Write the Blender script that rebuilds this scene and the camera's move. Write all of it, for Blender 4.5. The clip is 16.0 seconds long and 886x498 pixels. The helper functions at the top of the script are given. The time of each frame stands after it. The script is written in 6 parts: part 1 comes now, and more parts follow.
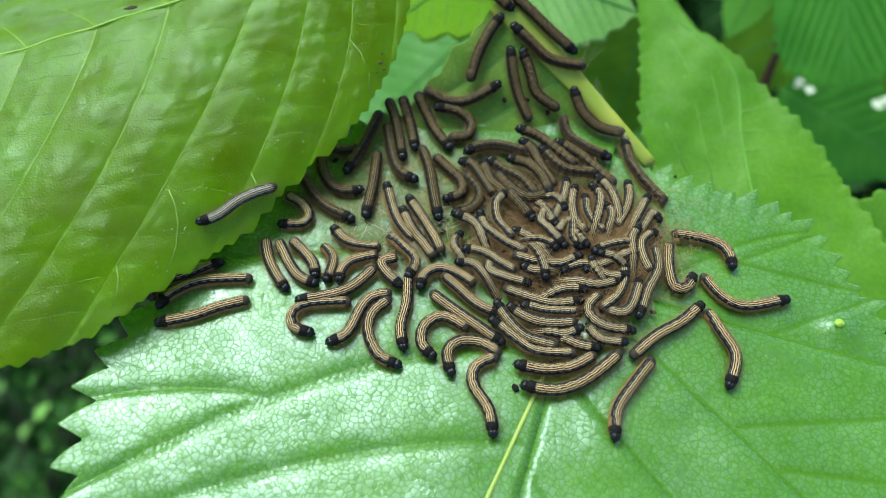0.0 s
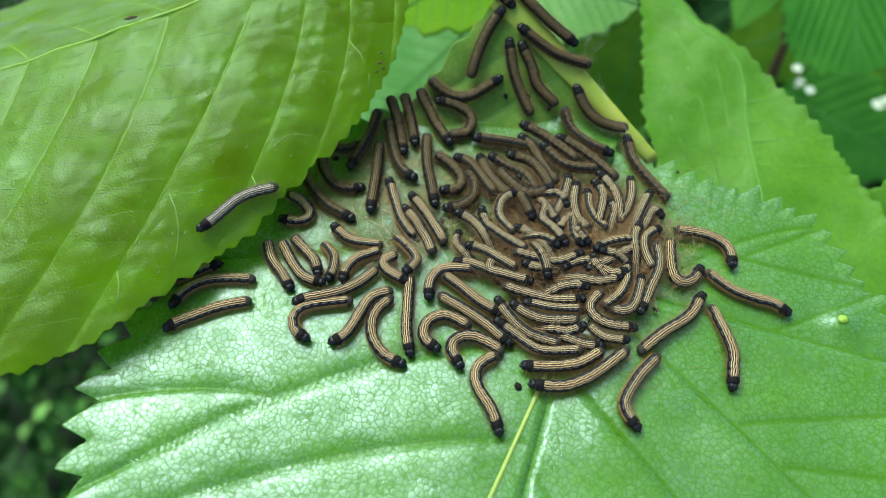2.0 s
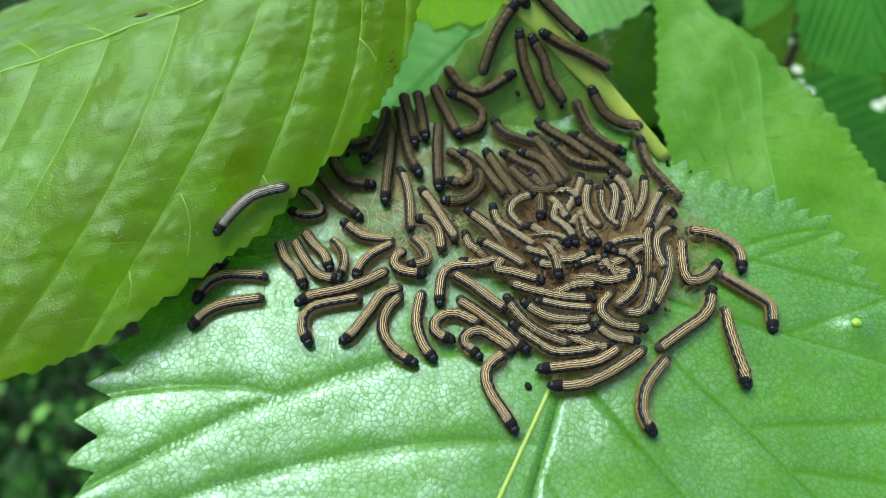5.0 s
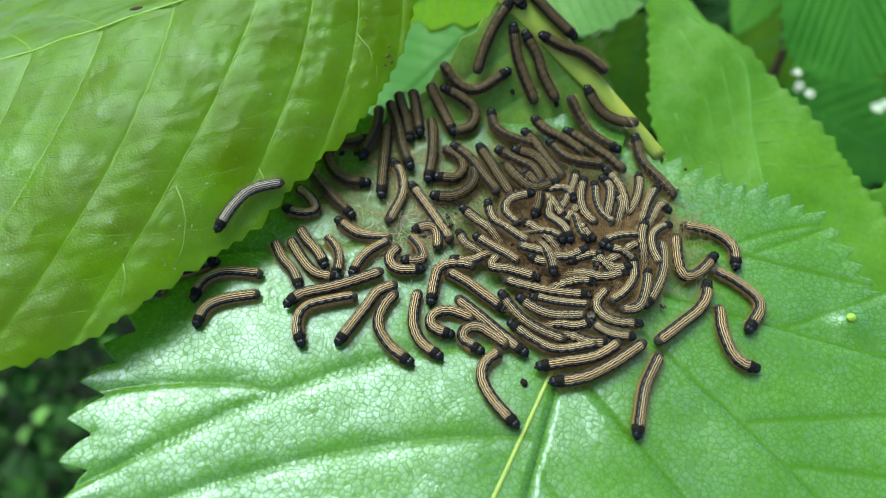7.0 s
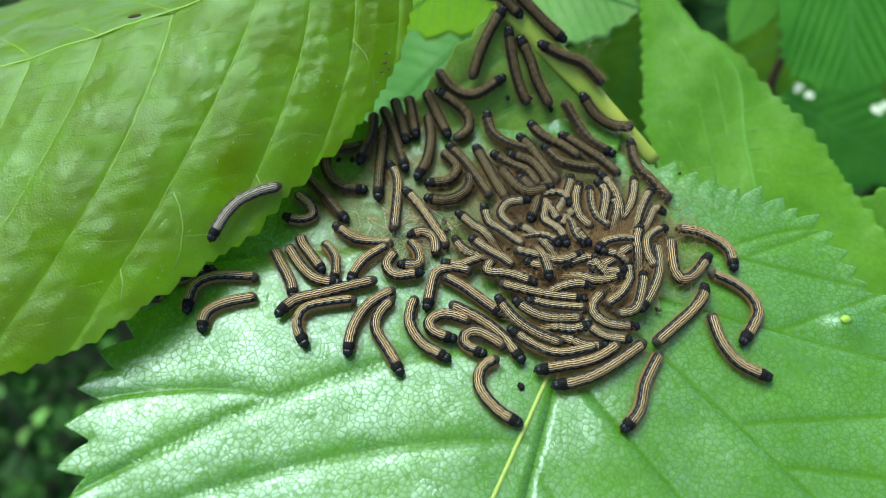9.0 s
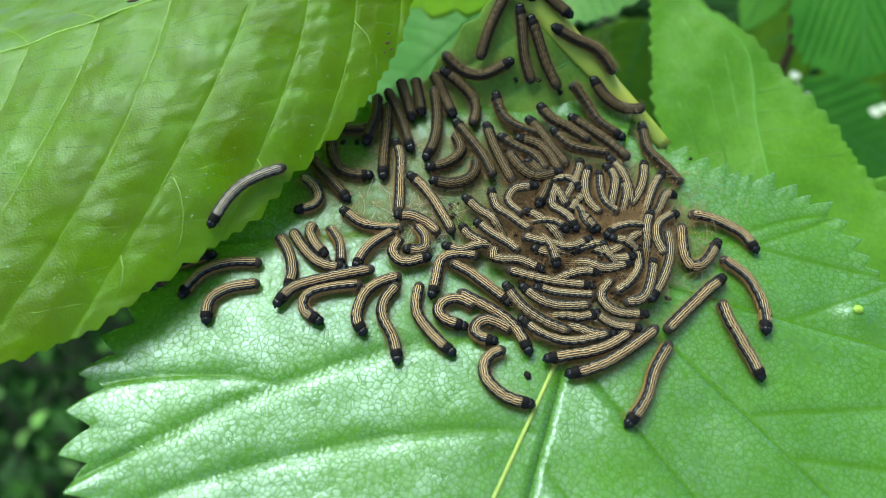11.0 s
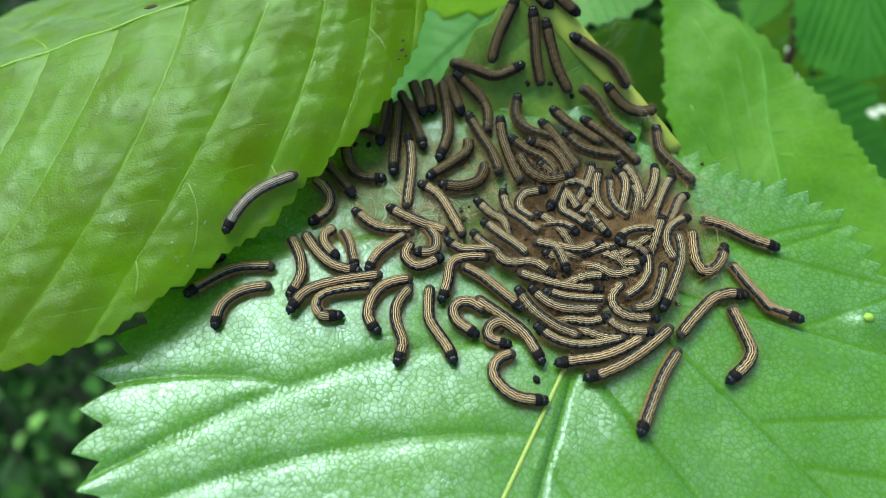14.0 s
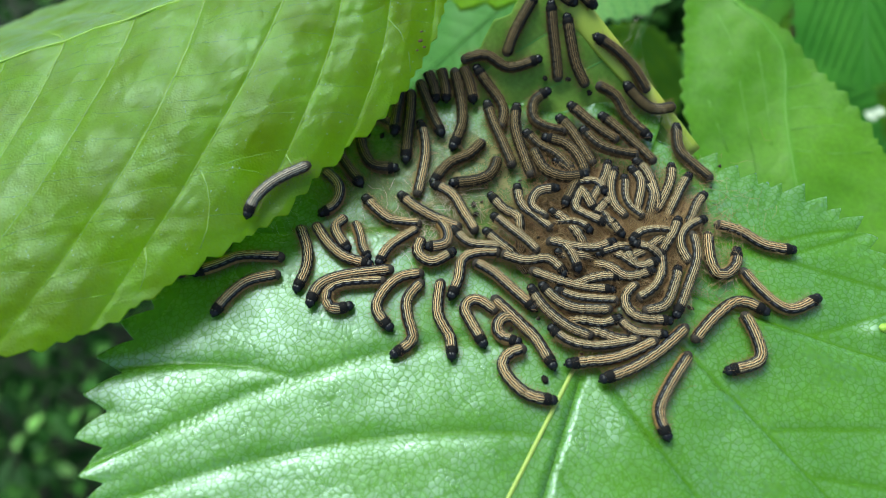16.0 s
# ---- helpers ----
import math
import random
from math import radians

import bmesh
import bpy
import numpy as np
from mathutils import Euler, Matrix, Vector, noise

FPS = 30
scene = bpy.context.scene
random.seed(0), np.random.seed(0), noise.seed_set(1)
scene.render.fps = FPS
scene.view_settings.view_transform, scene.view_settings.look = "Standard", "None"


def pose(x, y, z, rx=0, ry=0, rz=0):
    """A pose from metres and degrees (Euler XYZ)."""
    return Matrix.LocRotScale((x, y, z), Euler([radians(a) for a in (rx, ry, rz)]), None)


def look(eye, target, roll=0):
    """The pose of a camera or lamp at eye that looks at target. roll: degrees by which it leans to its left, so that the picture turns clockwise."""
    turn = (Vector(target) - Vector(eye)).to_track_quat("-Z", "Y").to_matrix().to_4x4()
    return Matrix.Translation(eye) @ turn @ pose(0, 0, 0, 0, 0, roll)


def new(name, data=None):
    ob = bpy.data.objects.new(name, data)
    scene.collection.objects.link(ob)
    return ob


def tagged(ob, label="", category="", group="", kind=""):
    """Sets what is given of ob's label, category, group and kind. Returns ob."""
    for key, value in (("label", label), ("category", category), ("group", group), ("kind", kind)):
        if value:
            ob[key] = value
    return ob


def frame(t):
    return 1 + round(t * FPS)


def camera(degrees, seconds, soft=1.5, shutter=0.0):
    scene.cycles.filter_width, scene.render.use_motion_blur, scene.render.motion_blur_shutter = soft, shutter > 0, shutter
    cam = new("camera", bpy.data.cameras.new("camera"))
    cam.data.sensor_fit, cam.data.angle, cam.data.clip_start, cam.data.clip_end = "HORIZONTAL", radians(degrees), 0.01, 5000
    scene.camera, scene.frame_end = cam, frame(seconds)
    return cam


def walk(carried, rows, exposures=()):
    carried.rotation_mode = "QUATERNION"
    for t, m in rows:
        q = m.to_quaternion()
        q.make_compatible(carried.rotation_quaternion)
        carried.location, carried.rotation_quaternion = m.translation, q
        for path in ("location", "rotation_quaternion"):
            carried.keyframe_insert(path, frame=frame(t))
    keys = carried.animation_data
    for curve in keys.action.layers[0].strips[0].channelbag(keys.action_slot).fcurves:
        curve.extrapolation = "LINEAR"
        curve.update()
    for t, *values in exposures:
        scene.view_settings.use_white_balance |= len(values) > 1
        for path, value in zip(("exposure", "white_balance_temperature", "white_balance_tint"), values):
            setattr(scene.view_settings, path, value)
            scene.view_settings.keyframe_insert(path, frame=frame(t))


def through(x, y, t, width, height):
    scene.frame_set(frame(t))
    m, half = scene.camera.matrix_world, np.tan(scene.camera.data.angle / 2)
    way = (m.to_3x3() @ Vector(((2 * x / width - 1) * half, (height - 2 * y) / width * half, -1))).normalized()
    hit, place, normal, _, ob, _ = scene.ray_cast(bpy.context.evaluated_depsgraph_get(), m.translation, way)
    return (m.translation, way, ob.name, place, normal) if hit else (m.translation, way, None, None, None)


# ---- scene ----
PATH = [
    (0, (-0.00070, -0.06136, 0.10309), (-0.00047, -0.00086, -0.00054), 0.85),
    (4, (-0.00070, -0.06136, 0.10309), (-0.00047, -0.00078, -0.00050), 0.85),
    (6.5, (-0.00070, -0.06136, 0.10309), (-0.00048, -0.00046, -0.00031), 0.84),
    (9, (-0.00070, -0.06136, 0.10309), (-0.00045, -0.00015, -0.00012), 0.86),
    (11.5, (-0.00070, -0.06136, 0.10309), (-0.00021, 0.00017, 0.00007), 1.06),
    (14, (-0.00070, -0.06136, 0.10309), (-0.00003, 0.00033, 0.00016), 1.20),
    (16, (-0.00070, -0.06136, 0.10309), (0.00020, 0.00057, 0.00031), 1.38),
]
cam = camera(62, 16.0, soft=1.2)
cam.data.dof.use_dof, cam.data.dof.focus_distance, cam.data.dof.aperture_fstop = True, 0.113, 14.0
walk(cam, [(t, look(eye, target, roll)) for t, eye, target, roll in PATH],
     exposures=[(t, 0.60 + stops, 6210, 1) for t, stops in ((0, 0), (7.2, 0), (7.5, 0.12), (7.7, 0.3), (8.0, 0.12), (8.5, 0), (12.1, 0), (12.4, 0.18), (13.1, 0.18), (13.5, 0.05), (14.0, 0), (16, 0))])

# ---- light: a bright overcast sky, with a soft sun behind the leaves ----
SUN_HEIGHT, SUN_SIDE = 57, 34
world = bpy.data.worlds.new("sky")
scene.world = world
world.use_nodes = True
sky = world.node_tree.nodes.new("ShaderNodeTexSky")
sky.sky_type, sky.sun_disc = "NISHITA", False
sky.sun_elevation, sky.sun_rotation = radians(SUN_HEIGHT), radians(-SUN_SIDE)
sky.air_density, sky.dust_density = 1.0, 3.0
world.node_tree.links.new(sky.outputs[0], world.node_tree.nodes["Background"].inputs[0])
world.node_tree.nodes["Background"].inputs[1].default_value = 0.15
sun = new("sun", bpy.data.lights.new("sun", "SUN"))
sun.data.energy, sun.data.angle, sun.data.color = 2.4, radians(38), (0.87, 1.0, 0.87)
sun.matrix_world = look((-math.sin(radians(SUN_SIDE)) * math.cos(radians(SUN_HEIGHT)), math.cos(radians(SUN_SIDE)) * math.cos(radians(SUN_HEIGHT)), math.sin(radians(SUN_HEIGHT))), (0, 0, 0))


# ---- materials ----
def material(name, rough=0.5, specular=0.5):
    m = bpy.data.materials.new(name)
    m.use_nodes = True
    shader = m.node_tree.nodes["Principled BSDF"]
    shader.inputs["Roughness"].default_value = rough
    shader.inputs["Specular IOR Level"].default_value = specular
    return m, m.node_tree.nodes, m.node_tree.links, shader


def place(nodes, links, scale=1000.0):
    """Object space, in millimetres."""
    at = nodes.new("ShaderNodeTexCoord")
    grow = nodes.new("ShaderNodeVectorMath")
    grow.operation = "SCALE"
    grow.inputs["Scale"].default_value = scale
    links.new(at.outputs["Object"], grow.inputs[0])
    return grow.outputs[0]


def noise_at(nodes, links, at, size, detail=4.0):
    n = nodes.new("ShaderNodeTexNoise")
    n.inputs["Scale"].default_value, n.inputs["Detail"].default_value = 1.0 / size, detail
    links.new(at, n.inputs["Vector"])
    return n.outputs["Fac"]


def cells(nodes, links, at, size, feature="DISTANCE_TO_EDGE"):
    v = nodes.new("ShaderNodeTexVoronoi")
    v.feature = feature
    v.inputs["Scale"].default_value = 1.0 / size
    links.new(at, v.inputs["Vector"])
    return v.outputs["Distance"]


def ramp(nodes, links, fac, stops, soft=False):
    r = nodes.new("ShaderNodeValToRGB")
    r.color_ramp.interpolation = "EASE" if soft else "LINEAR"
    e = r.color_ramp.elements
    while len(e) < len(stops):
        e.new(0.5)
    for k, (at, c) in zip(e, stops):
        k.position, k.color = at, (*c, 1) if len(c) == 3 else c
    links.new(fac, r.inputs[0])
    return r.outputs[0]


def blend(nodes, links, fac, a, b, kind="MIX"):
    m = nodes.new("ShaderNodeMix")
    m.data_type, m.blend_type = "RGBA", kind
    for socket, value in ((m.inputs["Factor"], fac), (m.inputs["A"], a), (m.inputs["B"], b)):
        if hasattr(value, "links"):
            links.new(value, socket)
        else:
            socket.default_value = value if isinstance(value, float) else (*value, 1)
    return m.outputs["Result"]


def number(nodes, links, kind, a, b):
    m = nodes.new("ShaderNodeMath")
    m.operation = kind
    for socket, value in zip(m.inputs, (a, b)):
        if hasattr(value, "links"):
            links.new(value, socket)
        else:
            socket.default_value = value
    return m.outputs[0]


def relief(nodes, links, shader, height, distance, strength=1.0, below=None):
    b = nodes.new("ShaderNodeBump")
    b.inputs["Strength"].default_value, b.inputs["Distance"].default_value = strength, distance
    links.new(height, b.inputs["Height"])
    if below is not None:
        links.new(below, b.inputs["Normal"])
    links.new(b.outputs[0], shader.inputs["Normal"])
    return b.outputs[0]


def leaf_material(name, deep, light, line, cell=1.6, rough=0.35, specular=0.5, through=0.3, net=0.5, patch=14.0, bump=0.000022, swell=0.0, swell_size=4.0, glow=None, crease=0.8, grain=1.2, worn=0.0, dull=0.1, wax_tint=(0.8, 0.8, 0.8)):
    """A blade: two greens in soft patches, paler or darker along the veins, and a fine net of veinlets in relief."""
    m, nodes, links, shader = material(name, 0.8, 0.0)
    at = place(nodes, links)
    wobble = nodes.new("ShaderNodeTexNoise")
    wobble.inputs["Scale"].default_value = 0.5
    links.new(at, wobble.inputs["Vector"])
    bent = nodes.new("ShaderNodeVectorMath")
    bent.operation = "MULTIPLY_ADD"
    links.new(wobble.outputs["Color"], bent.inputs[0])
    bent.inputs[1].default_value = (0.4, 0.4, 0.4)
    links.new(at, bent.inputs[2])
    fine = cells(nodes, links, bent.outputs[0], cell)
    wide = cells(nodes, links, bent.outputs[0], swell_size if swell else cell * 3.2)
    tone = blend(nodes, links, ramp(nodes, links, noise_at(nodes, links, at, patch), ((0.35, (0, 0, 0)), (0.65, (1, 1, 1)))), deep, light)
    fleck = ramp(nodes, links, noise_at(nodes, links, at, 0.7), ((0.3, (0.82, 0.82, 0.82)), (0.7, (1.12, 1.12, 1.12))))
    tone = blend(nodes, links, 1.0, tone, fleck, "MULTIPLY")
    netting = ramp(nodes, links, fine, ((0.0, (1, 1, 1)), (0.035, (1, 1, 1)), (0.11, (0, 0, 0))))
    coarse = ramp(nodes, links, wide, ((0.0, (1, 1, 1)), (0.05, (0, 0, 0))))
    tone = blend(nodes, links, number(nodes, links, "MULTIPLY", netting, net * 0.32), tone, line)
    tone = blend(nodes, links, number(nodes, links, "MULTIPLY", coarse, net * 0.2), tone, line)
    gap = nodes.new("ShaderNodeAttribute")
    gap.attribute_name = "gap"
    near = ramp(nodes, links, gap.outputs["Fac"], ((0.0, (0.7, 0.7, 0.7)), (0.04, (0.3, 0.3, 0.3)), (0.15, (0, 0, 0))))
    tone = blend(nodes, links, near, tone, line)
    links.new(tone, shader.inputs["Base Color"])
    height = number(nodes, links, "ADD", ramp(nodes, links, fine, ((0.0, (0, 0, 0)), (0.4, (1, 1, 1))), True),
                    number(nodes, links, "MULTIPLY", ramp(nodes, links, wide, ((0.0, (0, 0, 0)), (0.1, (1, 1, 1))), True), crease))
    height = number(nodes, links, "ADD", height, number(nodes, links, "MULTIPLY", noise_at(nodes, links, at, 0.4, 2.0), grain))
    bulge = None
    if swell:
        # blisters between the smaller veins
        humps = number(nodes, links, "ADD", ramp(nodes, links, cells(nodes, links, bent.outputs[0], swell_size, "F1"), ((0.0, (1, 1, 1)), (0.75, (0, 0, 0))), True),
                       number(nodes, links, "MULTIPLY", noise_at(nodes, links, at, swell_size * 0.4, 2.0), 0.15))
        bulge = relief(nodes, links, shader, humps, swell)
    normal = relief(nodes, links, shader, height, bump, below=bulge)
    shine = number(nodes, links, "SUBTRACT", specular, number(nodes, links, "MULTIPLY", number(nodes, links, "MAXIMUM", netting, number(nodes, links, "MULTIPLY", coarse, 0.45)), specular * min(0.9, net * 0.8)))
    wax = nodes.new("ShaderNodeBsdfGlossy")
    wax.inputs["Color"].default_value = (*wax_tint, 1)
    sheen = nodes.new("ShaderNodeFresnel")
    sheen.inputs["IOR"].default_value = 1.5
    links.new(normal, sheen.inputs["Normal"])
    links.new(normal, wax.inputs["Normal"])
    tile = nodes.new("ShaderNodeTexVoronoi")
    tile.inputs["Scale"].default_value = 1.0 / cell
    links.new(bent.outputs[0], tile.inputs["Vector"])
    shine = number(nodes, links, "MULTIPLY", shine, ramp(nodes, links, tile.outputs["Color"], ((0.2, (0.75, 0.75, 0.75)), (0.8, (1.08, 1.08, 1.08)))))
    # the veins themselves are dull
    shine = number(nodes, links, "MULTIPLY", shine, ramp(nodes, links, gap.outputs["Fac"], ((0.0, (dull,) * 3), (0.02, (dull + 0.2,) * 3), (0.06, (1, 1, 1)))))
    if worn:
        # wax rubbed thin in wide patches
        shine = number(nodes, links, "MULTIPLY", shine, ramp(nodes, links, noise_at(nodes, links, at, 9.0, 3.0), ((0.32, (1 - worn,) * 3), (0.66, (1 + 0.35 * worn,) * 3))))
    gloss = ramp(nodes, links, noise_at(nodes, links, at, 5.0), ((0.3, (rough * 0.8,) * 3), (0.7, (rough * 1.25,) * 3)))
    links.new(gloss, wax.inputs["Roughness"])
    thin = nodes.new("ShaderNodeBsdfTranslucent")
    links.new(blend(nodes, links, 0.8 if glow else 0.5, tone, glow or light), thin.inputs["Color"])
    links.new(normal, thin.inputs["Normal"])
    mix = nodes.new("ShaderNodeMixShader")
    mix.inputs[0].default_value = through
    links.new(shader.outputs[0], mix.inputs[1])
    links.new(thin.outputs[0], mix.inputs[2])
    over = nodes.new("ShaderNodeMixShader")
    links.new(number(nodes, links, "MULTIPLY", sheen.outputs[0], shine), over.inputs[0])
    links.new(mix.outputs[0], over.inputs[1])
    links.new(wax.outputs[0], over.inputs[2])
    links.new(over.outputs[0], nodes["Material Output"].inputs["Surface"])
    return m


def plain_material(name, dark, light, rough=0.5, size=0.6, specular=0.5, bump=0.00005):
    m, nodes, links, shader = material(name, rough, specular)
    at = place(nodes, links)
    n = noise_at(nodes, links, at, size)
    links.new(blend(nodes, links, n, dark, light), shader.inputs["Base Color"])
    relief(nodes, links, shader, n, bump)
    return m


def striped_material(name, orange, cream, black, blue, under):
    """A caterpillar's flank: lengthwise lines by the way round from the back, with faint rings."""
    m, nodes, links, shader = material(name, 0.5, 0.15)
    at = place(nodes, links)
    n = noise_at(nodes, links, at, 0.35, 3.0)
    a = nodes.new("ShaderNodeAttribute")
    a.attribute_name = "around"
    way = number(nodes, links, "ADD", a.outputs["Fac"], number(nodes, links, "MULTIPLY", number(nodes, links, "SUBTRACT", n, 0.5), 0.05))
    b = nodes.new("ShaderNodeAttribute")
    b.attribute_name = "along"
    wave = number(nodes, links, "SINE", number(nodes, links, "MULTIPLY", b.outputs["Fac"], math.pi), 0.0)
    way = number(nodes, links, "SUBTRACT", way, number(nodes, links, "MULTIPLY", wave, 0.034))
    way = number(nodes, links, "ADD", way, 0.02)
    tone = ramp(nodes, links, way, ((0.0, black), (0.029, black), (0.037, cream), (0.055, cream), (0.064, orange), (0.080, orange), (0.088, black), (0.150, black),
                                    (0.156, cream), (0.175, cream), (0.185, black), (0.41, black), (0.45, under), (1.0, under)))
    # pale blue dashes in the black of the flank, one on each ring
    dash = number(nodes, links, "MULTIPLY", ramp(nodes, links, way, ((0.25, (0, 0, 0)), (0.262, (1, 1, 1)), (0.275, (1, 1, 1)), (0.287, (0, 0, 0)))),
                  ramp(nodes, links, b.outputs["Fac"], ((0.22, (0, 0, 0)), (0.32, (1, 1, 1)), (0.62, (1, 1, 1)), (0.72, (0, 0, 0)))))
    tone = blend(nodes, links, dash, tone, blue)
    ring = ramp(nodes, links, b.outputs["Fac"], ((0.0, (0.55, 0.52, 0.5)), (0.16, (0.8, 0.78, 0.76)), (0.32, (1, 1, 1)), (0.68, (1.06, 1.05, 1.02)), (0.84, (0.8, 0.78, 0.76)), (1.0, (0.55, 0.52, 0.5))))
    tone = blend(nodes, links, 1.0, tone, ring, "MULTIPLY")
    tone = blend(nodes, links, 0.75, tone, ramp(nodes, links, n, ((0.3, (0.6, 0.58, 0.55)), (0.7, (1.1, 1.1, 1.1)))), "MULTIPLY")
    links.new(tone, shader.inputs["Base Color"])
    relief(nodes, links, shader, n, 0.00008)
    return m


LEAF_LOWER = leaf_material("glossy_leaf", (0.095, 0.262, 0.02), (0.133, 0.33, 0.03), (0.08, 0.21, 0.008), cell=0.88, rough=0.3, specular=2.8, net=0.9, bump=0.000007, swell=0.00006, swell_size=5.0, worn=0.45, wax_tint=(0.74, 0.87, 0.95))
LEAF_UPPER = leaf_material("yellow_green_leaf", (0.165, 0.23, 0.0), (0.2, 0.36, 0.0), (0.26, 0.45, 0.01), cell=0.55, rough=0.34, net=0.3, patch=8.0, bump=0.00002, specular=0.78, through=0.68, swell=0.00006, swell_size=3.0, glow=(0.62, 0.85, 0.0), crease=0.1, grain=0.4, worn=0.6, dull=0.6, wax_tint=(0.64, 0.84, 0.72))
LEAF_SIDE = leaf_material("matt_leaf", (0.086, 0.25, 0.008), (0.125, 0.315, 0.012), (0.12, 0.33, 0.04), cell=2.0, rough=0.5, specular=0.6, net=0.15, patch=25.0)
LEAF_REAR = leaf_material("dull_leaf", (0.12, 0.26, 0.03), (0.24, 0.38, 0.06), (0.2, 0.34, 0.08), cell=2.2, rough=0.5, specular=0.3, net=0.3, patch=9.0)
# Five copies of one leaf: sun, glare and shade put into the greens.
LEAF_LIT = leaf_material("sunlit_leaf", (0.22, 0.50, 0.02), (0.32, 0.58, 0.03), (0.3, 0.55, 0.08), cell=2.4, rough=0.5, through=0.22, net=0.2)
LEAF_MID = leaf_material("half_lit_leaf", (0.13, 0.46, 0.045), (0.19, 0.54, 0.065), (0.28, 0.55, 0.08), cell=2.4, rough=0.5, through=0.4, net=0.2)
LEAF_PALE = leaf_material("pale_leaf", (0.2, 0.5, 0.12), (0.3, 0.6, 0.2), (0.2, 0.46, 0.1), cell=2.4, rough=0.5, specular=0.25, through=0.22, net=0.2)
LEAF_GLARE = leaf_material("glare_bright_leaf", (0.3, 0.62, 0.13), (0.42, 0.7, 0.2), (0.2, 0.55, 0.14), cell=2.4, rough=0.45, through=0.22, net=0.15)
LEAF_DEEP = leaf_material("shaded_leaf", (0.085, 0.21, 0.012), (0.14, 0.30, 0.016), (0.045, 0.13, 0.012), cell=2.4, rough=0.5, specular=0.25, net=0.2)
LEAF_SOFT = leaf_material("soft_green_leaf", (0.055, 0.235, 0.022), (0.085, 0.30, 0.032), (0.05, 0.2, 0.03), cell=2.4, rough=0.5, specular=0.3, net=0.2)
VEIN_GREEN = plain_material("green_vein", (0.05, 0.22, 0.02), (0.09, 0.28, 0.035), 0.45)
VEIN_PALE = plain_material("pale_vein", (0.24, 0.38, 0.05), (0.30, 0.44, 0.08), 0.5)
VEIN_SIDE = plain_material("soft_vein", (0.09, 0.28, 0.03), (0.13, 0.34, 0.05), 0.5)
VEIN_NET = plain_material("fine_vein", (0.19, 0.36, 0.02), (0.25, 0.42, 0.04), 0.5)
VEIN_FAINT = plain_material("faint_vein", (0.11, 0.29, 0.025), (0.14, 0.33, 0.04), 0.5)
VEIN_YELLOW = plain_material("yellow_vein", (0.26, 0.36, 0.04), (0.36, 0.46, 0.09), 0.5)
RIB_YELLOW = plain_material("yellow_fold", (0.15, 0.33, 0.03), (0.52, 0.50, 0.05), 0.55, size=7.0)
STRIPES = {
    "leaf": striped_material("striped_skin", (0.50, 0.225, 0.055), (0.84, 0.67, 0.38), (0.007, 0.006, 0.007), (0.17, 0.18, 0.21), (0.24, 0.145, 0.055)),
    # Caterpillars at the back: the shade over them is put into these skin colours.
    "rear": striped_material("shaded_striped_skin", (0.095, 0.056, 0.016), (0.29, 0.2, 0.085), (0.013, 0.01, 0.006), (0.06, 0.06, 0.055), (0.08, 0.05, 0.02)),
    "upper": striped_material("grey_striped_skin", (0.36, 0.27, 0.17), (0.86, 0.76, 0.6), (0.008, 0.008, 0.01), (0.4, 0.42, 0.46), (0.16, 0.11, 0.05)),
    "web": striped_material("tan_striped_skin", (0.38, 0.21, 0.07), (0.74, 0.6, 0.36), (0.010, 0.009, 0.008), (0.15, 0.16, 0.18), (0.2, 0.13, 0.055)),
}
HEAD_BLACK = plain_material("black_head", (0.006, 0.007, 0.009), (0.010, 0.010, 0.011), 0.25, size=0.3, specular=0.25)
COLLAR_BLACK = plain_material("black_velvet", (0.006, 0.006, 0.007), (0.012, 0.011, 0.010), 0.6, size=0.25, specular=0.08)
TAIL_DARK = plain_material("dark_tail", (0.01, 0.009, 0.008), (0.06, 0.045, 0.03), 0.6, size=0.3, specular=0.25)
HAIR_BROWN = plain_material("brown_hair", (0.13, 0.07, 0.025), (0.36, 0.2, 0.075), 0.6, size=2.0)
LEG_BROWN = plain_material("brown_leg", (0.03, 0.02, 0.012), (0.08, 0.05, 0.025), 0.5)
MAT_BROWN = plain_material("brown_web", (0.02, 0.014, 0.008), (0.24, 0.155, 0.07), 0.9, size=1.4, specular=0.2, bump=0.0005)
SILK = plain_material("silk", (0.45, 0.36, 0.24), (0.62, 0.54, 0.42), 0.6)
SILK_TAN = plain_material("tan_silk", (0.30, 0.19, 0.075), (0.52, 0.37, 0.18), 0.7, size=2.0)
SILK_WHITE = plain_material("white_silk", (0.6, 0.62, 0.58), (0.75, 0.77, 0.73), 0.6)
FRASS = plain_material("black_pellet", (0.01, 0.01, 0.01), (0.02, 0.016, 0.012), 0.8, size=0.2, specular=0.1)
GALL = plain_material("yellow_gall", (0.20, 0.40, 0.03), (0.36, 0.48, 0.04), 0.45)
TWIG = plain_material("brown_twig", (0.05, 0.025, 0.012), (0.11, 0.055, 0.028), 0.8, size=3.0)
PETAL = plain_material("white_petal", (0.5, 0.58, 0.42), (0.66, 0.72, 0.56), 0.6, size=2.0)
BLEMISH = plain_material("brown_blemish", (0.03, 0.018, 0.006), (0.07, 0.04, 0.012), 0.7, size=0.4, specular=0.2)
# Near-black soil: the shade under the bushes is put into its colour.
SOIL = plain_material("dark_soil", (0.006, 0.011, 0.004), (0.018, 0.03, 0.009), 0.95, size=60.0, bump=0.02)


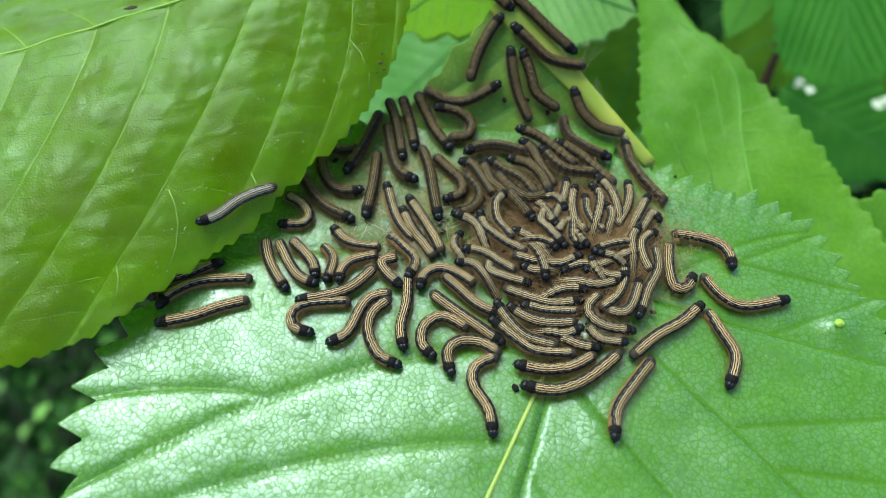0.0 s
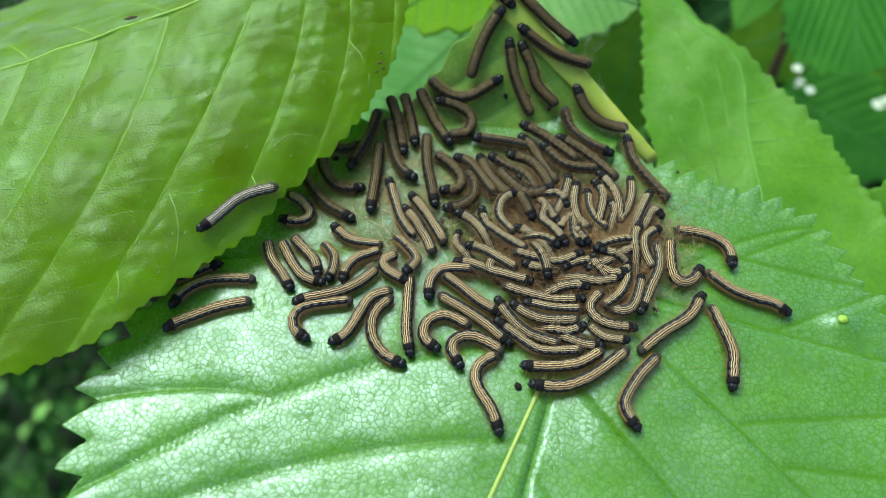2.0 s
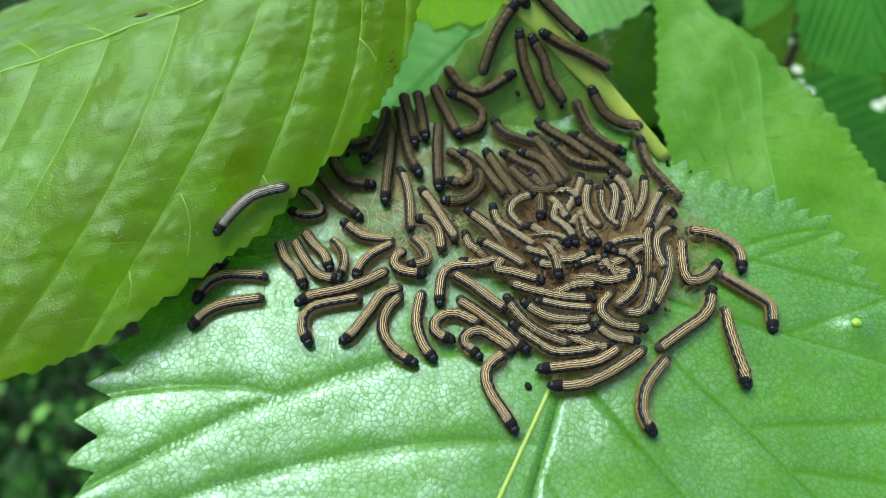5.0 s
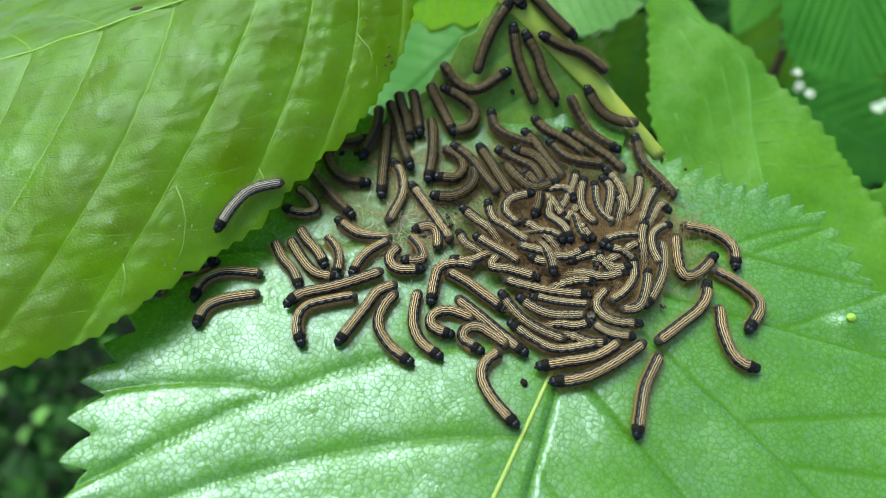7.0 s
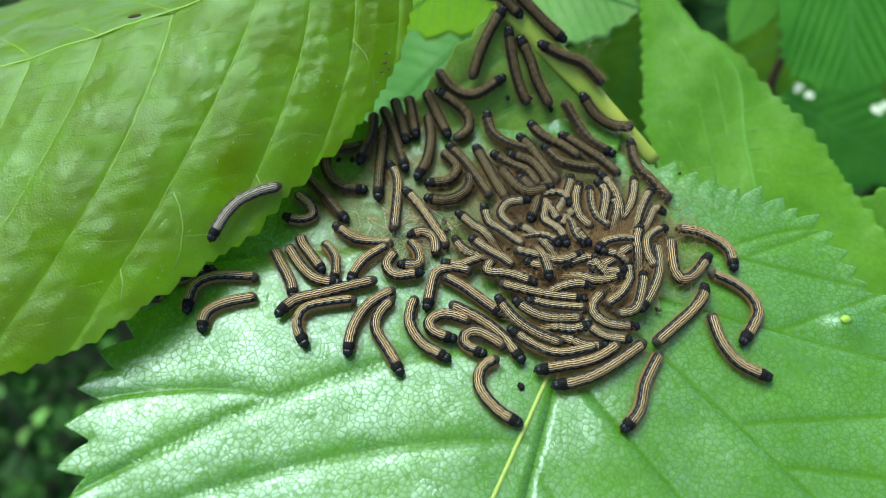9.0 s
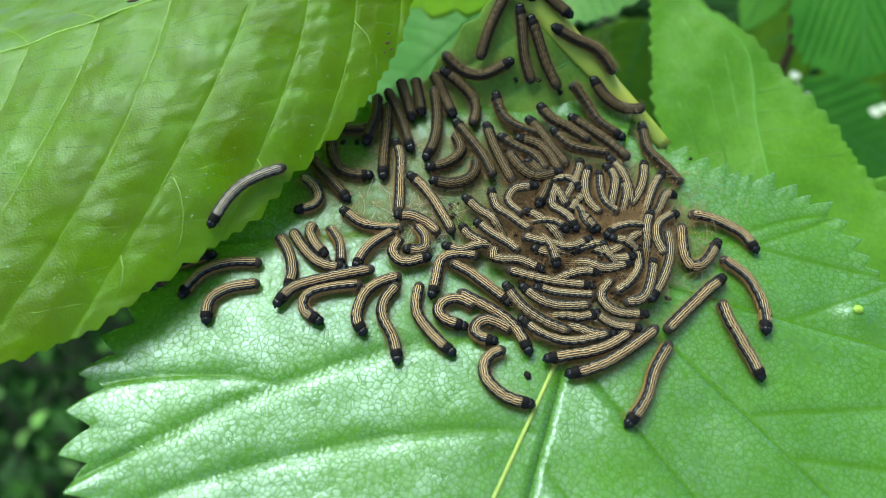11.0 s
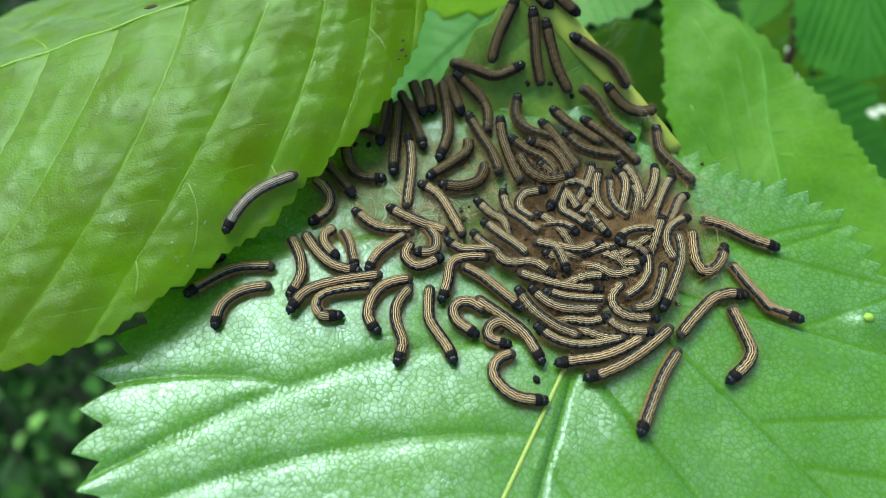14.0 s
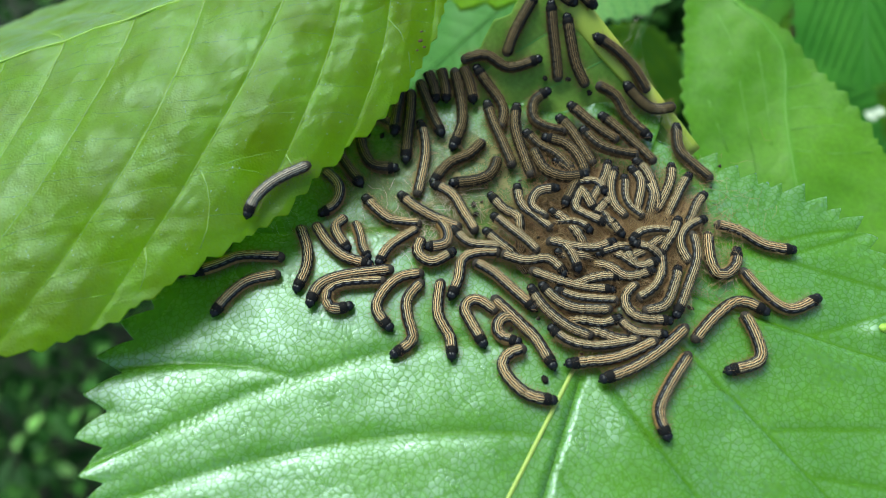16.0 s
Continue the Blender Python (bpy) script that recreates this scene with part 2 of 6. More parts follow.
def bush_material():
    m, nodes, links, shader = material("bush_leaf", 0.6, 0.12)
    info = nodes.new("ShaderNodeNewGeometry")
    # Overhead shade is put into the dark greens; a few leaves stay bright.
    tone = ramp(nodes, links, info.outputs["Random Per Island"], ((0.0, (0.01, 0.04, 0.007)), (0.6, (0.02, 0.07, 0.01)), (0.8, (0.04, 0.13, 0.02)), (0.93, (0.14, 0.34, 0.06)), (1.0, (0.3, 0.55, 0.16))))
    links.new(tone, shader.inputs["Base Color"])
    return m


BUSH = bush_material()

# ---- shapes, in millimetres ----
MM = 0.001
# Leaf shapes, in millimetres: half width against the way along the midrib, and the side veins (start, slope) on each side.
MAIN_PROFILE = ((12, 0), (13, 18), (14, 29), (17, 35.6), (21.4, 39.2), (28, 45.7), (38, 52), (47, 57), (62, 63.5), (75, 64.5), (89, 61), (105, 50), (120, 28), (132, 0))
MAIN_OTHER = ((7, 0), (8, 20), (11, 30), (16, 38), (23, 48), (32, 56), (47, 60), (62, 63.5), (75, 64.5), (89, 61), (105, 50), (120, 28), (132, 0))
MAIN_LEFT = ((10, 0.15), (29, 0.4), (50.4, 0.253, 0.0082), (66, 0.25, 0.006), (84, 0.6), (102, 0.7), (83.1, -0.71, 0.0106, 39))
MAIN_RIGHT = ((9, -0.05), (27, 0.02, -0.001), (38.2, 0.02, -0.0006), (40.5, 0.49, 0.0022), (53.5, 0.68, 0.0005), (70, 0.75), (90, 0.7),
              (64.5, -0.385, 0.0, 27), (65.1, -0.2, 0.0, 33), (54.5, -1.853, 0.0226, 14), (61.4, -0.78, 0.0, 30), (45, -0.78, 0.0, 24))
MAIN_BASE, MAIN_AXIS = (33.0, 30.0), (-0.31, -0.9507)


def vein_gap(u, v, left, right):
    """Distance along the midrib from the nearest side vein."""
    best = 99.0
    a = abs(v)
    for start, slope, *bow in (left if v >= 0 else right):
        if len(bow) < 2 or a >= bow[1]:
            best = min(best, abs(u - start - slope * a - (bow[0] if bow else 0.0016 * slope) * a * a))
    return best


def rib_drift(u):
    """The lower leaf's midrib bends aside towards the tip."""
    return max(0.0, (u - 47.0) * 0.145)


def quilt(u, v, left, right, depth, shift=0.0):
    """Relief of a blade: furrows at the veins, bulges between them."""
    gap = vein_gap(u, v, left, right)
    rise = 0.2 * (1.0 - math.exp(-(gap / 0.5) ** 2)) + 0.8 * (1.0 - math.exp(-(gap / 1.7) ** 1.5))
    rib = 0.3 + 0.7 * (1.0 - math.exp(-abs(v - shift) / 4.0))
    return depth * (rise * rib - 1.0)


def main_height(x, y):
    """Height of the lower leaf's upper face over a place."""
    dx, dy = x - MAIN_BASE[0], y - MAIN_BASE[1]
    u = dx * MAIN_AXIS[0] + dy * MAIN_AXIS[1]
    v = dx * MAIN_AXIS[1] - dy * MAIN_AXIS[0]
    ridge = 0.0
    if v < 0:
        # the panels rise towards the next vein and drop behind it
        for start, slope, *bow in MAIN_RIGHT[2:7]:
            g = u - start + slope * v - (bow[0] if bow else 0.0016 * slope) * v * v
            if g > 0:
                ridge = max(ridge, 1.5 * math.exp(-g / 7.0) * (1.0 - math.exp(-g / 0.9)) * min(1.0, -v / 8.0))
    else:
        # folds on the other half: a slope down to the vein, and a crest before it
        for start, slope, *bow in MAIN_LEFT[1:]:
            first = bow[1] if len(bow) > 1 else 0.0
            if v < first:
                continue
            g = u - start - slope * v - (bow[0] if bow else 0.0016 * slope) * v * v
            dip = math.exp(g / 1.3) if g < 0 else math.exp(-g / 0.6)
            crest = 0.22 * (1.0 - math.exp(-g / 1.2)) * math.exp(-g / 9.0) if g > 0 else 0.0
            ridge += (crest - 0.3 * dip) * min(1.0, (v - first) / 8.0)
    # a swelling round the gall
    ridge += 0.9 * math.exp(-((x - 60.2) ** 2 + (y + 13.9) ** 2) / 7.0)
    return ridge + quilt(u, v, MAIN_LEFT, MAIN_RIGHT, 0.25, rib_drift(u)) + 0.35 * math.sin(x * 0.11 + 1.0) * math.sin(y * 0.13)


def mat_height(x, y):
    """Height of the web mat over the lower leaf."""
    r = math.hypot((x - 20.0) / 19.0, (y + 1.5) / 18.0)
    return 1.3 * max(0.0, 1.0 - r * r) if r < 1 else 0.0


def back_height(x, y):
    return (y - 24.0) * 0.75


def perch_height(x, y):
    """The highest of lower leaf, mat and rear leaf, on which the caterpillars sit."""
    a, b = main_height(x, y) + mat_height(x, y), back_height(x, y)
    return max(a, b) + 0.8 * math.exp(-abs(a - b) / 1.6)


def upper_height(x, y):
    """Height of the upper leaf's face: level at the midrib, falling towards its edge."""
    d = (x + 8.0) * -0.765 + (y - 13.0) * 0.643
    d = min(d, 40.0)
    w = x * 0.643 + y * 0.765
    return 1.0 + 0.78 * d - 0.0092 * d * d + 0.08 * w + 0.003 * max(0.0, w + 10.0) ** 2


def mesh_of(name, verts, faces, mat, smooth=True, fields=()):
    """A mesh from millimetres, with float fields per vertex."""
    me = bpy.data.meshes.new(name)
    me.from_pydata([(x * MM, y * MM, z * MM) for x, y, z in verts], [], faces)
    me.materials.append(mat)
    if smooth:
        me.polygons.foreach_set("use_smooth", [True] * len(me.polygons))
    for key, values in fields:
        me.attributes.new(key, "FLOAT", "POINT").data.foreach_set("value", values)
    me.update()
    return me


def part(name, me, parent, label=""):
    ob = new(name, me)
    ob.parent = parent
    return tagged(ob, label) if label else ob


def curve_at(pairs, x):
    """Smooth value of a table at x."""
    if x <= pairs[0][0]:
        return pairs[0][1]
    for (a, p), (b, q) in zip(pairs, pairs[1:]):
        if x <= b:
            s = (x - a) / (b - a)
            return p + (q - p) * s
    return pairs[-1][1]


def tube(path, radii, sides=6, flat=1.0):
    """Verts and faces of a tapering round strand along a path."""
    verts, faces = [], []
    for i, p in enumerate(path):
        a, b = Vector(path[max(i - 1, 0)]), Vector(path[min(i + 1, len(path) - 1)])
        d = (b - a).normalized()
        side = d.cross(Vector((0, 0, 1)))
        side = side.normalized() if side.length > 1e-4 else Vector((1, 0, 0))
        up = side.cross(d)
        for k in range(sides):
            w = 2 * math.pi * k / sides
            verts.append(tuple(Vector(p) + radii[i] * (math.cos(w) * side + flat * math.sin(w) * up)))
    for i in range(len(path) - 1):
        for k in range(sides):
            j = (k + 1) % sides
            faces.append((i * sides + k, i * sides + j, (i + 1) * sides + j, (i + 1) * sides + k))
    faces.append(tuple(range(sides))[::-1])
    faces.append(tuple(range((len(path) - 1) * sides, len(path) * sides)))
    return verts, faces


def leaf(name, frame_m, profile, plus, minus, surface, blade_mat, vein_mat, rib_mat, tooth=(5.0, 2.2), rib=(0.9, 0.4), vein_r=0.35,
         step=0.5, across=34, seed=1, thick=0.22, label="", group="", narrow=1.0, other=None, rib_from=None, rib_flat=0.6, drift=None, curl=0.0, finer=1.0):
    """A leaf: blade with a toothed edge and furrowed relief, midrib and side veins. Its x runs along the midrib, in millimetres."""
    rng = random.Random(seed)
    top = new(name)
    top.matrix_world = frame_m
    tagged(top, label, "leaf", group)
    other = other or tuple((u, w * narrow) for u, w in profile)
    u0, u1 = min(profile[0][0], other[0][0]), profile[-1][0]
    verts, faces, gaps = [], [], []
    row, count, seam = across + 1, 0, profile[0][0] == other[0][0]
    for side, outline in ((1, profile), (-1, other)):
        # the edge at even steps of its length
        spots = [outline[0][0] + (outline[-1][0] - outline[0][0]) * i / 900 for i in range(901)]
        spots = [Vector((u, curve_at(outline, u))) for u in spots]
        runs = [0.0]
        for p, q in zip(spots, spots[1:]):
            runs.append(runs[-1] + (q - p).length)

        runs = np.array(runs)

        def edge_at(run):
            run = min(max(run, 0.0), runs[-1])
            k = min(max(int(np.searchsorted(runs, run)) - 1, 0), 899)
            return spots[k].lerp(spots[k + 1], min(1.0, (run - runs[k]) / max(runs[k + 1] - runs[k], 1e-6)))

        if side > 0 or not seam:
            count = int(runs[-1] / step)
        # uneven teeth, leaning towards the tip
        marks, at = [], 1.0
        while at < runs[-1] - 1:
            size = rng.uniform(0.5, 1.6) * (finer if side > 0 else 1.0)
            marks.append((at, tooth[0] * size, tooth[1] * size * rng.uniform(0.7, 1.2)))
            at += tooth[0] * size
        mark, first = 0, len(verts)
        for i in range(count + 1):
            run = runs[-1] * i / count
            p = edge_at(run)
            along = (edge_at(run + 2.5) - edge_at(run - 2.5)).normalized()
            out = Vector((-along.y, along.x))
            while mark < len(marks) - 1 and run >= marks[mark][0] + marks[mark][1]:
                mark += 1
            t, f, near = 0.0, 0.0, min(1.0, p.y / 10)
            if marks and marks[mark][0] <= run < marks[mark][0] + marks[mark][1]:
                f = (run - marks[mark][0]) / marks[mark][1]
                rise = (f / 0.62) ** 0.75 if f < 0.62 else ((1 - f) / 0.38) ** 1.1
                t = marks[mark][2] * (rise - 0.12) * near
            p = p - out * 0.55 * tooth[1] * near
            root = Vector((outline[0][0] + (outline[-1][0] - outline[0][0]) * i / count, 0))
            rim = min(max(2.2 * tooth[1], 3.0), 0.5 * (p - root).length) * near
            inner = p - out * rim
            for j in range(across + 1):
                a = j / across
                lift = 0.0
                if a < 0.7:
                    q = root.lerp(inner, (a / 0.7) ** 0.9)
                else:
                    b = (a - 0.7) / 0.3
                    q = inner.lerp(p, b) + (out + along * 0.1) * t * b ** 1.2
                    lift = curl * b * b * (0.4 + max(0.0, t) / max(tooth[1], 0.1))
                v = side * max(q.y, 0.0)
                verts.append((q.x, v, surface(q.x, v) + lift))
                gaps.append(min(vein_gap(q.x, v, plus, minus), abs(v + (drift(q.x) if drift else 0.0))) / 10.0)

        def spot(i, j):
            return i * row if j == 0 and seam else first + i * row + j

        for i in range(count):
            for j in range(across):
                face = (spot(i, j), spot(i + 1, j), spot(i + 1, j + 1), spot(i, j + 1))
                faces.append(face if side > 0 else face[::-1])
    blade = part("blade", mesh_of("blade", verts, faces, blade_mat, True, (("gap", gaps),)), top)
    solid = blade.modifiers.new("thickness", "SOLIDIFY")
    solid.thickness, solid.offset = thick * MM, -1
    steps = 26
    start = u0 if rib_from is None else rib_from
    path = []
    for i in range(steps + 1):
        u = start + (u1 - start) * i / steps
        v = -drift(u) if drift else 0.0
        path.append((u, v, surface(u, v) + rib[0] * 0.15))
    part("midrib", mesh_of("midrib", *tube(path, [rib[0] + (rib[1] - rib[0]) * i / steps for i in range(steps + 1)], 10, rib_flat), rib_mat), top)
    for side, veins in ((1, plus), (-1, minus)):
        for start, slope, *bow in veins:
            path = []
            for i in range(90):
                a = i * 0.8 + (bow[1] if len(bow) > 1 else 0.0)
                u = start + slope * a + (bow[0] if bow else 0.0016 * slope) * a * a
                if u > u1 - 2 or u < u0 + 1 or a > curve_at(profile if side > 0 else other, u) * 0.95:
                    break
                v = side * a
                path.append((u, v, surface(u, v) + vein_r * 0.25))
            if len(path) > 3:
                part("vein", mesh_of("vein", *tube(path, [vein_r * (0.45 if len(bow) > 1 else 1.0) * (1 - 0.75 * i / len(path)) for i in range(len(path))], 6, 0.6), vein_mat), top)
    return top


def leaf_frame(base, tip, normal):
    x = (Vector(tip) - Vector(base)).normalized()
    z = Vector(normal)
    z = (z - x * z.dot(x)).normalized()
    y = z.cross(x)
    m = Matrix((x, y, z)).transposed().to_4x4()
    m.translation = Vector(base) * MM
    return m


def spray(length, wide, count, slope, bend=0.0, cup=0.0, depth=0.8):
    """Profile, veins and surface of an ordinary toothed leaf."""
    profile = tuple((length * f, wide * w) for f, w in ((0, 0), (0.03, 0.3), (0.12, 0.66), (0.28, 0.93), (0.42, 1.0), (0.58, 0.92), (0.74, 0.68), (0.88, 0.34), (0.96, 0.12), (1, 0)))
    veins = tuple((length * (0.05 + 0.85 * i / count), slope) for i in range(count))
    return profile, veins, lambda u, v: quilt(u, v, veins, veins, depth) - bend * (u / length) ** 2 * length - cup * abs(v) ** 1.5 / max(wide, 1) ** 0.5


# ---- ground and far growth ----
bm = bmesh.new()
bmesh.ops.create_grid(bm, x_segments=40, y_segments=40, size=150)
for v in bm.verts:
    v.co.z = -0.95 + 0.04 * noise.noise(v.co * 0.2)
me = bpy.data.meshes.new("ground")
bm.to_mesh(me)
bm.free()
me.materials.append(SOIL)
tagged(new("ground", me), "soil under the bushes, coloured dark for shade", "ground", kind="structure")


def undergrowth(name, count, low, high, size, seed, label):
    """Many small folded leaves in clumps, joined."""
    rng = random.Random(seed)
    verts, faces = [], []
    clumps = [[rng.uniform(a, b) for a, b in zip(low, high)] for _ in range(max(6, count // 26))]
    for _ in range(count):
        c = rng.choice(clumps)
        p = Vector([c[i] + rng.gauss(0, 42) for i in range(3)])
        mid = [(a + b) / 2 for a, b in zip(low, high)]
        reach = math.hypot(*[(p[i] - mid[i]) / (0.5 * (high[i] - low[i])) for i in range(2)])
        if p.z > -150 or reach > 1.05 + 0.35 * noise.noise(p * 0.006):
            continue
        turn = Euler((rng.gauss(0, 0.6), rng.gauss(0, 0.6), rng.uniform(0, 6.28))).to_matrix()
        long, wide = rng.uniform(*size), rng.uniform(0.5, 0.75)
        k = len(verts)
        for x, y, z in ((0, 0, 0), (0.3, 0.42, 0.12), (0.7, 0.36, 0.08), (1, 0, -0.12), (0.7, -0.36, 0.08), (0.3, -0.42, 0.12), (0.35, 0, 0), (0.7, 0, -0.03)):
            verts.append(tuple(p + turn @ Vector((x * long, y * long * wide, z * long))))
        faces += [(k, k + 6, k + 1), (k + 6, k + 7, k + 2, k + 1), (k + 7, k + 3, k + 2), (k, k + 5, k + 6), (k + 6, k + 5, k + 4, k + 7), (k + 7, k + 4, k + 3)]
    tagged(new(name, mesh_of(name, verts, faces, BUSH, False)), label, "foliage", kind="stuff")


undergrowth("low_bushes", 27000, (-950, -480, -900), (950, 1500, -420), (16, 34), 3, "dense dark green bush leaves far below")
undergrowth("bramble", 2600, (60, 150, -480), (520, 620, -230), (26, 48), 5, "shaded green hedge leaves behind the branch")


def far_leaf(base, tip, half, mat, label, seed, tooth=(6, 2.0), tilt=(0, 0, 0), count=9, pleat=0.22, slope=0.7, blunt=False, across=16):
    b, t = Vector(base), Vector(tip)
    length = (t - b).length
    eye = Vector((-1, -61, 103))
    normal = (eye - (b + t) / 2).normalized() + Vector(tilt)
    profile, veins, surface = spray(length, half, count, slope, 0.08, 0.02, pleat)
    if blunt:
        profile = tuple((length * f, half * w) for f, w in ((0, 0), (0.03, 0.3), (0.12, 0.66), (0.28, 0.93), (0.5, 1.0), (0.78, 0.97), (0.9, 0.8), (0.96, 0.5), (1, 0)))
    return leaf("leaf", leaf_frame(b, t, normal), profile, veins, veins, surface, mat, VEIN_GREEN, VEIN_GREEN, tooth, (0.4, 0.2), 0.1, 1.0, across, seed, 0.25, label, "leaves behind")


NEAR_LEAVES = [
    far_leaf((27.4, 89.3, -0.6), (-16.8, 77.3, -25.8), 17, LEAF_LIT, "bright yellow-green leaf, backlight put into its colour", 11, tilt=(0, 0.2, 0.3)),
    far_leaf((9.6, 75.0, -6.1), (48.6, 80.1, -21.8), 15, LEAF_GLARE, "green leaf brightened for glare, with a pale toothed edge", 12, tilt=(0, 0.3, 0.35)),
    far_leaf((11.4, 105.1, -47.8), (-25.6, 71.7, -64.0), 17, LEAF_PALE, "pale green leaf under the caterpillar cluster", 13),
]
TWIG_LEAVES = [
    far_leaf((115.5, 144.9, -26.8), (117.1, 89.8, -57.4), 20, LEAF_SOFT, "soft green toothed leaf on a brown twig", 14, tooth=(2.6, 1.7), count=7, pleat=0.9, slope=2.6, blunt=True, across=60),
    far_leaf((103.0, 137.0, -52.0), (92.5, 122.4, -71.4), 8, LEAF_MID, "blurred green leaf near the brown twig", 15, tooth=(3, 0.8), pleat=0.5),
    far_leaf((151.1, 178.5, -118.3), (121.3, 176.9, -137.7), 22, LEAF_DEEP, "olive green leaf by the twig, half shade in its colour", 20, pleat=0.6),
]
SIDE_LEAVES = [far_leaf((98.6, 11.1, -14.3), (78.0, 16.6, -28.5), 12, LEAF_SIDE, "green toothed leaf beside the large leaf", 18, tooth=(4, 1.6))]
far_leaf((76.2, 155.3, -89.7), (67.3, 132.5, -142.2), 24, LEAF_DEEP, "dark green leaf, shade put into its colour", 16)
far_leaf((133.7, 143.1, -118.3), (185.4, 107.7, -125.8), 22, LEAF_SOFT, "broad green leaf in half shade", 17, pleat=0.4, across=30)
far_leaf((176.1, 135.4, -94.2), (146.9, 144.4, -138.5), 20, LEAF_DEEP, "dark green leaf, shade put into its colour", 19)

# twig behind
path = [(117.1, 161.3, -59.8), (120.2, 150.7, -79.7), (123.4, 141.7, -95.6), (124.2, 140.0, -111.9), (129.6, 133.9, -142.9), (139.6, 122.9, -198.1)]
twig = tagged(new("twig", mesh_of("twig", *tube(path, [1.7, 1.6, 1.5, 2.1, 1.5, 1.4], 8), TWIG)), "thin reddish-brown twig behind the leaves", "twig")


def blossom(at, size):
    """A small white flower of five petals, also set for bright gaps between leaves."""
    top = new("flower_and_gap_spot")
    top.location = Vector(at) * MM
    tagged(top, "small white spot out of focus, for flowers and light gaps", "flower", "white flowers")
    for k in range(5):
        w = 2 * math.pi * k / 5
        verts, faces = [(0, 0, 0)], []
        for i in range(9):
            a = -0.62 + 1.24 * i / 8
            r = size * (0.8 + 0.25 * math.cos(a * 2.4))
            verts.append((r * math.cos(w + a), r * math.sin(w + a), size * 0.25 * math.cos(a)))
        faces = [(0, i, i + 1) for i in range(1, 9)]
        part("petal", mesh_of("petal", verts, faces, PETAL), top)


# The last two are added for light showing through gaps between leaves.
for at, size in (((133.9, 152.7, -101.1), 1.3), ((136.3, 144.6, -107.7), 2.0), ((137.7, 140.7, -110.6), 1.6), ((141.1, 137.1, -111.7), 1.9), ((137.0, 139.5, -111.8), 1.2), ((161.9, 125.8, -107.0), 2.4), ((164.2, 126.1, -105.0), 2.0), ((0.6, 147.7, -112.1), 3.6), ((7.9, 142.4, -116.9), 3.6)):
    blossom(at, size)

# ---- the leaves that carry the cluster ----
main_m = Matrix(((MAIN_AXIS[0], -MAIN_AXIS[1], 0, MAIN_BASE[0] * MM), (MAIN_AXIS[1], MAIN_AXIS[0], 0, MAIN_BASE[1] * MM), (0, 0, 1, 0), (0, 0, 0, 1)))


def main_surface(u, v):
    x, y = MAIN_BASE[0] + u * MAIN_AXIS[0] - v * MAIN_AXIS[1], MAIN_BASE[1] + u * MAIN_AXIS[1] + v * MAIN_AXIS[0]
    return main_height(x, y)


lower_leaf = leaf("large_leaf", main_m, MAIN_PROFILE, MAIN_RIGHT, MAIN_LEFT, main_surface, LEAF_LOWER, VEIN_GREEN, VEIN_YELLOW, (3.9, 3.0), (0.34, 0.26), 0.05, 0.35, 90, 4, 0.14,
                  "broad glossy green leaf with a toothed edge, carrying the caterpillars", other=MAIN_OTHER, rib_from=16, drift=rib_drift, curl=0.5, finer=0.7)

# the rear leaf rises behind the cluster; its folded midrib is yellow
REAR_BASE, REAR_TIP = (37.0, 19.0, back_height(37, 19)), (-5.0, 53.3, back_height(-5, 53.3))
rear_profile = ((0, 0), (1, 20), (4, 32), (12, 36), (28, 37), (33, 37), (36, 34), (37.5, 28), (38.5, 18), (39.5, 8), (40, 0))
rear_veins = ((4, 0.25), (13, 0.3), (22, 0.25), (31, 0.2))
rear_leaf = leaf("rear_leaf", leaf_frame(REAR_BASE, REAR_TIP, (0, -0.6, 0.8)), rear_profile, rear_veins, rear_veins,
                 lambda u, v: quilt(u, v, rear_veins, rear_veins, 0.5) - (0.25 * v * v if v < 0 else 0) + 0.5 * math.sin(u * 0.25) * math.sin(v * 0.3),
                 LEAF_REAR, VEIN_SIDE, RIB_YELLOW, (5, 1.0), (1.2, 2.6), 0.12, 0.5, 30, 6, 0.22,
                 "dull green leaf with a yellow folded rib, rising behind the cluster", narrow=0.05, rib_flat=0.3)

# the upper leaf hangs over the near side
UPPER_BASE, UPPER_TIP = (-26.2, 43.6, 20.3), (-99.9, 15.6, 13.3)
upper_profile = ((-28, 0), (-23, 6), (-16, 12.6), (-13.1, 17.5), (-9.1, 21.8), (-2.9, 27.4), (3.5, 31.6), (7.9, 33.4), (14.7, 37.3), (21.5, 42), (30.8, 44.9), (39.9, 48.7), (47.3, 51.1), (56.5, 52.2), (62, 51), (70, 46), (84, 37), (98, 18), (110, 0))
upper_veins = ((-17.0, 0.1, 0.013), (-9.6, 0.158, 0.0121), (-3.4, 0.421, 0.0069), (5.8, 0.631, 0.0047), (22.2, 0.376, 0.0081), (34.4, 0.429, 0.0069), (46.1, 0.42, 0.005), (56, 0.42, 0.005), (66, 0.45, 0.004))
upper_m = leaf_frame(UPPER_BASE, UPPER_TIP, (0.765 * 0.25, -0.643 * 0.25, 1)) @ Matrix.Translation((0, 0.4 * MM, 0))


# fine cross veins between the side veins: place along the vein, shift across the panel, bend
rng = random.Random(17)
ladders = []
for start, slope, bow in upper_veins[:-1]:
    rungs, a = [], 2.0
    while a < 52:
        rungs.append((a, rng.uniform(-3.0, 0.5), rng.uniform(-1.2, 1.2)))
        a += rng.uniform(2.8, 5.4)
    ladders.append(rungs)


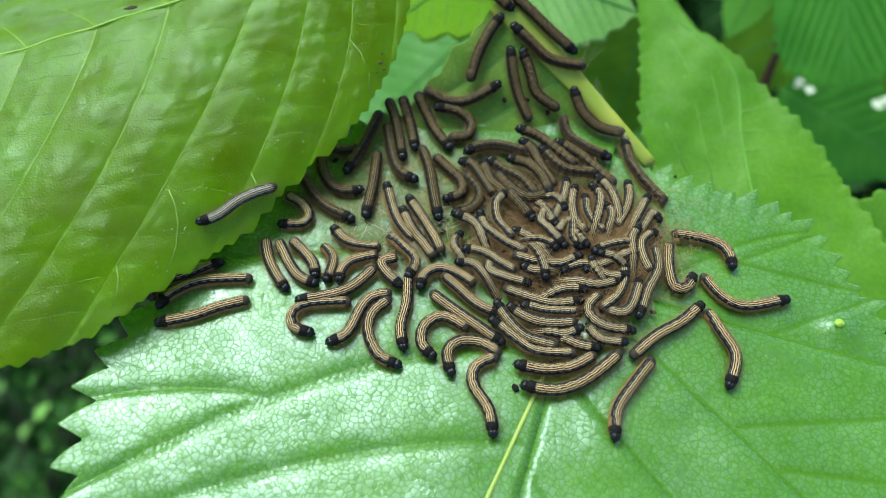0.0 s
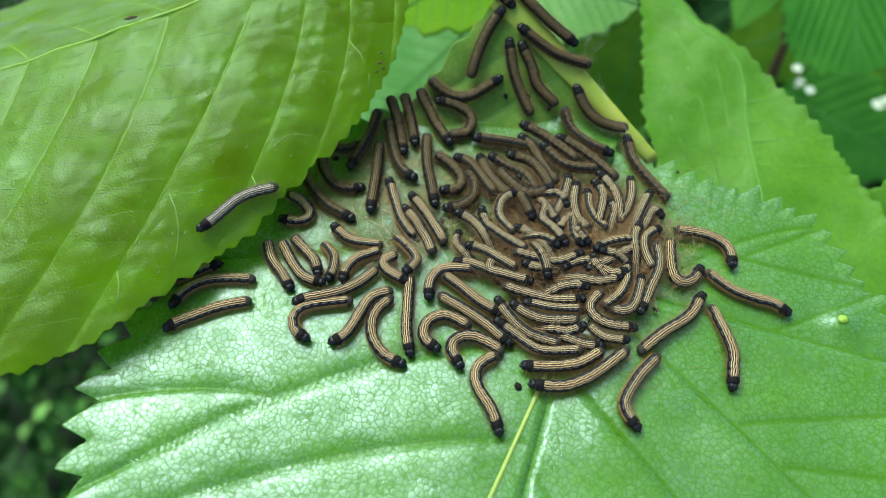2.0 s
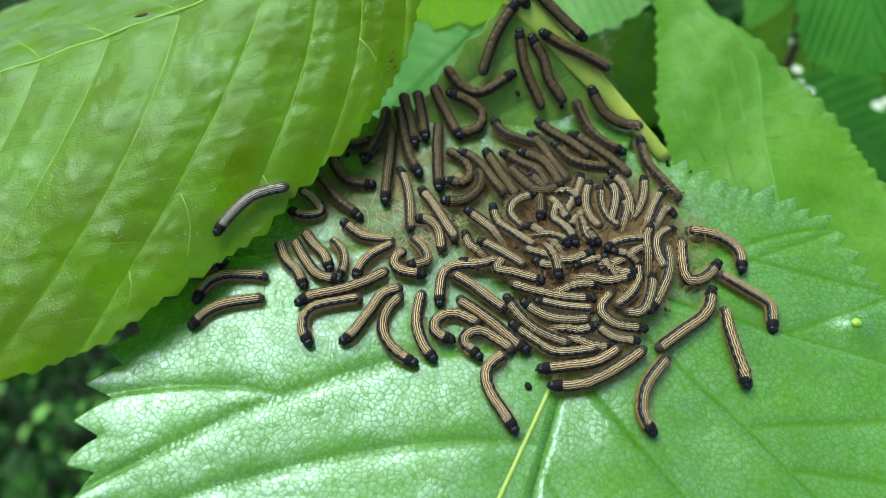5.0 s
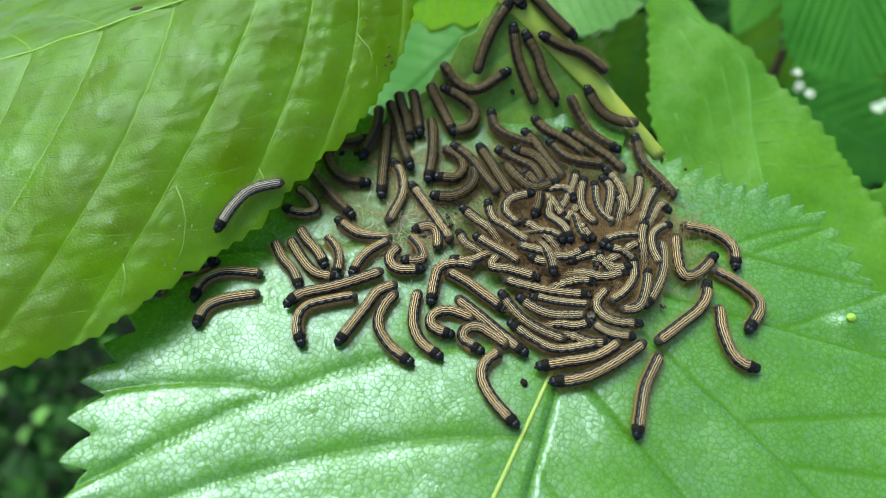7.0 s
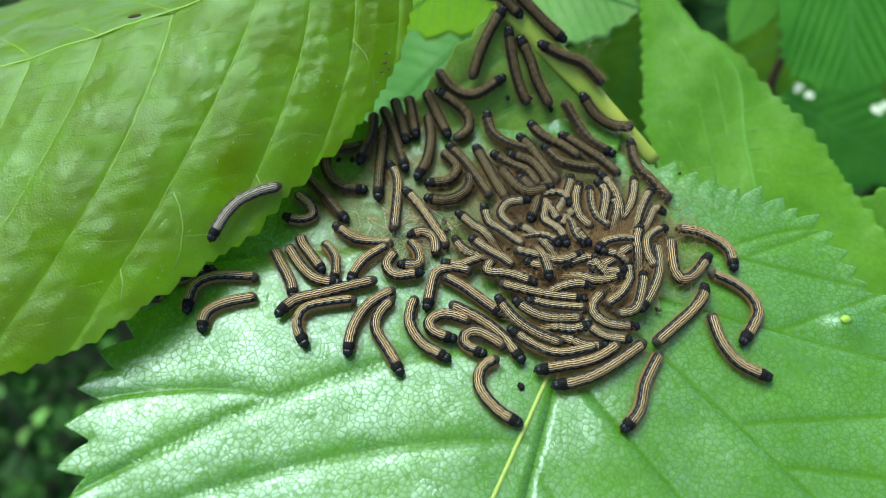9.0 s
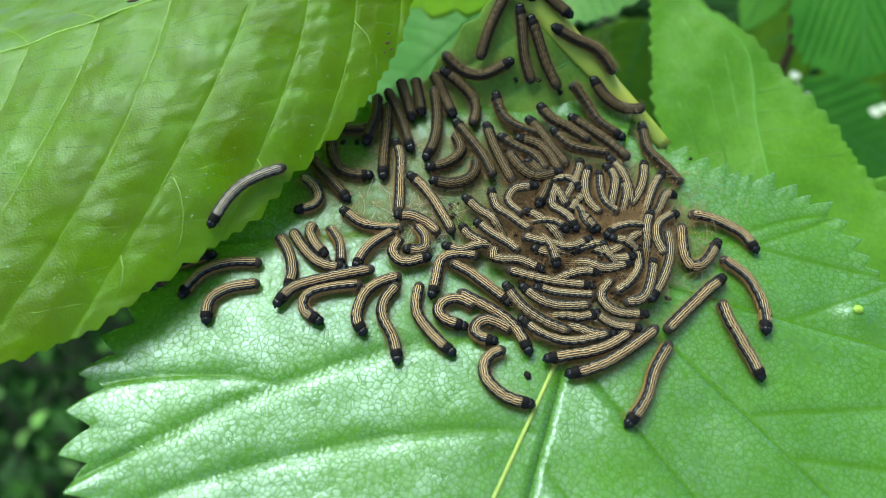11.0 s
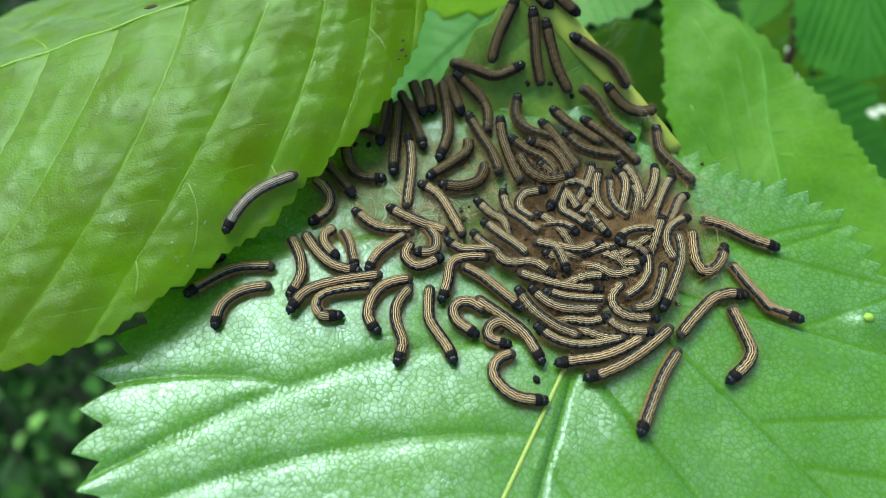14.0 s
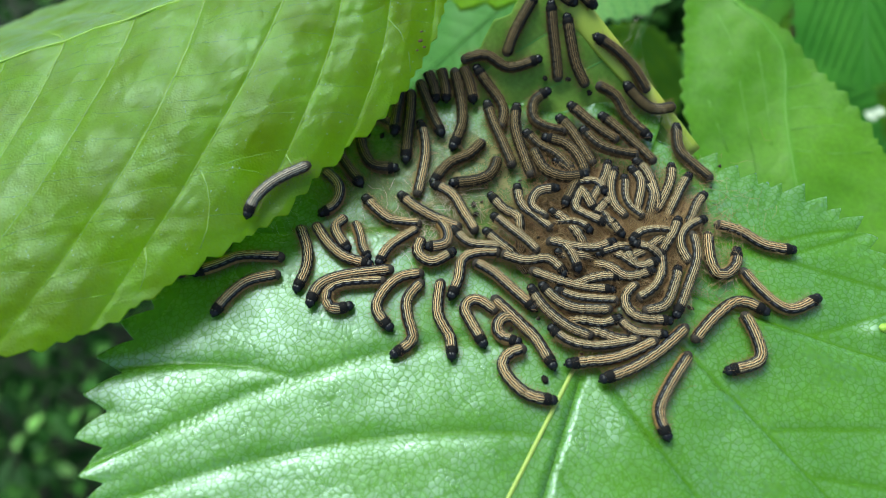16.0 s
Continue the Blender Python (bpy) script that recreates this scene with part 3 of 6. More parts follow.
def rung_at(k, rung, f):
    """The way out from the midrib of a cross vein at a share f of panel k."""
    a, shift, bend = rung
    return a + shift * f + bend * math.sin(math.pi * f) + 0.35 * noise.noise((a, f * 5, 3.0 * k))


def ladder_gap(u, v):
    """Distance to the nearest cross vein."""
    ends = [s + m * v + b * v * v for s, m, b in upper_veins]
    for k, (p, q) in enumerate(zip(ends, ends[1:])):
        if p <= u < q:
            f = (u - p) / (q - p)
            return min(abs(v - rung_at(k, rung, f)) for rung in ladders[k])
    return 3.0


def upper_surface(u, v):
    p = upper_m @ Vector((u * MM, v * MM, 0)) / MM
    weave = 0.12 * noise.noise((u * 0.3 + v * 0.1, v * 0.3 - u * 0.2, 2.0)) + 0.07 * noise.noise((u * 0.7, v * 0.7, 4.0))
    gap = vein_gap(u, v, upper_veins, upper_veins)
    swell = 0.14 * (1.0 - math.exp(-(gap / 0.5) ** 2)) + 0.55 * (1.0 - math.exp(-(gap / 5.0) ** 1.6)) - 0.7
    rungs = 0.09 * (1.0 - math.exp(-(ladder_gap(u, v) / 0.9) ** 2)) if v > 0 else 0.6 * v
    return (upper_height(p.x, p.y) - p.z) * 0.97 + swell + rungs + 0.35 * noise.noise((u * 0.09, v * 0.09, 7.0)) + weave


upper_leaf = leaf("upper_leaf", upper_m, upper_profile, upper_veins, upper_veins, upper_surface, LEAF_UPPER, VEIN_PALE, VEIN_NET,
                  (3.2, 0.75), (0.22, 0.2), 0.1, 0.4, 110, 8, 0.25, "yellow-green leaf with pale veins hanging over the cluster")

for k, rungs in enumerate(ladders):
    (s1, m1, b1), (s2, m2, b2) = upper_veins[k:k + 2]
    for rung in rungs:
        path = []
        for i in range(9):
            f = i / 8
            v = rung_at(k, rung, f)
            u = (s1 + m1 * v + b1 * v * v) * (1 - f) + (s2 + m2 * v + b2 * v * v) * f
            if v > curve_at(upper_profile, u) - 1.5:
                break
            path.append((u, v, upper_surface(u, v) + 0.01))
        if len(path) > 5:
            part("veinlet", mesh_of("veinlet", *tube(path, [0.035] * len(path), 4, 0.6), VEIN_NET), upper_leaf)

# forks of its veins near the edge
for fork in (((40.6, 42.0), (40.8, 44.1), (41.6, 46.0), (42.7, 47.6)), ((30.4, 32.9), (30.2, 35.4), (30.7, 38.4), (32.0, 41.5), (33.7, 44.1)),
             ((18.3, 33.2), (18.0, 35.4), (18.2, 37.2)), ((-4.0, 15.6), (-5.1, 18.5), (-5.1, 22.3), (-4.3, 24.9))):
    path = [(u, v, upper_surface(u, v) + 0.03) for u, v in fork]
    part("vein", mesh_of("vein", *tube(path, [0.07 - 0.008 * i for i in range(len(path))], 6, 0.6), VEIN_PALE), upper_leaf)

# the side leaf stands beyond the large one and sways a little
SIDE_BASE, SIDE_TIP = (80.0, -6.0, -24.0), (49.0, 80.0, -13.0)
side_profile = ((0, 0), (4, 12), (12, 20), (25, 22.7), (39.4, 23), (45.8, 23), (51.6, 22), (58.9, 20.5), (66.9, 16.5), (82.8, 9.2), (88.2, 7.5), (95, 4), (100, 0))
side_other = ((0, 0), (4, 9), (12, 12), (20.4, 13), (31.7, 12.4), (42.1, 11.4), (50.1, 10.1), (56.3, 8.6), (64.5, 7.1), (69.4, 4.8), (75.3, 1.7), (85.2, 0.8), (100, 0))
side_rib = ((0, 13), (20, 11), (36.8, 5.9), (44, 3.4), (50, 1), (56, -2.2), (62, -4.0), (67, -3.6), (72, -1.5), (80, 1), (100, 2))


def side_relief(u, v):
    ridge = math.exp(-abs(v - curve_at(side_rib, u)) / 2.5)
    return 0.35 * ridge + 0.45 * math.sin(u * 0.21 + v * 0.12) + 0.3 * noise.noise((u * 0.2, v * 0.2, 5.0))


side_leaf = leaf("side_leaf", leaf_frame(SIDE_BASE, SIDE_TIP, (0, -0.3, 1)), side_profile, (), (), side_relief, LEAF_SIDE, VEIN_FAINT, VEIN_FAINT,
                 (3.2, 1.0), (0.16, 0.12), 0.1, 0.6, 40, 9, 0.22, "smooth green leaf with a fine toothed edge beside the cluster", other=side_other,
                 drift=lambda u: -curve_at(side_rib, u), curl=0.5)
for line in (((48.5, 1.1), (47.5, -3.1), (45.6, -6.7), (44.0, -10.0)), ((44.1, 2.8), (42.8, -2.0), (41.2, -6.5), (39.5, -11.0)), ((39.1, 4.0), (35.7, -3.2), (33.4, -10.9)), ((53.1, -0.8), (52.5, -5.1), (51.5, -8.0)),
             ((75.7, 4.6), (71.0, 4.7), (67.7, 4.9), (60.0, 5.6)), ((65.6, 6.4), (57.0, 7.7), (47.6, 10.2), (38.0, 13.0)), ((56.2, 15.3), (50.0, 15.8), (43.9, 16.2)), ((75.4, -0.3), (62.0, 1.2), (50.1, 4.7), (42.0, 7.5))):
    path = [(u, v, side_relief(u, v) + 0.02) for u, v in line]
    part("vein", mesh_of("vein", *tube(path, [0.12 - 0.02 * k for k in range(len(path))], 6, 0.6), VEIN_FAINT), side_leaf)


# ---- web mat, silk, pellets ----
def web_mat():
    verts, faces = [], []
    rings, spokes = 22, 72
    for i in range(rings + 1):
        for k in range(spokes):
            w = 2 * math.pi * k / spokes
            edge = 0.86 + 0.22 * noise.noise((math.cos(w) * 2.2, math.sin(w) * 2.2, 0.3))
            r = i / rings * edge
            x, y = 19.5 + 16.5 * r * math.cos(w), -1.0 + 15.5 * r * math.sin(w)
            z = main_height(x, y) + mat_height(x, y) * 0.9 + 0.15 + 0.35 * noise.noise((x * 0.6, y * 0.6, 1.0)) * (1 - i / rings)
            verts.append((x, y, z if i < rings else z - 0.5))
    for i in range(rings):
        for k in range(spokes):
            j = (k + 1) % spokes
            faces.append((i * spokes + k, i * spokes + j, (i + 1) * spokes + j, (i + 1) * spokes + k))
    tagged(new("web_mat", mesh_of("web_mat", verts, faces, MAT_BROWN)), "matted brown silk and shed skins on the leaf", "web", kind="stuff")


web_mat()


def silk_film(name, centre, reach, dim, bright, cover, height, label):
    """A thin dull film of silk, fading out towards its edge."""
    m, nodes, links, shader = material(name, 0.8, 0.1)
    n = noise_at(nodes, links, place(nodes, links), 2.5, 5.0)
    links.new(ramp(nodes, links, n, ((0.3, dim), (0.7, bright))), shader.inputs["Base Color"])
    clear = nodes.new("ShaderNodeBsdfTransparent")
    mix = nodes.new("ShaderNodeMixShader")
    edge = nodes.new("ShaderNodeAttribute")
    edge.attribute_name = "edge"
    links.new(number(nodes, links, "MULTIPLY", edge.outputs["Fac"], ramp(nodes, links, n, ((0.3, (cover * 0.32,) * 3), (0.65, (cover,) * 3)))), mix.inputs[0])
    links.new(clear.outputs[0], mix.inputs[1])
    links.new(shader.outputs[0], mix.inputs[2])
    links.new(mix.outputs[0], nodes["Material Output"].inputs["Surface"])
    verts, faces, fade = [], [], []
    rings, spokes = 24, 64
    for i in range(rings + 1):
        for k in range(spokes):
            w, r = 2 * math.pi * k / spokes, i / rings
            x, y = centre[0] + reach[0] * r * math.cos(w), centre[1] + reach[1] * r * math.sin(w)
            verts.append((x, y, height(x, y)))
            fade.append(max(0.0, min(1.0, (1 - r) * 2.2 + 0.3 * noise.noise((x * 0.2, y * 0.2, 3.0)) * (1 - r) * 4)))
    for i in range(rings):
        for k in range(spokes):
            j = (k + 1) % spokes
            faces.append((i * spokes + k, i * spokes + j, (i + 1) * spokes + j, (i + 1) * spokes + k))
    tagged(new(name, mesh_of(name, verts, faces, m, True, (("edge", fade),))), label, "silk", kind="stuff")


# Silk, its cover also raised to imitate shade on the glossy leaf.
silk_film("silk_film", (1.0, 8.0), (33.0, 16.0), (0.09, 0.11, 0.03), (0.24, 0.22, 0.09), 0.8,
          lambda x, y: max(main_height(x, y), back_height(x, y) + 0.6) + 0.12, "thin dull brown silk film, thickened to shade the leaf")
silk_film("golden_silk", (27.0, 2.5), (10.0, 6.5), (0.17, 0.105, 0.04), (0.44, 0.30, 0.13), 0.85,
          lambda x, y: main_height(x, y) + 0.9 * mat_height(x, y) + 0.75 + 0.3 * noise.noise((x * 0.5, y * 0.5, 9.0)), "golden tan silk sheet between the caterpillars")


def strands(name, count, centre, spread, length, lift, radius, mat, seed, label):
    """Fine silk and shed hairs over the mat, joined."""
    rng = random.Random(seed)
    verts, faces = [], []
    for _ in range(count):
        x, y = rng.gauss(centre[0], spread[0]), rng.gauss(centre[1], spread[1])
        w, l, bow = rng.uniform(0, 6.28), rng.uniform(*length), rng.uniform(-0.5, 0.5)
        path = []
        for i in range(4):
            s = i / 3 - 0.5
            px, py = x + l * s * math.cos(w + bow * s), y + l * s * math.sin(w + bow * s)
            path.append((px, py, perch_height(px, py) + lift * rng.uniform(0.1, 1.0)))
        k = len(verts)
        vs, fs = tube(path, [radius] * 4, 3)
        verts += vs
        faces += [tuple(k + q for q in f) for f in fs]
    tagged(new(name, mesh_of(name, verts, faces, mat, False)), label, "silk", kind="stuff")


strands("silk_threads", 3600, (20, -1), (7, 6.5), (1.5, 5), 2.8, 0.015, HAIR_BROWN, 2, "fine tan silk and hairs over the cluster")
strands("tan_silk", 2600, (25, 0.5), (6.5, 5.0), (1.5, 4), 2.4, 0.022, SILK_TAN, 12, "golden tan silk matted between the caterpillars")
strands("silk_wisps", 160, (-7, 0), (4, 3.5), (2, 5), 1.6, 0.02, SILK, 4, "thin silk wisps over the leaf")
strands("silk_tuft", 26, (-33, 0), (4, 3), (2, 6), 1.0, 0.008, SILK_WHITE, 6, "pale silk threads beside the leaf edge")


def thread_fan(name, ends, count, spread, radius, mat, seed, label):
    """Loose silk stretched between pairs of places."""
    rng = random.Random(seed)
    verts, faces = [], []
    for _ in range(count):
        a, b = rng.choice(ends)
        a = Vector(a) + Vector([rng.gauss(0, spread) for _ in range(3)])
        b = Vector(b) + Vector([rng.gauss(0, spread) for _ in range(3)])
        sag = Vector([rng.gauss(0, spread * 0.4) for _ in range(3)])
        path = [tuple(a.lerp(b, i / 4) + sag * math.sin(math.pi * i / 4)) for i in range(5)]
        k = len(verts)
        vs, fs = tube(path, [radius] * 5, 3)
        verts += vs
        faces += [tuple(k + q for q in f) for f in fs]
    tagged(new(name, mesh_of(name, verts, faces, mat, False)), label, "silk", kind="stuff")


thread_fan("silk_veil", (((23.7, 37.2, 6.7), (28.0, 45.0, 1.3)), ((24.7, 34.3, 5.5), (28.9, 45.7, -0.7)), ((25.9, 30.3, 4.8), (29.8, 19.1, 4.4)), ((29.8, 19.5, 4.7), (33.7, 12.6, 4.4))), 26, 0.9, 0.006, SILK, 8, "white silk threads at the leaf edge")


def pellet(x, y, size, seed):
    rng = random.Random(seed)
    bm = bmesh.new()
    bmesh.ops.create_icosphere(bm, subdivisions=2, radius=1)
    for v in bm.verts:
        v.co *= 1 + 0.25 * noise.noise(v.co * 2.0 + Vector((seed, 0, 0)))
        v.co = Vector((v.co.x * 1.35, v.co.y, v.co.z * 0.9)) * size * MM
    me = bpy.data.meshes.new("pellet")
    bm.to_mesh(me)
    bm.free()
    me.materials.append(FRASS)
    ob = tagged(new("pellet", me), "tiny black dropping on the leaf", "pellet", "droppings")
    ob.matrix_world = pose(x * MM, y * MM, (perch_height(x, y) + size * 0.6) * MM, 0, 0, rng.uniform(0, 360))


for i, (x, y) in enumerate(((10.3, -24.6), (-19.4, 16.4), (14.1, 27.8), (17.9, 26.0), (-1.0, 3.7), (-0.6, 2.0), (10.2, 27.8), (17.9, 26.1), (-17.0, 16.4))):
    pellet(x, y, 0.42 if i else 0.5, i)

# shed skins and crumbs in the mat
rng = random.Random(21)
verts, faces = [], []
for _ in range(260):
    x, y = rng.gauss(20, 6.5), rng.gauss(-1, 6)
    z, r = perch_height(x, y) + rng.uniform(0.1, 0.7), rng.uniform(0.15, 0.5)
    k = len(verts)
    corners = [Vector((rng.uniform(-1, 1), rng.uniform(-1, 1), rng.uniform(-0.6, 0.6))).normalized() * r * rng.uniform(0.6, 1.3) for _ in range(6)]
    base = [Vector(c) for c in ((1, 0, 0), (0, 1, 0), (-1, 0, 0), (0, -1, 0), (0, 0, 1), (0, 0, -1))]
    for c, j in zip(base, corners):
        verts.append(tuple(Vector((x, y, z)) + c * r + j * 0.4))
    faces += [tuple(k + q for q in f) for f in ((0, 1, 4), (1, 2, 4), (2, 3, 4), (3, 0, 4), (1, 0, 5), (2, 1, 5), (3, 2, 5), (0, 3, 5))]
tagged(new("crumbs", mesh_of("crumbs", verts, faces, TAIL_DARK)), "dark crumbs and shed skins in the web", "crumbs", kind="stuff")

# specks on the upper leaf
def speck(x, y, long, wide, turn, label):
    bm = bmesh.new()
    bmesh.ops.create_icosphere(bm, subdivisions=2, radius=1)
    for v in bm.verts:
        v.co *= 1 + 0.3 * noise.noise(v.co * 1.7 + Vector((x, y, 0)))
        v.co = Vector((v.co.x * long, v.co.y * wide, v.co.z * wide * 0.5)) * MM
    me = bpy.data.meshes.new("speck")
    bm.to_mesh(me)
    bm.free()
    me.materials.append(BLEMISH)
    ob = tagged(new("brown_speck", me), label, "speck", "specks on the upper leaf")
    ob.matrix_world = pose(x * MM, y * MM, (upper_height(x, y) + 0.25) * MM, 0, 0, turn)


speck(*(-52.8, 34.5), 1.1, 0.35, 15, "brown withered scale on the upper leaf")
for (x, y), r in (((-11.1, 29.1), 0.3), ((-11.3, 27.7), 0.42), ((-10.7, 26.9), 0.3), ((-11.8, 26.2), 0.25)):
    speck(x, y, r, r * 0.8, 30, "small brown blemish near the leaf edge")

# fine pale hairs on the upper leaf
rng = random.Random(31)
verts, faces = [], []
for _ in range(1700):
    u, v = rng.uniform(-22, 80), rng.uniform(-10, 45)
    if v > curve_at(upper_profile, u) - 1:
        continue
    root = upper_m @ Vector((u * MM, v * MM, upper_surface(u, v) * MM)) / MM
    tip = root + Vector((rng.gauss(0.05, 0.15), rng.gauss(-0.35, 0.15), rng.uniform(0.15, 0.4)))
    k = len(verts)
    verts += [tuple(root + Vector((0.024, 0, 0))), tuple(root + Vector((-0.013, 0.02, 0))), tuple(root + Vector((-0.013, -0.02, 0))), tuple(tip)]
    faces += [(k, k + 1, k + 3), (k + 1, k + 2, k + 3), (k + 2, k, k + 3)]
leaf_hairs = tagged(new("leaf_hairs", mesh_of("leaf_hairs", verts, faces, SILK_WHITE, False)), "tiny pale hairs on the upper leaf", "hairs", kind="stuff")

# a yellow gall on the blade
bm = bmesh.new()
bmesh.ops.create_uvsphere(bm, u_segments=20, v_segments=12, radius=1)
for v in bm.verts:
    v.co = Vector((v.co.x * 1.3, v.co.y * 1.1, v.co.z * 0.9)) * (1 + 0.15 * noise.noise(v.co * 1.5)) * 0.62 * MM
me = bpy.data.meshes.new("gall")
bm.to_mesh(me)
bm.free()
me.polygons.foreach_set("use_smooth", [True] * len(me.polygons))
me.materials.append(GALL)
gx, gy = (60.2, -13.9)
gall = tagged(new("gall", me), "small yellow gall on the green leaf", "gall")
gall.location = (gx * MM, gy * MM, (main_height(gx, gy) + 0.05) * MM)

# ---- caterpillars, in rigid rings ----
meshes = {}
RADIUS = 0.85


def shared(key, build):
    if key not in meshes:
        meshes[key] = build()
    return meshes[key]


def ring_mesh(name, length, radius, mat, front=0.94, rear=0.94, roll=0):
    """One ring of the body: a short barrel, flat below."""
    sides, n = 24, 7
    verts, faces, around, along = [], [], [], []
    for i in range(n):
        f = i / (n - 1)
        bulge = front + (rear - front) * f + (1.06 - 0.5 * (front + rear)) * math.sin(math.pi * f)
        if i in (0, n - 1):
            bulge *= 0.92
        for k in range(sides):
            w = 2 * math.pi * k / sides
            y, z = math.sin(w), math.cos(w)
            if z < -0.5:
                z = -0.5 + (z + 0.5) * 0.6
            verts.append(((0.5 - f) * length * 1.45, radius * bulge * y, radius * bulge * z))
            turn = (k - roll) % sides
            around.append(min(turn, sides - turn) / (sides / 2))
            along.append(f)
    for i in range(n - 1):
        for k in range(sides):
            j = (k + 1) % sides
            faces.append((i * sides + k, i * sides + j, (i + 1) * sides + j, (i + 1) * sides + k))
    faces.append(tuple(range(sides))[::-1])
    faces.append(tuple(range((n - 1) * sides, n * sides)))
    return mesh_of(name, verts, faces, mat, True, (("around", around), ("along", along)))


def head_mesh(radius):
    """Two round lobes with a cleft and small jaws in front."""
    bm = bmesh.new()
    bmesh.ops.create_uvsphere(bm, u_segments=24, v_segments=16, radius=1)
    for v in bm.verts:
        cleft = math.exp(-(v.co.y / 0.16) ** 2) * max(0.0, v.co.z * 0.6 + v.co.x * 0.5 + 0.2)
        v.co *= 1 - 0.16 * cleft
        v.co = Vector((v.co.x * 0.95, v.co.y * 1.02, v.co.z * 0.98)) * radius * MM
    jaw = bmesh.ops.create_uvsphere(bm, u_segments=8, v_segments=6, radius=0.32 * radius * MM)
    bmesh.ops.translate(bm, vec=(0.8 * radius * MM, 0, -0.5 * radius * MM), verts=jaw["verts"])
    me = bpy.data.meshes.new("head")
    bm.to_mesh(me)
    bm.free()
    me.polygons.foreach_set("use_smooth", [True] * len(me.polygons))
    me.materials.append(HEAD_BLACK)
    return me


def hair_mesh(length, radius, seed):
    """A fringe of fine hairs along both flanks."""
    rng = random.Random(seed)
    verts, faces = [], []
    for _ in range(64):
        side = rng.choice((-1, 1))
        w = rng.uniform(0.42, 0.72) * math.pi if rng.random() < 0.8 else rng.uniform(0.0, 0.4) * math.pi
        out = Vector((rng.gauss(0, 0.35), side * math.sin(w), math.cos(w))).normalized()
        root = Vector((rng.uniform(-0.5, 0.5) * length, side * math.sin(w) * radius * 0.98, math.cos(w) * radius * 0.98))
        l = rng.uniform(0.5, 1.5) * (1.0 if w > 1.3 else 0.5)
        tip = root + out * l + Vector((0, 0, -0.2 * l))
        a = out.orthogonal().normalized() * 0.01
        b = out.cross(a).normalized() * 0.01
        k = len(verts)
        verts += [tuple(root + a), tuple(root - 0.5 * a + 0.87 * b), tuple(root - 0.5 * a - 0.87 * b), tuple(tip)]
        faces += [(k, k + 1, k + 3), (k + 1, k + 2, k + 3), (k + 2, k, k + 3)]
    return mesh_of("hair", verts, faces, HAIR_BROWN, False)


def leg_mesh(radius, thick, long):
    path = [(0, 0, 0), (0, 0.12 * long, -0.5 * long), (0, 0.05 * long, -long)]
    return mesh_of("leg", *tube(path, [thick, thick * 0.9, thick * 0.6], 6), LEG_BROWN)


LABELS = {
    "leaf": "striped black-headed caterpillar crawling on the green leaf",
    "rear": "striped caterpillar behind the cluster, shade put into its skin",
    "web": "tan striped caterpillar packed in the silken pile",
    "upper": "striped black-headed caterpillar on the overhanging yellow-green leaf",
}
RINGS = 12
SHARES = [0, 0.055, 0.12] + [0.12 + 0.092 * k for k in range(1, 10)] + [1.0]
herd = {}


def add_caterpillar(key, long, at, kind):
    """A caterpillar with head, black collar, rings and tail; long: its length in millimetres."""
    radius = {"leaf": 0.87, "rear": 0.92, "web": 0.80, "upper": 0.80}[kind] * (0.9 if long < 8 else 1.0)
    step = max(0.5, round(long * 0.092, 1))
    top = new("caterpillar")
    top.location = (at[0] * MM, at[1] * MM, 0)
    tagged(top, LABELS[kind], "caterpillar", "caterpillars in the cluster")
    rings = []
    number_of = len(herd)
    roll = (0, 1, -1, 0, 2, -1, 1, -2)[number_of % 8]
    for i in range(RINGS):
        if i == 0:
            ob = part("head", shared(("head", radius), lambda: head_mesh(radius * 0.87)), top, "shiny black head")
        elif i == 1:
            ob = part("collar", shared(("collar", step, radius), lambda: ring_mesh("collar", step * 0.75, radius, COLLAR_BLACK, 0.82, 0.95)), top, "black velvety collar")
        elif i == RINGS - 1:
            ob = part("tail", shared(("tail", step, radius), lambda: ring_mesh("tail", step * 0.6, radius * 0.88, TAIL_DARK, 0.95, 0.5)), top, "dark tail end")
        else:
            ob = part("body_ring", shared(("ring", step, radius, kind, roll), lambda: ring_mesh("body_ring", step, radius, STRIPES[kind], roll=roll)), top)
        if i:
            pick = (number_of * 5 + i * 3) % 7
            part("hair", shared(("hair", step, radius, pick), lambda: hair_mesh(step, radius, pick)), ob)
        if i in (1, 2, 3, 6, 7, 8, 9, 11) and kind != "web":
            for side in (1, -1):
                leg = part("leg", shared(("leg", i < 4), lambda: leg_mesh(radius, 0.11 if i < 4 else 0.2, 0.45 if i < 4 else 0.3)), ob)
                leg.matrix_basis = Matrix.Translation((0, side * 0.55 * radius * MM, -0.6 * radius * MM)) @ pose(0, 0, 0, 0, 0, 0 if side > 0 else 180)
        rings.append(ob)
    herd[key] = (top, rings)


add_caterpillar("A1", 15.2, (-32.4, 2.2), "upper")
add_caterpillar("A2", 12.7, (-44.4, -8.5), "leaf")
add_caterpillar("A3", 15.3, (-37.8, -8.0), "leaf")
add_caterpillar("A4", 14.2, (-34.4, -12.4), "leaf")
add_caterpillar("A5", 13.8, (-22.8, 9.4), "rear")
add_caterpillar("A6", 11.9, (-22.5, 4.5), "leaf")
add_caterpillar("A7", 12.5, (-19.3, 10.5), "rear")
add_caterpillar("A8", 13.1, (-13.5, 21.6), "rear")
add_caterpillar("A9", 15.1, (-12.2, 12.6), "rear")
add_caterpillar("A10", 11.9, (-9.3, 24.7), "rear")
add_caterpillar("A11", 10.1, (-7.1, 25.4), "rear")
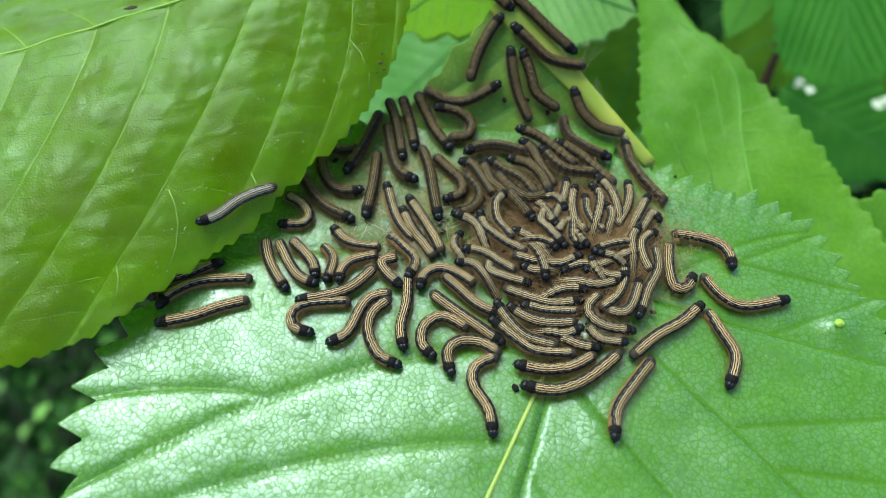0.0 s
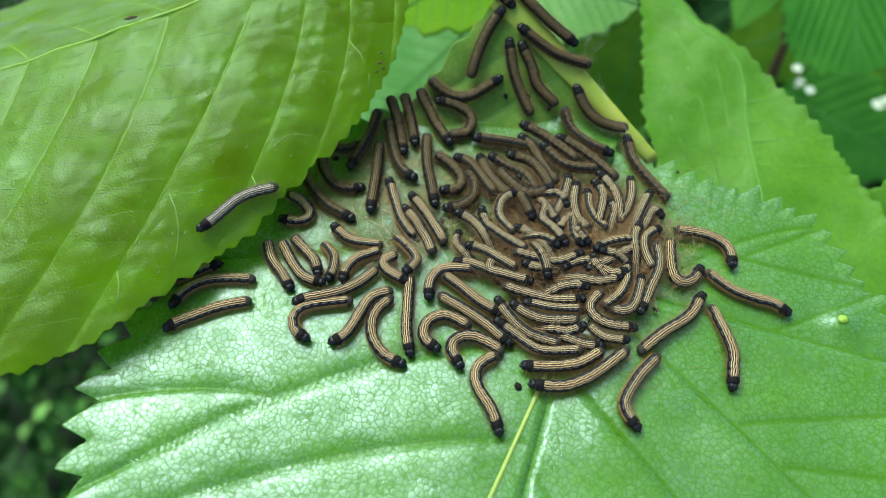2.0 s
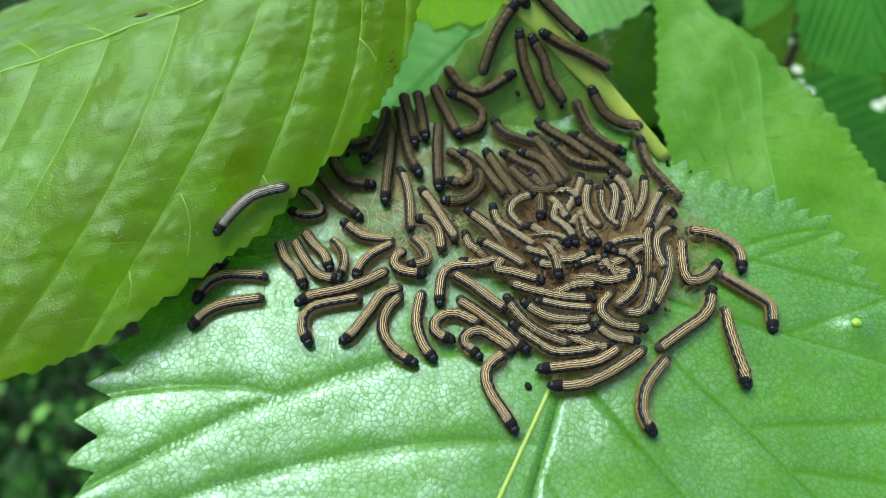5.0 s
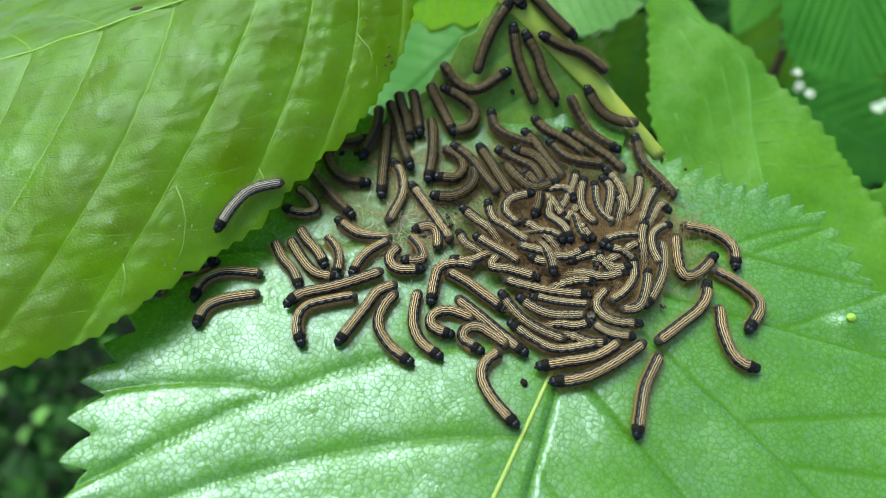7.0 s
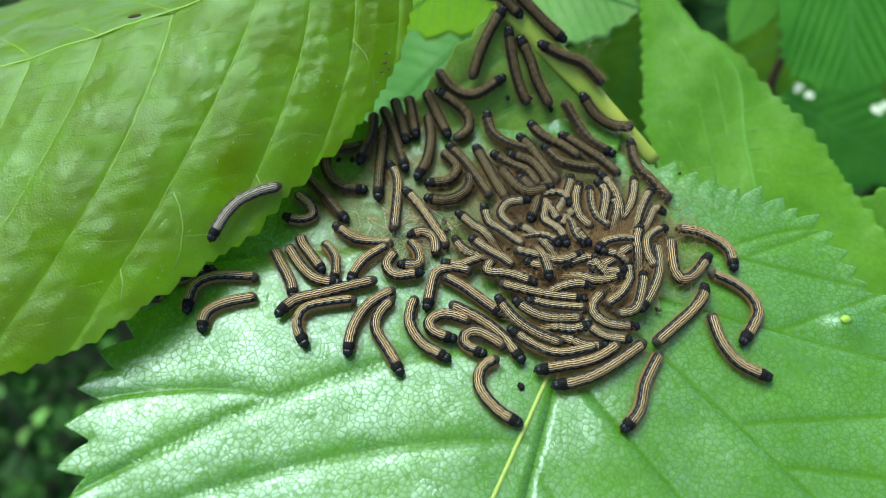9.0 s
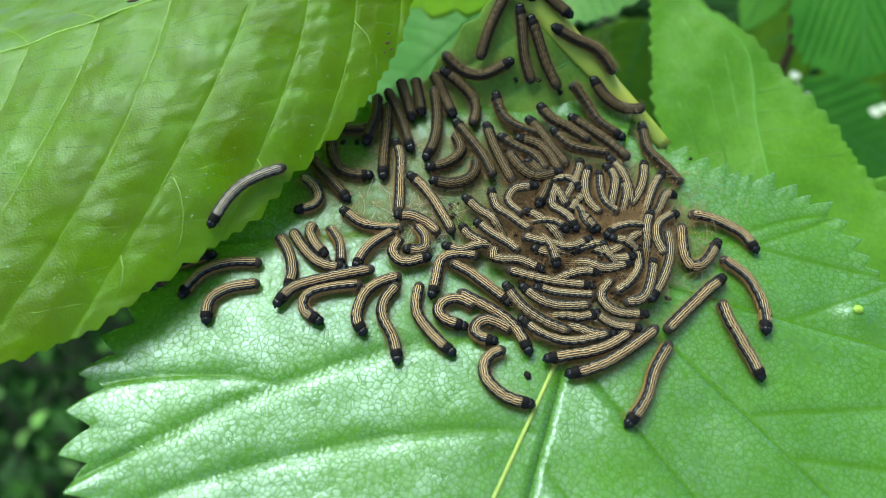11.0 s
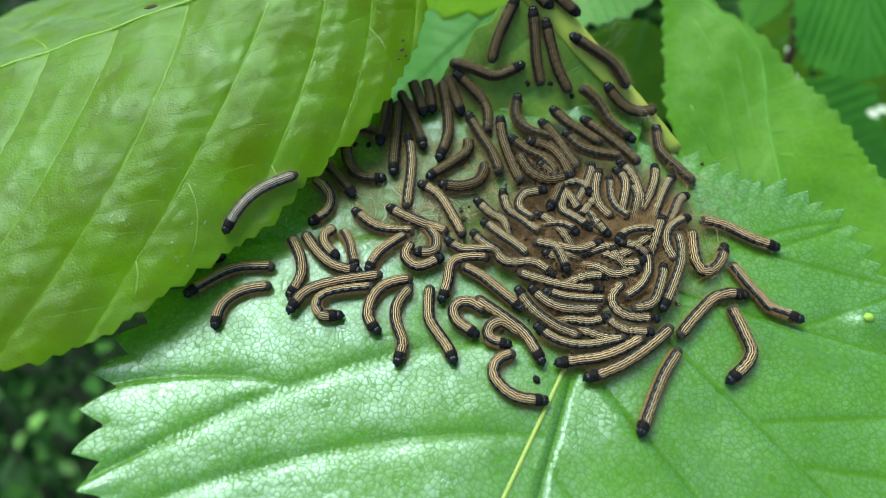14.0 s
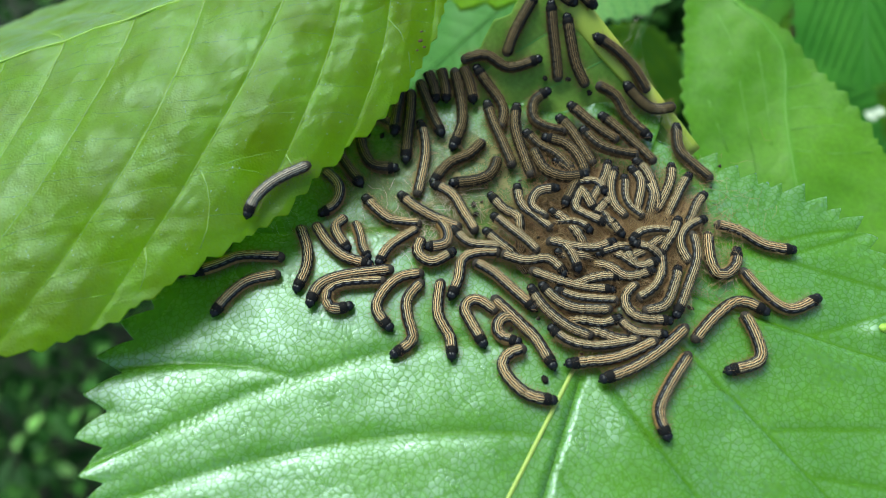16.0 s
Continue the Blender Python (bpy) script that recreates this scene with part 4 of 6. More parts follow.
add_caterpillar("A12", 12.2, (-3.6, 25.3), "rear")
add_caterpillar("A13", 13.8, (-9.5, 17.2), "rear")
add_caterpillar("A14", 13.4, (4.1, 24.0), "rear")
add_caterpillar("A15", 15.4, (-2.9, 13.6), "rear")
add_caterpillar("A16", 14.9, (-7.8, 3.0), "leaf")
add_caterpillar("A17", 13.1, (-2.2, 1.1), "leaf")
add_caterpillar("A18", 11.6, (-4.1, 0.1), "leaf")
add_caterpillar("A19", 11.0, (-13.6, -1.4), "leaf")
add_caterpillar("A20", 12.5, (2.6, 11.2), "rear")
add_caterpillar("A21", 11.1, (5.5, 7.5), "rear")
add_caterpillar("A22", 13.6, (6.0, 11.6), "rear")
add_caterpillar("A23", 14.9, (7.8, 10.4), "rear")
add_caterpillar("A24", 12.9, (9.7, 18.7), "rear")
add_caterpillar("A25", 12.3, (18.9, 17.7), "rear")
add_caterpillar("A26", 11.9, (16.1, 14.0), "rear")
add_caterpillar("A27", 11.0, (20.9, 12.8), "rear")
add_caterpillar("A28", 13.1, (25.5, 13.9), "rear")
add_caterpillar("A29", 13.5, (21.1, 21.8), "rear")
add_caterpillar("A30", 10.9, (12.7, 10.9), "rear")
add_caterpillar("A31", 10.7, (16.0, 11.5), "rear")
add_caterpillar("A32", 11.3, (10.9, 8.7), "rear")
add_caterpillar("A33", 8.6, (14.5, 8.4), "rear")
add_caterpillar("B1", 11.8, (-28.4, -3.4), "leaf")
add_caterpillar("B2", 12.3, (-24.9, -4.5), "leaf")
add_caterpillar("B3", 8.8, (-23.0, -2.3), "leaf")
add_caterpillar("B4", 7.9, (-18.0, -3.6), "leaf")
add_caterpillar("B5", 8.6, (-14.7, -4.3), "leaf")
add_caterpillar("B6", 15.9, (-14.7, -9.2), "leaf")
add_caterpillar("B7", 14.6, (-23.2, -13.6), "leaf")
add_caterpillar("B8", 13.6, (-13.0, -12.7), "leaf")
add_caterpillar("B9", 14.5, (-11.6, -16.6), "leaf")
add_caterpillar("B10", 13.4, (-5.9, -11.3), "leaf")
add_caterpillar("B11", 9.3, (-10.2, -4.6), "leaf")
add_caterpillar("B12", 9.5, (-6.7, -2.1), "leaf")
add_caterpillar("B13", 12.5, (-1.0, -5.4), "leaf")
add_caterpillar("B14", 11.9, (2.3, -9.2), "leaf")
add_caterpillar("B15", 14.5, (1.2, -12.3), "leaf")
add_caterpillar("B16", 13.4, (-3.1, -15.0), "leaf")
add_caterpillar("B17", 13.2, (1.9, -17.5), "leaf")
add_caterpillar("B18", 14.5, (4.1, -24.5), "leaf")
add_caterpillar("C1", 13.4, (12.6, -10.7), "web")
add_caterpillar("C2", 12.4, (12.4, -17.0), "web")
add_caterpillar("C3", 14.5, (13.2, -19.3), "web")
add_caterpillar("C4", 11.5, (15.0, -15.0), "web")
add_caterpillar("C5", 9.3, (15.1, -13.1), "web")
add_caterpillar("C6", 13.6, (18.4, -21.7), "leaf")
add_caterpillar("C7", 16.3, (20.7, -23.5), "leaf")
add_caterpillar("C8", 11.3, (21.4, -13.0), "web")
add_caterpillar("C9", 6.9, (22.9, -17.6), "web")
add_caterpillar("C10", 10.3, (26.1, -11.2), "web")
add_caterpillar("C11", 10.4, (26.8, -13.6), "web")
add_caterpillar("C12", 15.1, (32.9, -5.9), "web")
add_caterpillar("C13", 15.1, (35.4, -8.5), "leaf")
add_caterpillar("C14", 12.9, (41.7, 0.8), "leaf")
add_caterpillar("C15", 16.4, (42.5, -9.8), "leaf")
add_caterpillar("C16", 15.3, (31.3, -16.9), "leaf")
add_caterpillar("C17", 13.7, (41.3, -16.3), "leaf")
add_caterpillar("C18", 14.7, (27.2, -24.2), "leaf")
add_caterpillar("D1", 11.3, (9.0, -1.2), "web")
add_caterpillar("D2", 12.5, (6.1, -1.1), "web")
add_caterpillar("D3", 10.8, (8.2, 2.6), "web")
add_caterpillar("D4", 12.6, (15.0, 2.5), "web")
add_caterpillar("D5", 11.1, (15.5, -3.4), "web")
add_caterpillar("D6", 9.6, (8.4, -5.2), "web")
add_caterpillar("D7", 10.8, (6.7, -6.1), "web")
add_caterpillar("D8", 10.0, (2.8, -3.7), "web")
add_caterpillar("D9", 12.7, (6.3, -7.3), "web")
add_caterpillar("D10", 11.4, (14.1, -5.3), "web")
add_caterpillar("D11", 9.7, (28.2, -1.9), "web")
add_caterpillar("D12", 13.1, (26.9, -4.2), "web")
add_caterpillar("D13", 8.9, (14.1, -3.7), "web")
add_caterpillar("D14", 11.7, (19.9, -8.4), "web")
add_caterpillar("D15", 10.3, (15.6, -10.6), "web")
add_caterpillar("D16", 10.7, (31.0, -4.0), "web")
add_caterpillar("D17", 10.1, (31.9, 2.3), "web")
add_caterpillar("D18", 10.1, (29.2, -3.8), "web")
add_caterpillar("D19", 10.4, (10.5, 7.8), "rear")
add_caterpillar("D20", 8.0, (19.6, 2.4), "web")
add_caterpillar("D21", 10.1, (15.4, -16.3), "web")
add_caterpillar("D22", 10.1, (17.5, -17.2), "web")
add_caterpillar("D23", 10.5, (22.6, -6.4), "web")
add_caterpillar("D24", 9.0, (20.1, 1.5), "web")
add_caterpillar("E1", 9.8, (19.0, 6.9), "web")
add_caterpillar("E2", 10.2, (20.8, 2.5), "web")
add_caterpillar("E3", 9.0, (23.5, 2.4), "web")
add_caterpillar("E4", 12.8, (24.7, 4.6), "web")
add_caterpillar("E5", 12.8, (27.9, 6.2), "web")
add_caterpillar("E6", 9.4, (26.0, 1.6), "web")
add_caterpillar("E7", 10.8, (29.2, 5.0), "web")
add_caterpillar("E8", 12.7, (30.5, 2.7), "web")
add_caterpillar("E9", 14.6, (33.7, 12.4), "rear")
add_caterpillar("E10", 12.8, (26.9, 23.2), "rear")
add_caterpillar("E11", 15.1, (18.1, 33.0), "rear")
add_caterpillar("E12", 14.5, (14.5, 39.5), "rear")
add_caterpillar("E13", 13.8, (5.2, 33.3), "rear")
add_caterpillar("E14", 14.1, (12.8, 27.6), "rear")
add_caterpillar("E15", 13.1, (15.8, 28.4), "rear")
add_caterpillar("E16", 14.5, (-0.2, 27.1), "rear")
add_caterpillar("E17", 8.9, (7.3, 42.1), "rear")
add_caterpillar("F1", 5.3, (-18.0, 17.9), "rear")
add_caterpillar("D25", 7.0, (20.6, -0.2), "web")
add_caterpillar("D26", 7.1, (26.4, -4.9), "web")
add_caterpillar("D27", 7.0, (23.5, -7.2), "web")
add_caterpillar("D28", 8.3, (15.6, 5.1), "web")
add_caterpillar("D29", 8.4, (15.8, -6.5), "web")
add_caterpillar("D30", 8.1, (13.9, -1.4), "web")
add_caterpillar("D31", 8.5, (22.0, -5.5), "web")
add_caterpillar("D32", 8.4, (16.2, 6.9), "web")


def spline(points, f):
    """The place and way at a share f of the length of a smooth line through points."""
    fine = []
    for i in range(len(points) - 1):
        p0, p1, p2, p3 = (Vector(points[min(max(i + k, 0), len(points) - 1)]) for k in (-1, 0, 1, 2))
        for k in range(12):
            s = k / 12
            fine.append(0.5 * (2 * p1 + (p2 - p0) * s + (2 * p0 - 5 * p1 + 4 * p2 - p3) * s * s + (3 * p1 - p0 - 3 * p2 + p3) * s ** 3))
    fine.append(Vector(points[-1]))
    steps = [(b - a).length for a, b in zip(fine, fine[1:])]
    left = f * sum(steps)
    for a, b, l in zip(fine, fine[1:], steps):
        if left <= l:
            return a.lerp(b, left / l if l else 0)
        left -= l
    return fine[-1]


def crawl(made, height, lift, *rows, sink=0.0):
    """Keys a caterpillar's rings along its line at each time: rows of seconds and places from head to tail, in millimetres."""
    top, rings = made
    keyed = [[] for _ in rings]
    for t, *places in rows:
        line = [(x, y, height(x, y) + RADIUS + lift - (sink if k == len(places) - 1 else 0.0)) for k, (x, y) in enumerate(places)]
        spots = [spline(line, f) for f in SHARES]
        for i, ob in enumerate(rings):
            a, b = spots[i], spots[i + 1]
            mid = (a + b) / 2
            x = (a - b).normalized()
            e = 0.8
            up = Vector((height(mid.x - e, mid.y) - height(mid.x + e, mid.y), height(mid.x, mid.y - e) - height(mid.x, mid.y + e), 2 * e)).normalized()
            y = up.cross(x).normalized()
            z = x.cross(y)
            m = Matrix((x, y, z)).transposed().to_4x4()
            m.translation = mid * MM - top.location
            keyed[i].append((t, m))
    for ob, steps in zip(rings, keyed):
        walk(ob, steps)


# Sway in the breeze: seconds, turn in degrees about a pivot, shift in millimetres.
LOWER_PIVOT = (5, -5, 0)
LOWER_SWAY = (
    (0, -0, -0, -0, 0, 0, 0), (0.5, -0.14, -0.08, 0.13, -0.04, -0.26, -0.39),
    (1, -0.1, -0.15, 0.5, -0.46, -0.17, -0.43), (1.5, 0.01, -0.39, 0.56, -0.23, -0.14, -0.52),
    (2, 0.74, -0.39, 0.22, 0.32, 0.2, 0.35), (2.5, 1.41, -0.51, -0.35, 1.34, 0.32, 0.89),
    (3, 1.32, -0.95, -0, 1.41, 0.2, 0.09), (3.5, 1.64, -0.86, -0.52, 1.97, 0.3, 0.71),
    (4, 1.53, -0.91, -0.47, 2.03, 0.18, 0.36), (6.5, 1.45, -0.33, -0.54, 1.61, 0.95, 1.68),
    (7, 1.09, -0.45, -0.19, 1.24, 0.97, 1.38), (7.5, 1.31, -0.06, -0.43, 1.37, 1.03, 1.9),
    (8, 0.78, -0.32, 0.07, 0.73, 0.89, 0.88), (8.5, 1.15, 0.09, -0.68, 1.43, 0.99, 1.7),
    (9, 0.6, -0.48, 0.24, 0.73, 0.84, 0.65), (11.5, 2.62, -0.41, -0.35, 2.17, 2.14, 3.95),
    (12, 2.44, -0.58, -0.49, 2.52, 2.04, 3.62), (12.5, 2.58, -0.61, -0.74, 2.95, 1.86, 3.09),
    (13, 2.55, -0.67, -0.75, 3.08, 1.84, 3), (13.5, 2.8, -0.6, -1.49, 3.85, 1.8, 3.22),
    (14, 2.86, -0.79, -1.12, 3.68, 1.93, 3.09), (14.5, 3.59, -0.37, -2.65, 5.12, 1.94, 4.49),
    (15, 3.51, -0.39, -2.52, 5.21, 1.8, 4.31), (15.5, 3.4, -0.42, -2.64, 5.37, 1.75, 4.22),
    (16, 3.78, -0.25, -3, 5.56, 1.85, 4.73),
)
UPPER_PIVOT = (-45, 5, 12)
UPPER_SWAY = (
    (0, 0, -0, 0, 0, 0, -0), (0.5, -0.44, -0.23, 0.14, 0.09, -0.56, -0.42),
    (1, -0.72, -0.9, 0.21, -0.54, -0.7, -0.59), (1.5, -2.03, -1.5, 1.03, -0.21, -1.33, -0.42),
    (2, -2.12, -2.44, 0.64, 0.23, -0.92, 0.07), (2.5, -1.48, -2.42, 0.62, 1.48, -0.91, 0.81),
    (3, -1.91, -2.88, 1.25, 1.4, -1.62, -0.63), (3.5, -1.41, -2.93, 0.52, 2.02, -1.06, 0.19),
    (4, -1.25, -3.24, 0.2, 2.02, -1.25, -0.43), (6.5, -1.36, -2, 0.22, 2.04, -0.01, 2.11),
    (7, -1.7, -1.62, 0.66, 1.62, -0.15, 1.89), (7.5, -2.22, -2.16, 0.23, 1.95, 0.16, 2.64),
    (8, -1.67, -1.29, 0.6, 1.04, -0.11, 1.29), (8.5, -2.91, -1.8, 0.3, 2.2, 0.32, 2.65),
    (9, -2.17, -1.64, 0.83, 1.1, -0.42, 1.13), (11.5, -1.16, -2.78, 0.85, 2.39, 0.95, 4.15),
    (12, -0.28, -2.07, 0.54, 2.85, 0.77, 3.93), (12.5, -0.98, -3.09, 0.07, 3.3, 0.63, 2.97),
    (13, -1.01, -3.35, -0.06, 3.42, 0.62, 2.8), (13.5, -1.52, -3.48, -0.4, 4.42, 0.92, 3.26),
    (14, -1.51, -4.15, -0.37, 4.04, 0.76, 2.65), (14.5, -1.52, -3.94, -1.52, 5.89, 1.77, 4.66),
    (15, -1.79, -4.46, -1.58, 6.06, 1.43, 4.49), (15.5, -2.23, -4.7, -1.81, 6.32, 1.42, 4.52),
    (16, -3.94, -4.86, -1.31, 6.96, 1.19, 5.76),
)
SIDE_PIVOT = (62, 40, -18)
SIDE_SWAY = (
    (0, 0, -0, 0, -0, -0, 0), (0.5, -0.43, -1.33, -0.77, -0.16, -0.69, 0.24),
    (1, -0.88, -0.73, -0.37, -1.09, -0.69, 0.57), (1.5, -0.66, -0.11, 0.81, -0.54, -0.34, 0.69),
    (2, -0.52, -1.49, 0.15, 0.32, 0.31, 2.45), (2.5, 0.57, -3.41, -0.49, 2.23, 0.51, 4.23),
    (3, 0.03, -2.98, 0.59, 2.44, 0.99, 3.04), (3.5, 1.35, -4.05, 0.14, 3.65, 1.31, 3.77),
    (4, 1.01, -4.88, -0.52, 3.74, 0.95, 3.55), (6.5, 1.06, -1.38, -0.43, 2.58, 1.79, 3.02),
    (7, 0.51, 0.24, 0.37, 1.89, 1.93, 1.72), (7.5, 1.54, 0.19, 0.08, 2.1, 2.24, 1.78),
    (8, 1.33, 0.45, 0.65, 1.08, 2, 0.33), (8.5, 0.96, -0.55, -0.94, 1.91, 1.38, 1.74),
    (9, 0.29, 0.9, 0.72, 0.76, 1.38, 0.59), (11.5, 1.32, 0.42, 0.63, 2.82, 3.66, 5.8),
    (12, 1.67, -0.23, 0.44, 3.77, 4.14, 4.82), (12.5, 2, -0.73, 0.51, 4.49, 3.83, 4.2),
    (13, 2.25, -0.51, 0.72, 4.75, 4.01, 3.88), (13.5, 2.64, -2.14, -0.19, 6.25, 4.13, 4.09),
    (14, 2.53, -1.06, 0.54, 5.83, 4.63, 3.65), (14.5, 3.69, -4.73, -2.64, 8.21, 3.27, 6.99),
    (15, 4.94, -2.38, -0.92, 9.44, 6, 3.45), (15.5, 4.56, -2.48, -1.18, 9.56, 5.77, 3.47),
    (16, 5.08, -4.25, -2.57, 10.05, 5.44, 4.62),
)
TWIG_SWAY = (
    (0, 0, 0, 0, 0, 0, 0), (0.5, 0, 0, 0, -0.6, -1.1, -0.7), (1, 0, 0, 0, 0, -0.5, -0.3),
    (1.5, 0, 0, 0, 2.1, -0.2, -0.1), (2, 0, 0, 0, 2.9, 2.6, 1.5), (2.5, 0, 0, 0, 5.8, 3.3, 2),
    (3, 0, 0, 0, 7, 4, 2.3), (3.5, 0, 0, 0, 8.2, 4.3, 2.5), (4, 0, 0, 0, 8.2, 3.8, 2.2),
    (6.5, 0, 0, 0, 3.5, 2.4, 1.4), (7, 0, 0, 0, 2.6, 1.9, 1.1), (7.5, 0, 0, 0, 1.8, 1.1, 0.7),
    (8, 0, 0, 0, 0.6, 0.7, 0.4), (8.5, 0, 0, 0, 0.9, 0.6, 0.4), (9, 0, 0, 0, 2, -0, 0),
    (11.5, 0, 0, 0, 6.4, 4.7, 2.8), (12, 0, 0, 0, 6, 4.2, 2.5), (12.5, 0, 0, 0, 6.8, 3.9, 2.3),
    (13, 0, 0, 0, 6.5, 4.1, 2.4), (13.5, 0, 0, 0, 7.6, 3.2, 1.9), (14, 0, 0, 0, 7.6, 4.3, 2.5),
    (14.5, 0, 0, 0, 7.9, 3.4, 2), (15, 0, 0, 0, 7.3, 3.1, 1.8), (15.5, 0, 0, 0, 7.1, 3.2, 1.9),
    (16, 0, 0, 0, 8.1, 2.6, 1.5),
)


def swayed(things, pivot, rows):
    """Keys things that hang together: each row turns them about the pivot and shifts them."""
    p = Vector(pivot) * MM
    moves = [(t, Matrix.Translation(p + Vector((dx, dy, dz)) * MM) @ pose(0, 0, 0, rx, ry, rz) @ Matrix.Translation(-p)) for t, rx, ry, rz, dx, dy, dz in rows]
    for ob in things:
        rest = ob.matrix_basis.copy()
        walk(ob, [(t, m @ rest) for t, m in moves])


def motions():
    crawl(herd["A1"], upper_height, 0.0, (0, (-37.7, -1.9), (-35.0, -0.4), (-32.4, 2.2), (-30.0, 3.9), (-27.0, 5.5)), (3.5, (-37.4, -2.8), (-35.5, -0.3), (-32.9, 2.6), (-30.5, 4.3), (-26.9, 5.8)), (7.5, (-36.0, -3.4), (-35.0, -1.2), (-33.2, 1.7), (-31.0, 3.7), (-27.2, 5.3)), (9, (-36.5, -3.9), (-35.2, -0.9), (-33.1, 2.1), (-30.4, 4.1), (-27.1, 5.7)), (12.5, (-37.0, -4.3), (-35.6, -1.4), (-33.7, 1.4), (-31.1, 3.7), (-26.9, 6.1)), (16, (-35.3, -3.3), (-34.6, -0.9), (-32.7, 1.6), (-30.5, 3.5), (-27.3, 5.7)))
    crawl(herd["A2"], perch_height, 0.0, (0, (-35.5, -4.4), (-40.3, -6.9), (-44.4, -8.5), (-45.6, -11.1)), (7, (-37.2, -5.4), (-40.5, -6.9), (-44.3, -8.2), (-45.8, -11.3)), (12.5, (-37.8, -6), (-41.2, -7), (-44.5, -8.5), (-45.4, -11.2)), (16, (-38.7, -6.2), (-41.9, -7.2), (-44.6, -9.2), (-45.1, -11.9)))
    crawl(herd["A3"], perch_height, 0.0, (0, (-44.1, -12.4), (-42.3, -10.1), (-37.8, -8), (-30.3, -7.6)), (3.5, (-41.4, -12.1), (-39.3, -9), (-35.9, -7.7), (-30.1, -7.9)), (7, (-39.8, -12.1), (-38.8, -9), (-35.5, -7.4), (-29.9, -7.9)), (9, (-40.3, -13.1), (-39.8, -8.8), (-36.5, -7.1), (-30.2, -7.4)), (12.5, (-42.3, -13), (-38.9, -10), (-34.8, -8), (-30, -7.7)), (16, (-43.1, -11.3), (-39.2, -9.6), (-36, -8.1), (-29.7, -8)))
    crawl(herd["A4"], perch_height, 0.0, (0, (-43.8, -15.1), (-38.5, -14), (-34.4, -12.4), (-30.3, -11.3)), (3.5, (-41.7, -16.3), (-39.6, -14.5), (-35.6, -12.6), (-30.2, -11.6)), (7, (-38.6, -16.4), (-37.6, -13.5), (-34.8, -12.1), (-29.9, -11.3)), (9, (-37.4, -16.2), (-37.2, -13.4), (-34.4, -11.7), (-30, -10.8)), (12.5, (-36.9, -17.9), (-36.9, -14.2), (-34.2, -11.9), (-30, -11.2)), (16, (-38.6, -17.7), (-36.9, -14.8), (-34.3, -12.2), (-29.9, -10.9)))
    crawl(herd["A5"], perch_height, 0.0, (0, (-15.3, 3.9), (-19.7, 6.1), (-22.8, 9.4), (-24.8, 13.3)), (7.5, (-16.6, 3.2), (-19.4, 6.1), (-22.3, 9.7), (-24.8, 12.9)), (12.5, (-18.2, 5.4), (-20, 7.6), (-22.1, 9.8), (-24.3, 12.6)), (16, (-19.5, 6.3), (-20.9, 7.9), (-22.5, 10.1), (-24.4, 12.9)))
    crawl(herd["A6"], perch_height, 0.0, (0, (-27.3, 2.9), (-23.5, 2.7), (-22.5, 4.5), (-24, 7), (-26.8, 8.7)), (7.5, (-27.9, 5), (-25.4, 3.7), (-22.6, 4.2), (-23.7, 6.8), (-26.1, 8.9)), (12.5, (-25.1, 1.1), (-22.6, 2.6), (-22.1, 4.8), (-23.2, 7.2), (-25.3, 9.1)), (16, (-25.2, 0.3), (-23.1, 1.8), (-22.5, 4.3), (-23.3, 6.4), (-25.6, 8.5)))
    crawl(herd["A7"], perch_height, 0.0, (0, (-14.3, 10), (-16.9, 9.4), (-19.3, 10.5), (-21.1, 13.5), (-21.8, 16.7)), (7.5, (-14.3, 10), (-17.8, 10.2), (-20.1, 12), (-21.6, 14.9), (-21.6, 17.6)), (12.5, (-14, 9.2), (-16.8, 9), (-19.3, 10.4), (-20.7, 13.3), (-21, 16.2)), (16, (-13.9, 9.7), (-16.9, 9.6), (-18.7, 10.8), (-20.1, 13.6), (-20.6, 16.4)))
    crawl(herd["A8"], perch_height, 0.3, (0, (-17.2, 13.5), (-15.2, 17.4), (-13.5, 21.6), (-11.9, 25.3)), (7.5, (-15.8, 15.1), (-14.3, 18.9), (-13.5, 21.7), (-13.3, 24.8)), (16, (-14.9, 16.5), (-14.8, 19.9), (-14.6, 22.6), (-14.2, 24.7)))
    crawl(herd["A9"], perch_height, 0.3, (0, (-13.3, 4.3), (-12.7, 8), (-12.2, 12.6), (-12, 17.4)), (7.5, (-12, 7), (-12, 11.8), (-11.8, 17.1), (-11.7, 22.1)), (16, (-12.5, 10.9), (-12.6, 14.8), (-12.5, 20), (-12.6, 24.5)))
    crawl(herd["A10"], perch_height, 0.3, (0, (-7.6, 16.2), (-8.5, 21), (-9.3, 24.7), (-10.5, 27.2)), (7.5, (-7.7, 18.9), (-8.4, 22.4), (-9.2, 24.9), (-9.9, 27)), (12.5, (-7.7, 21.4), (-8.5, 23.9), (-9.2, 25.7), (-9.8, 27.1)), (16, (-8.3, 23.4), (-8.8, 25.3), (-9.3, 26.3), (-9.9, 27.2)))
    crawl(herd["A11"], perch_height, 0.3, (0, (-5.5, 18.3), (-6.3, 22.7), (-7.1, 25.4), (-8, 27.6)), (7.5, (-6, 20.1), (-6.4, 22.9), (-6.9, 25.4), (-7.4, 27.4)), (12.5, (-6.2, 22.4), (-6.5, 24.4), (-6.9, 26.1), (-7.3, 27.3)), (16, (-6.5, 23.5), (-6.8, 25.4), (-7.2, 26.6), (-7.7, 27.8)))
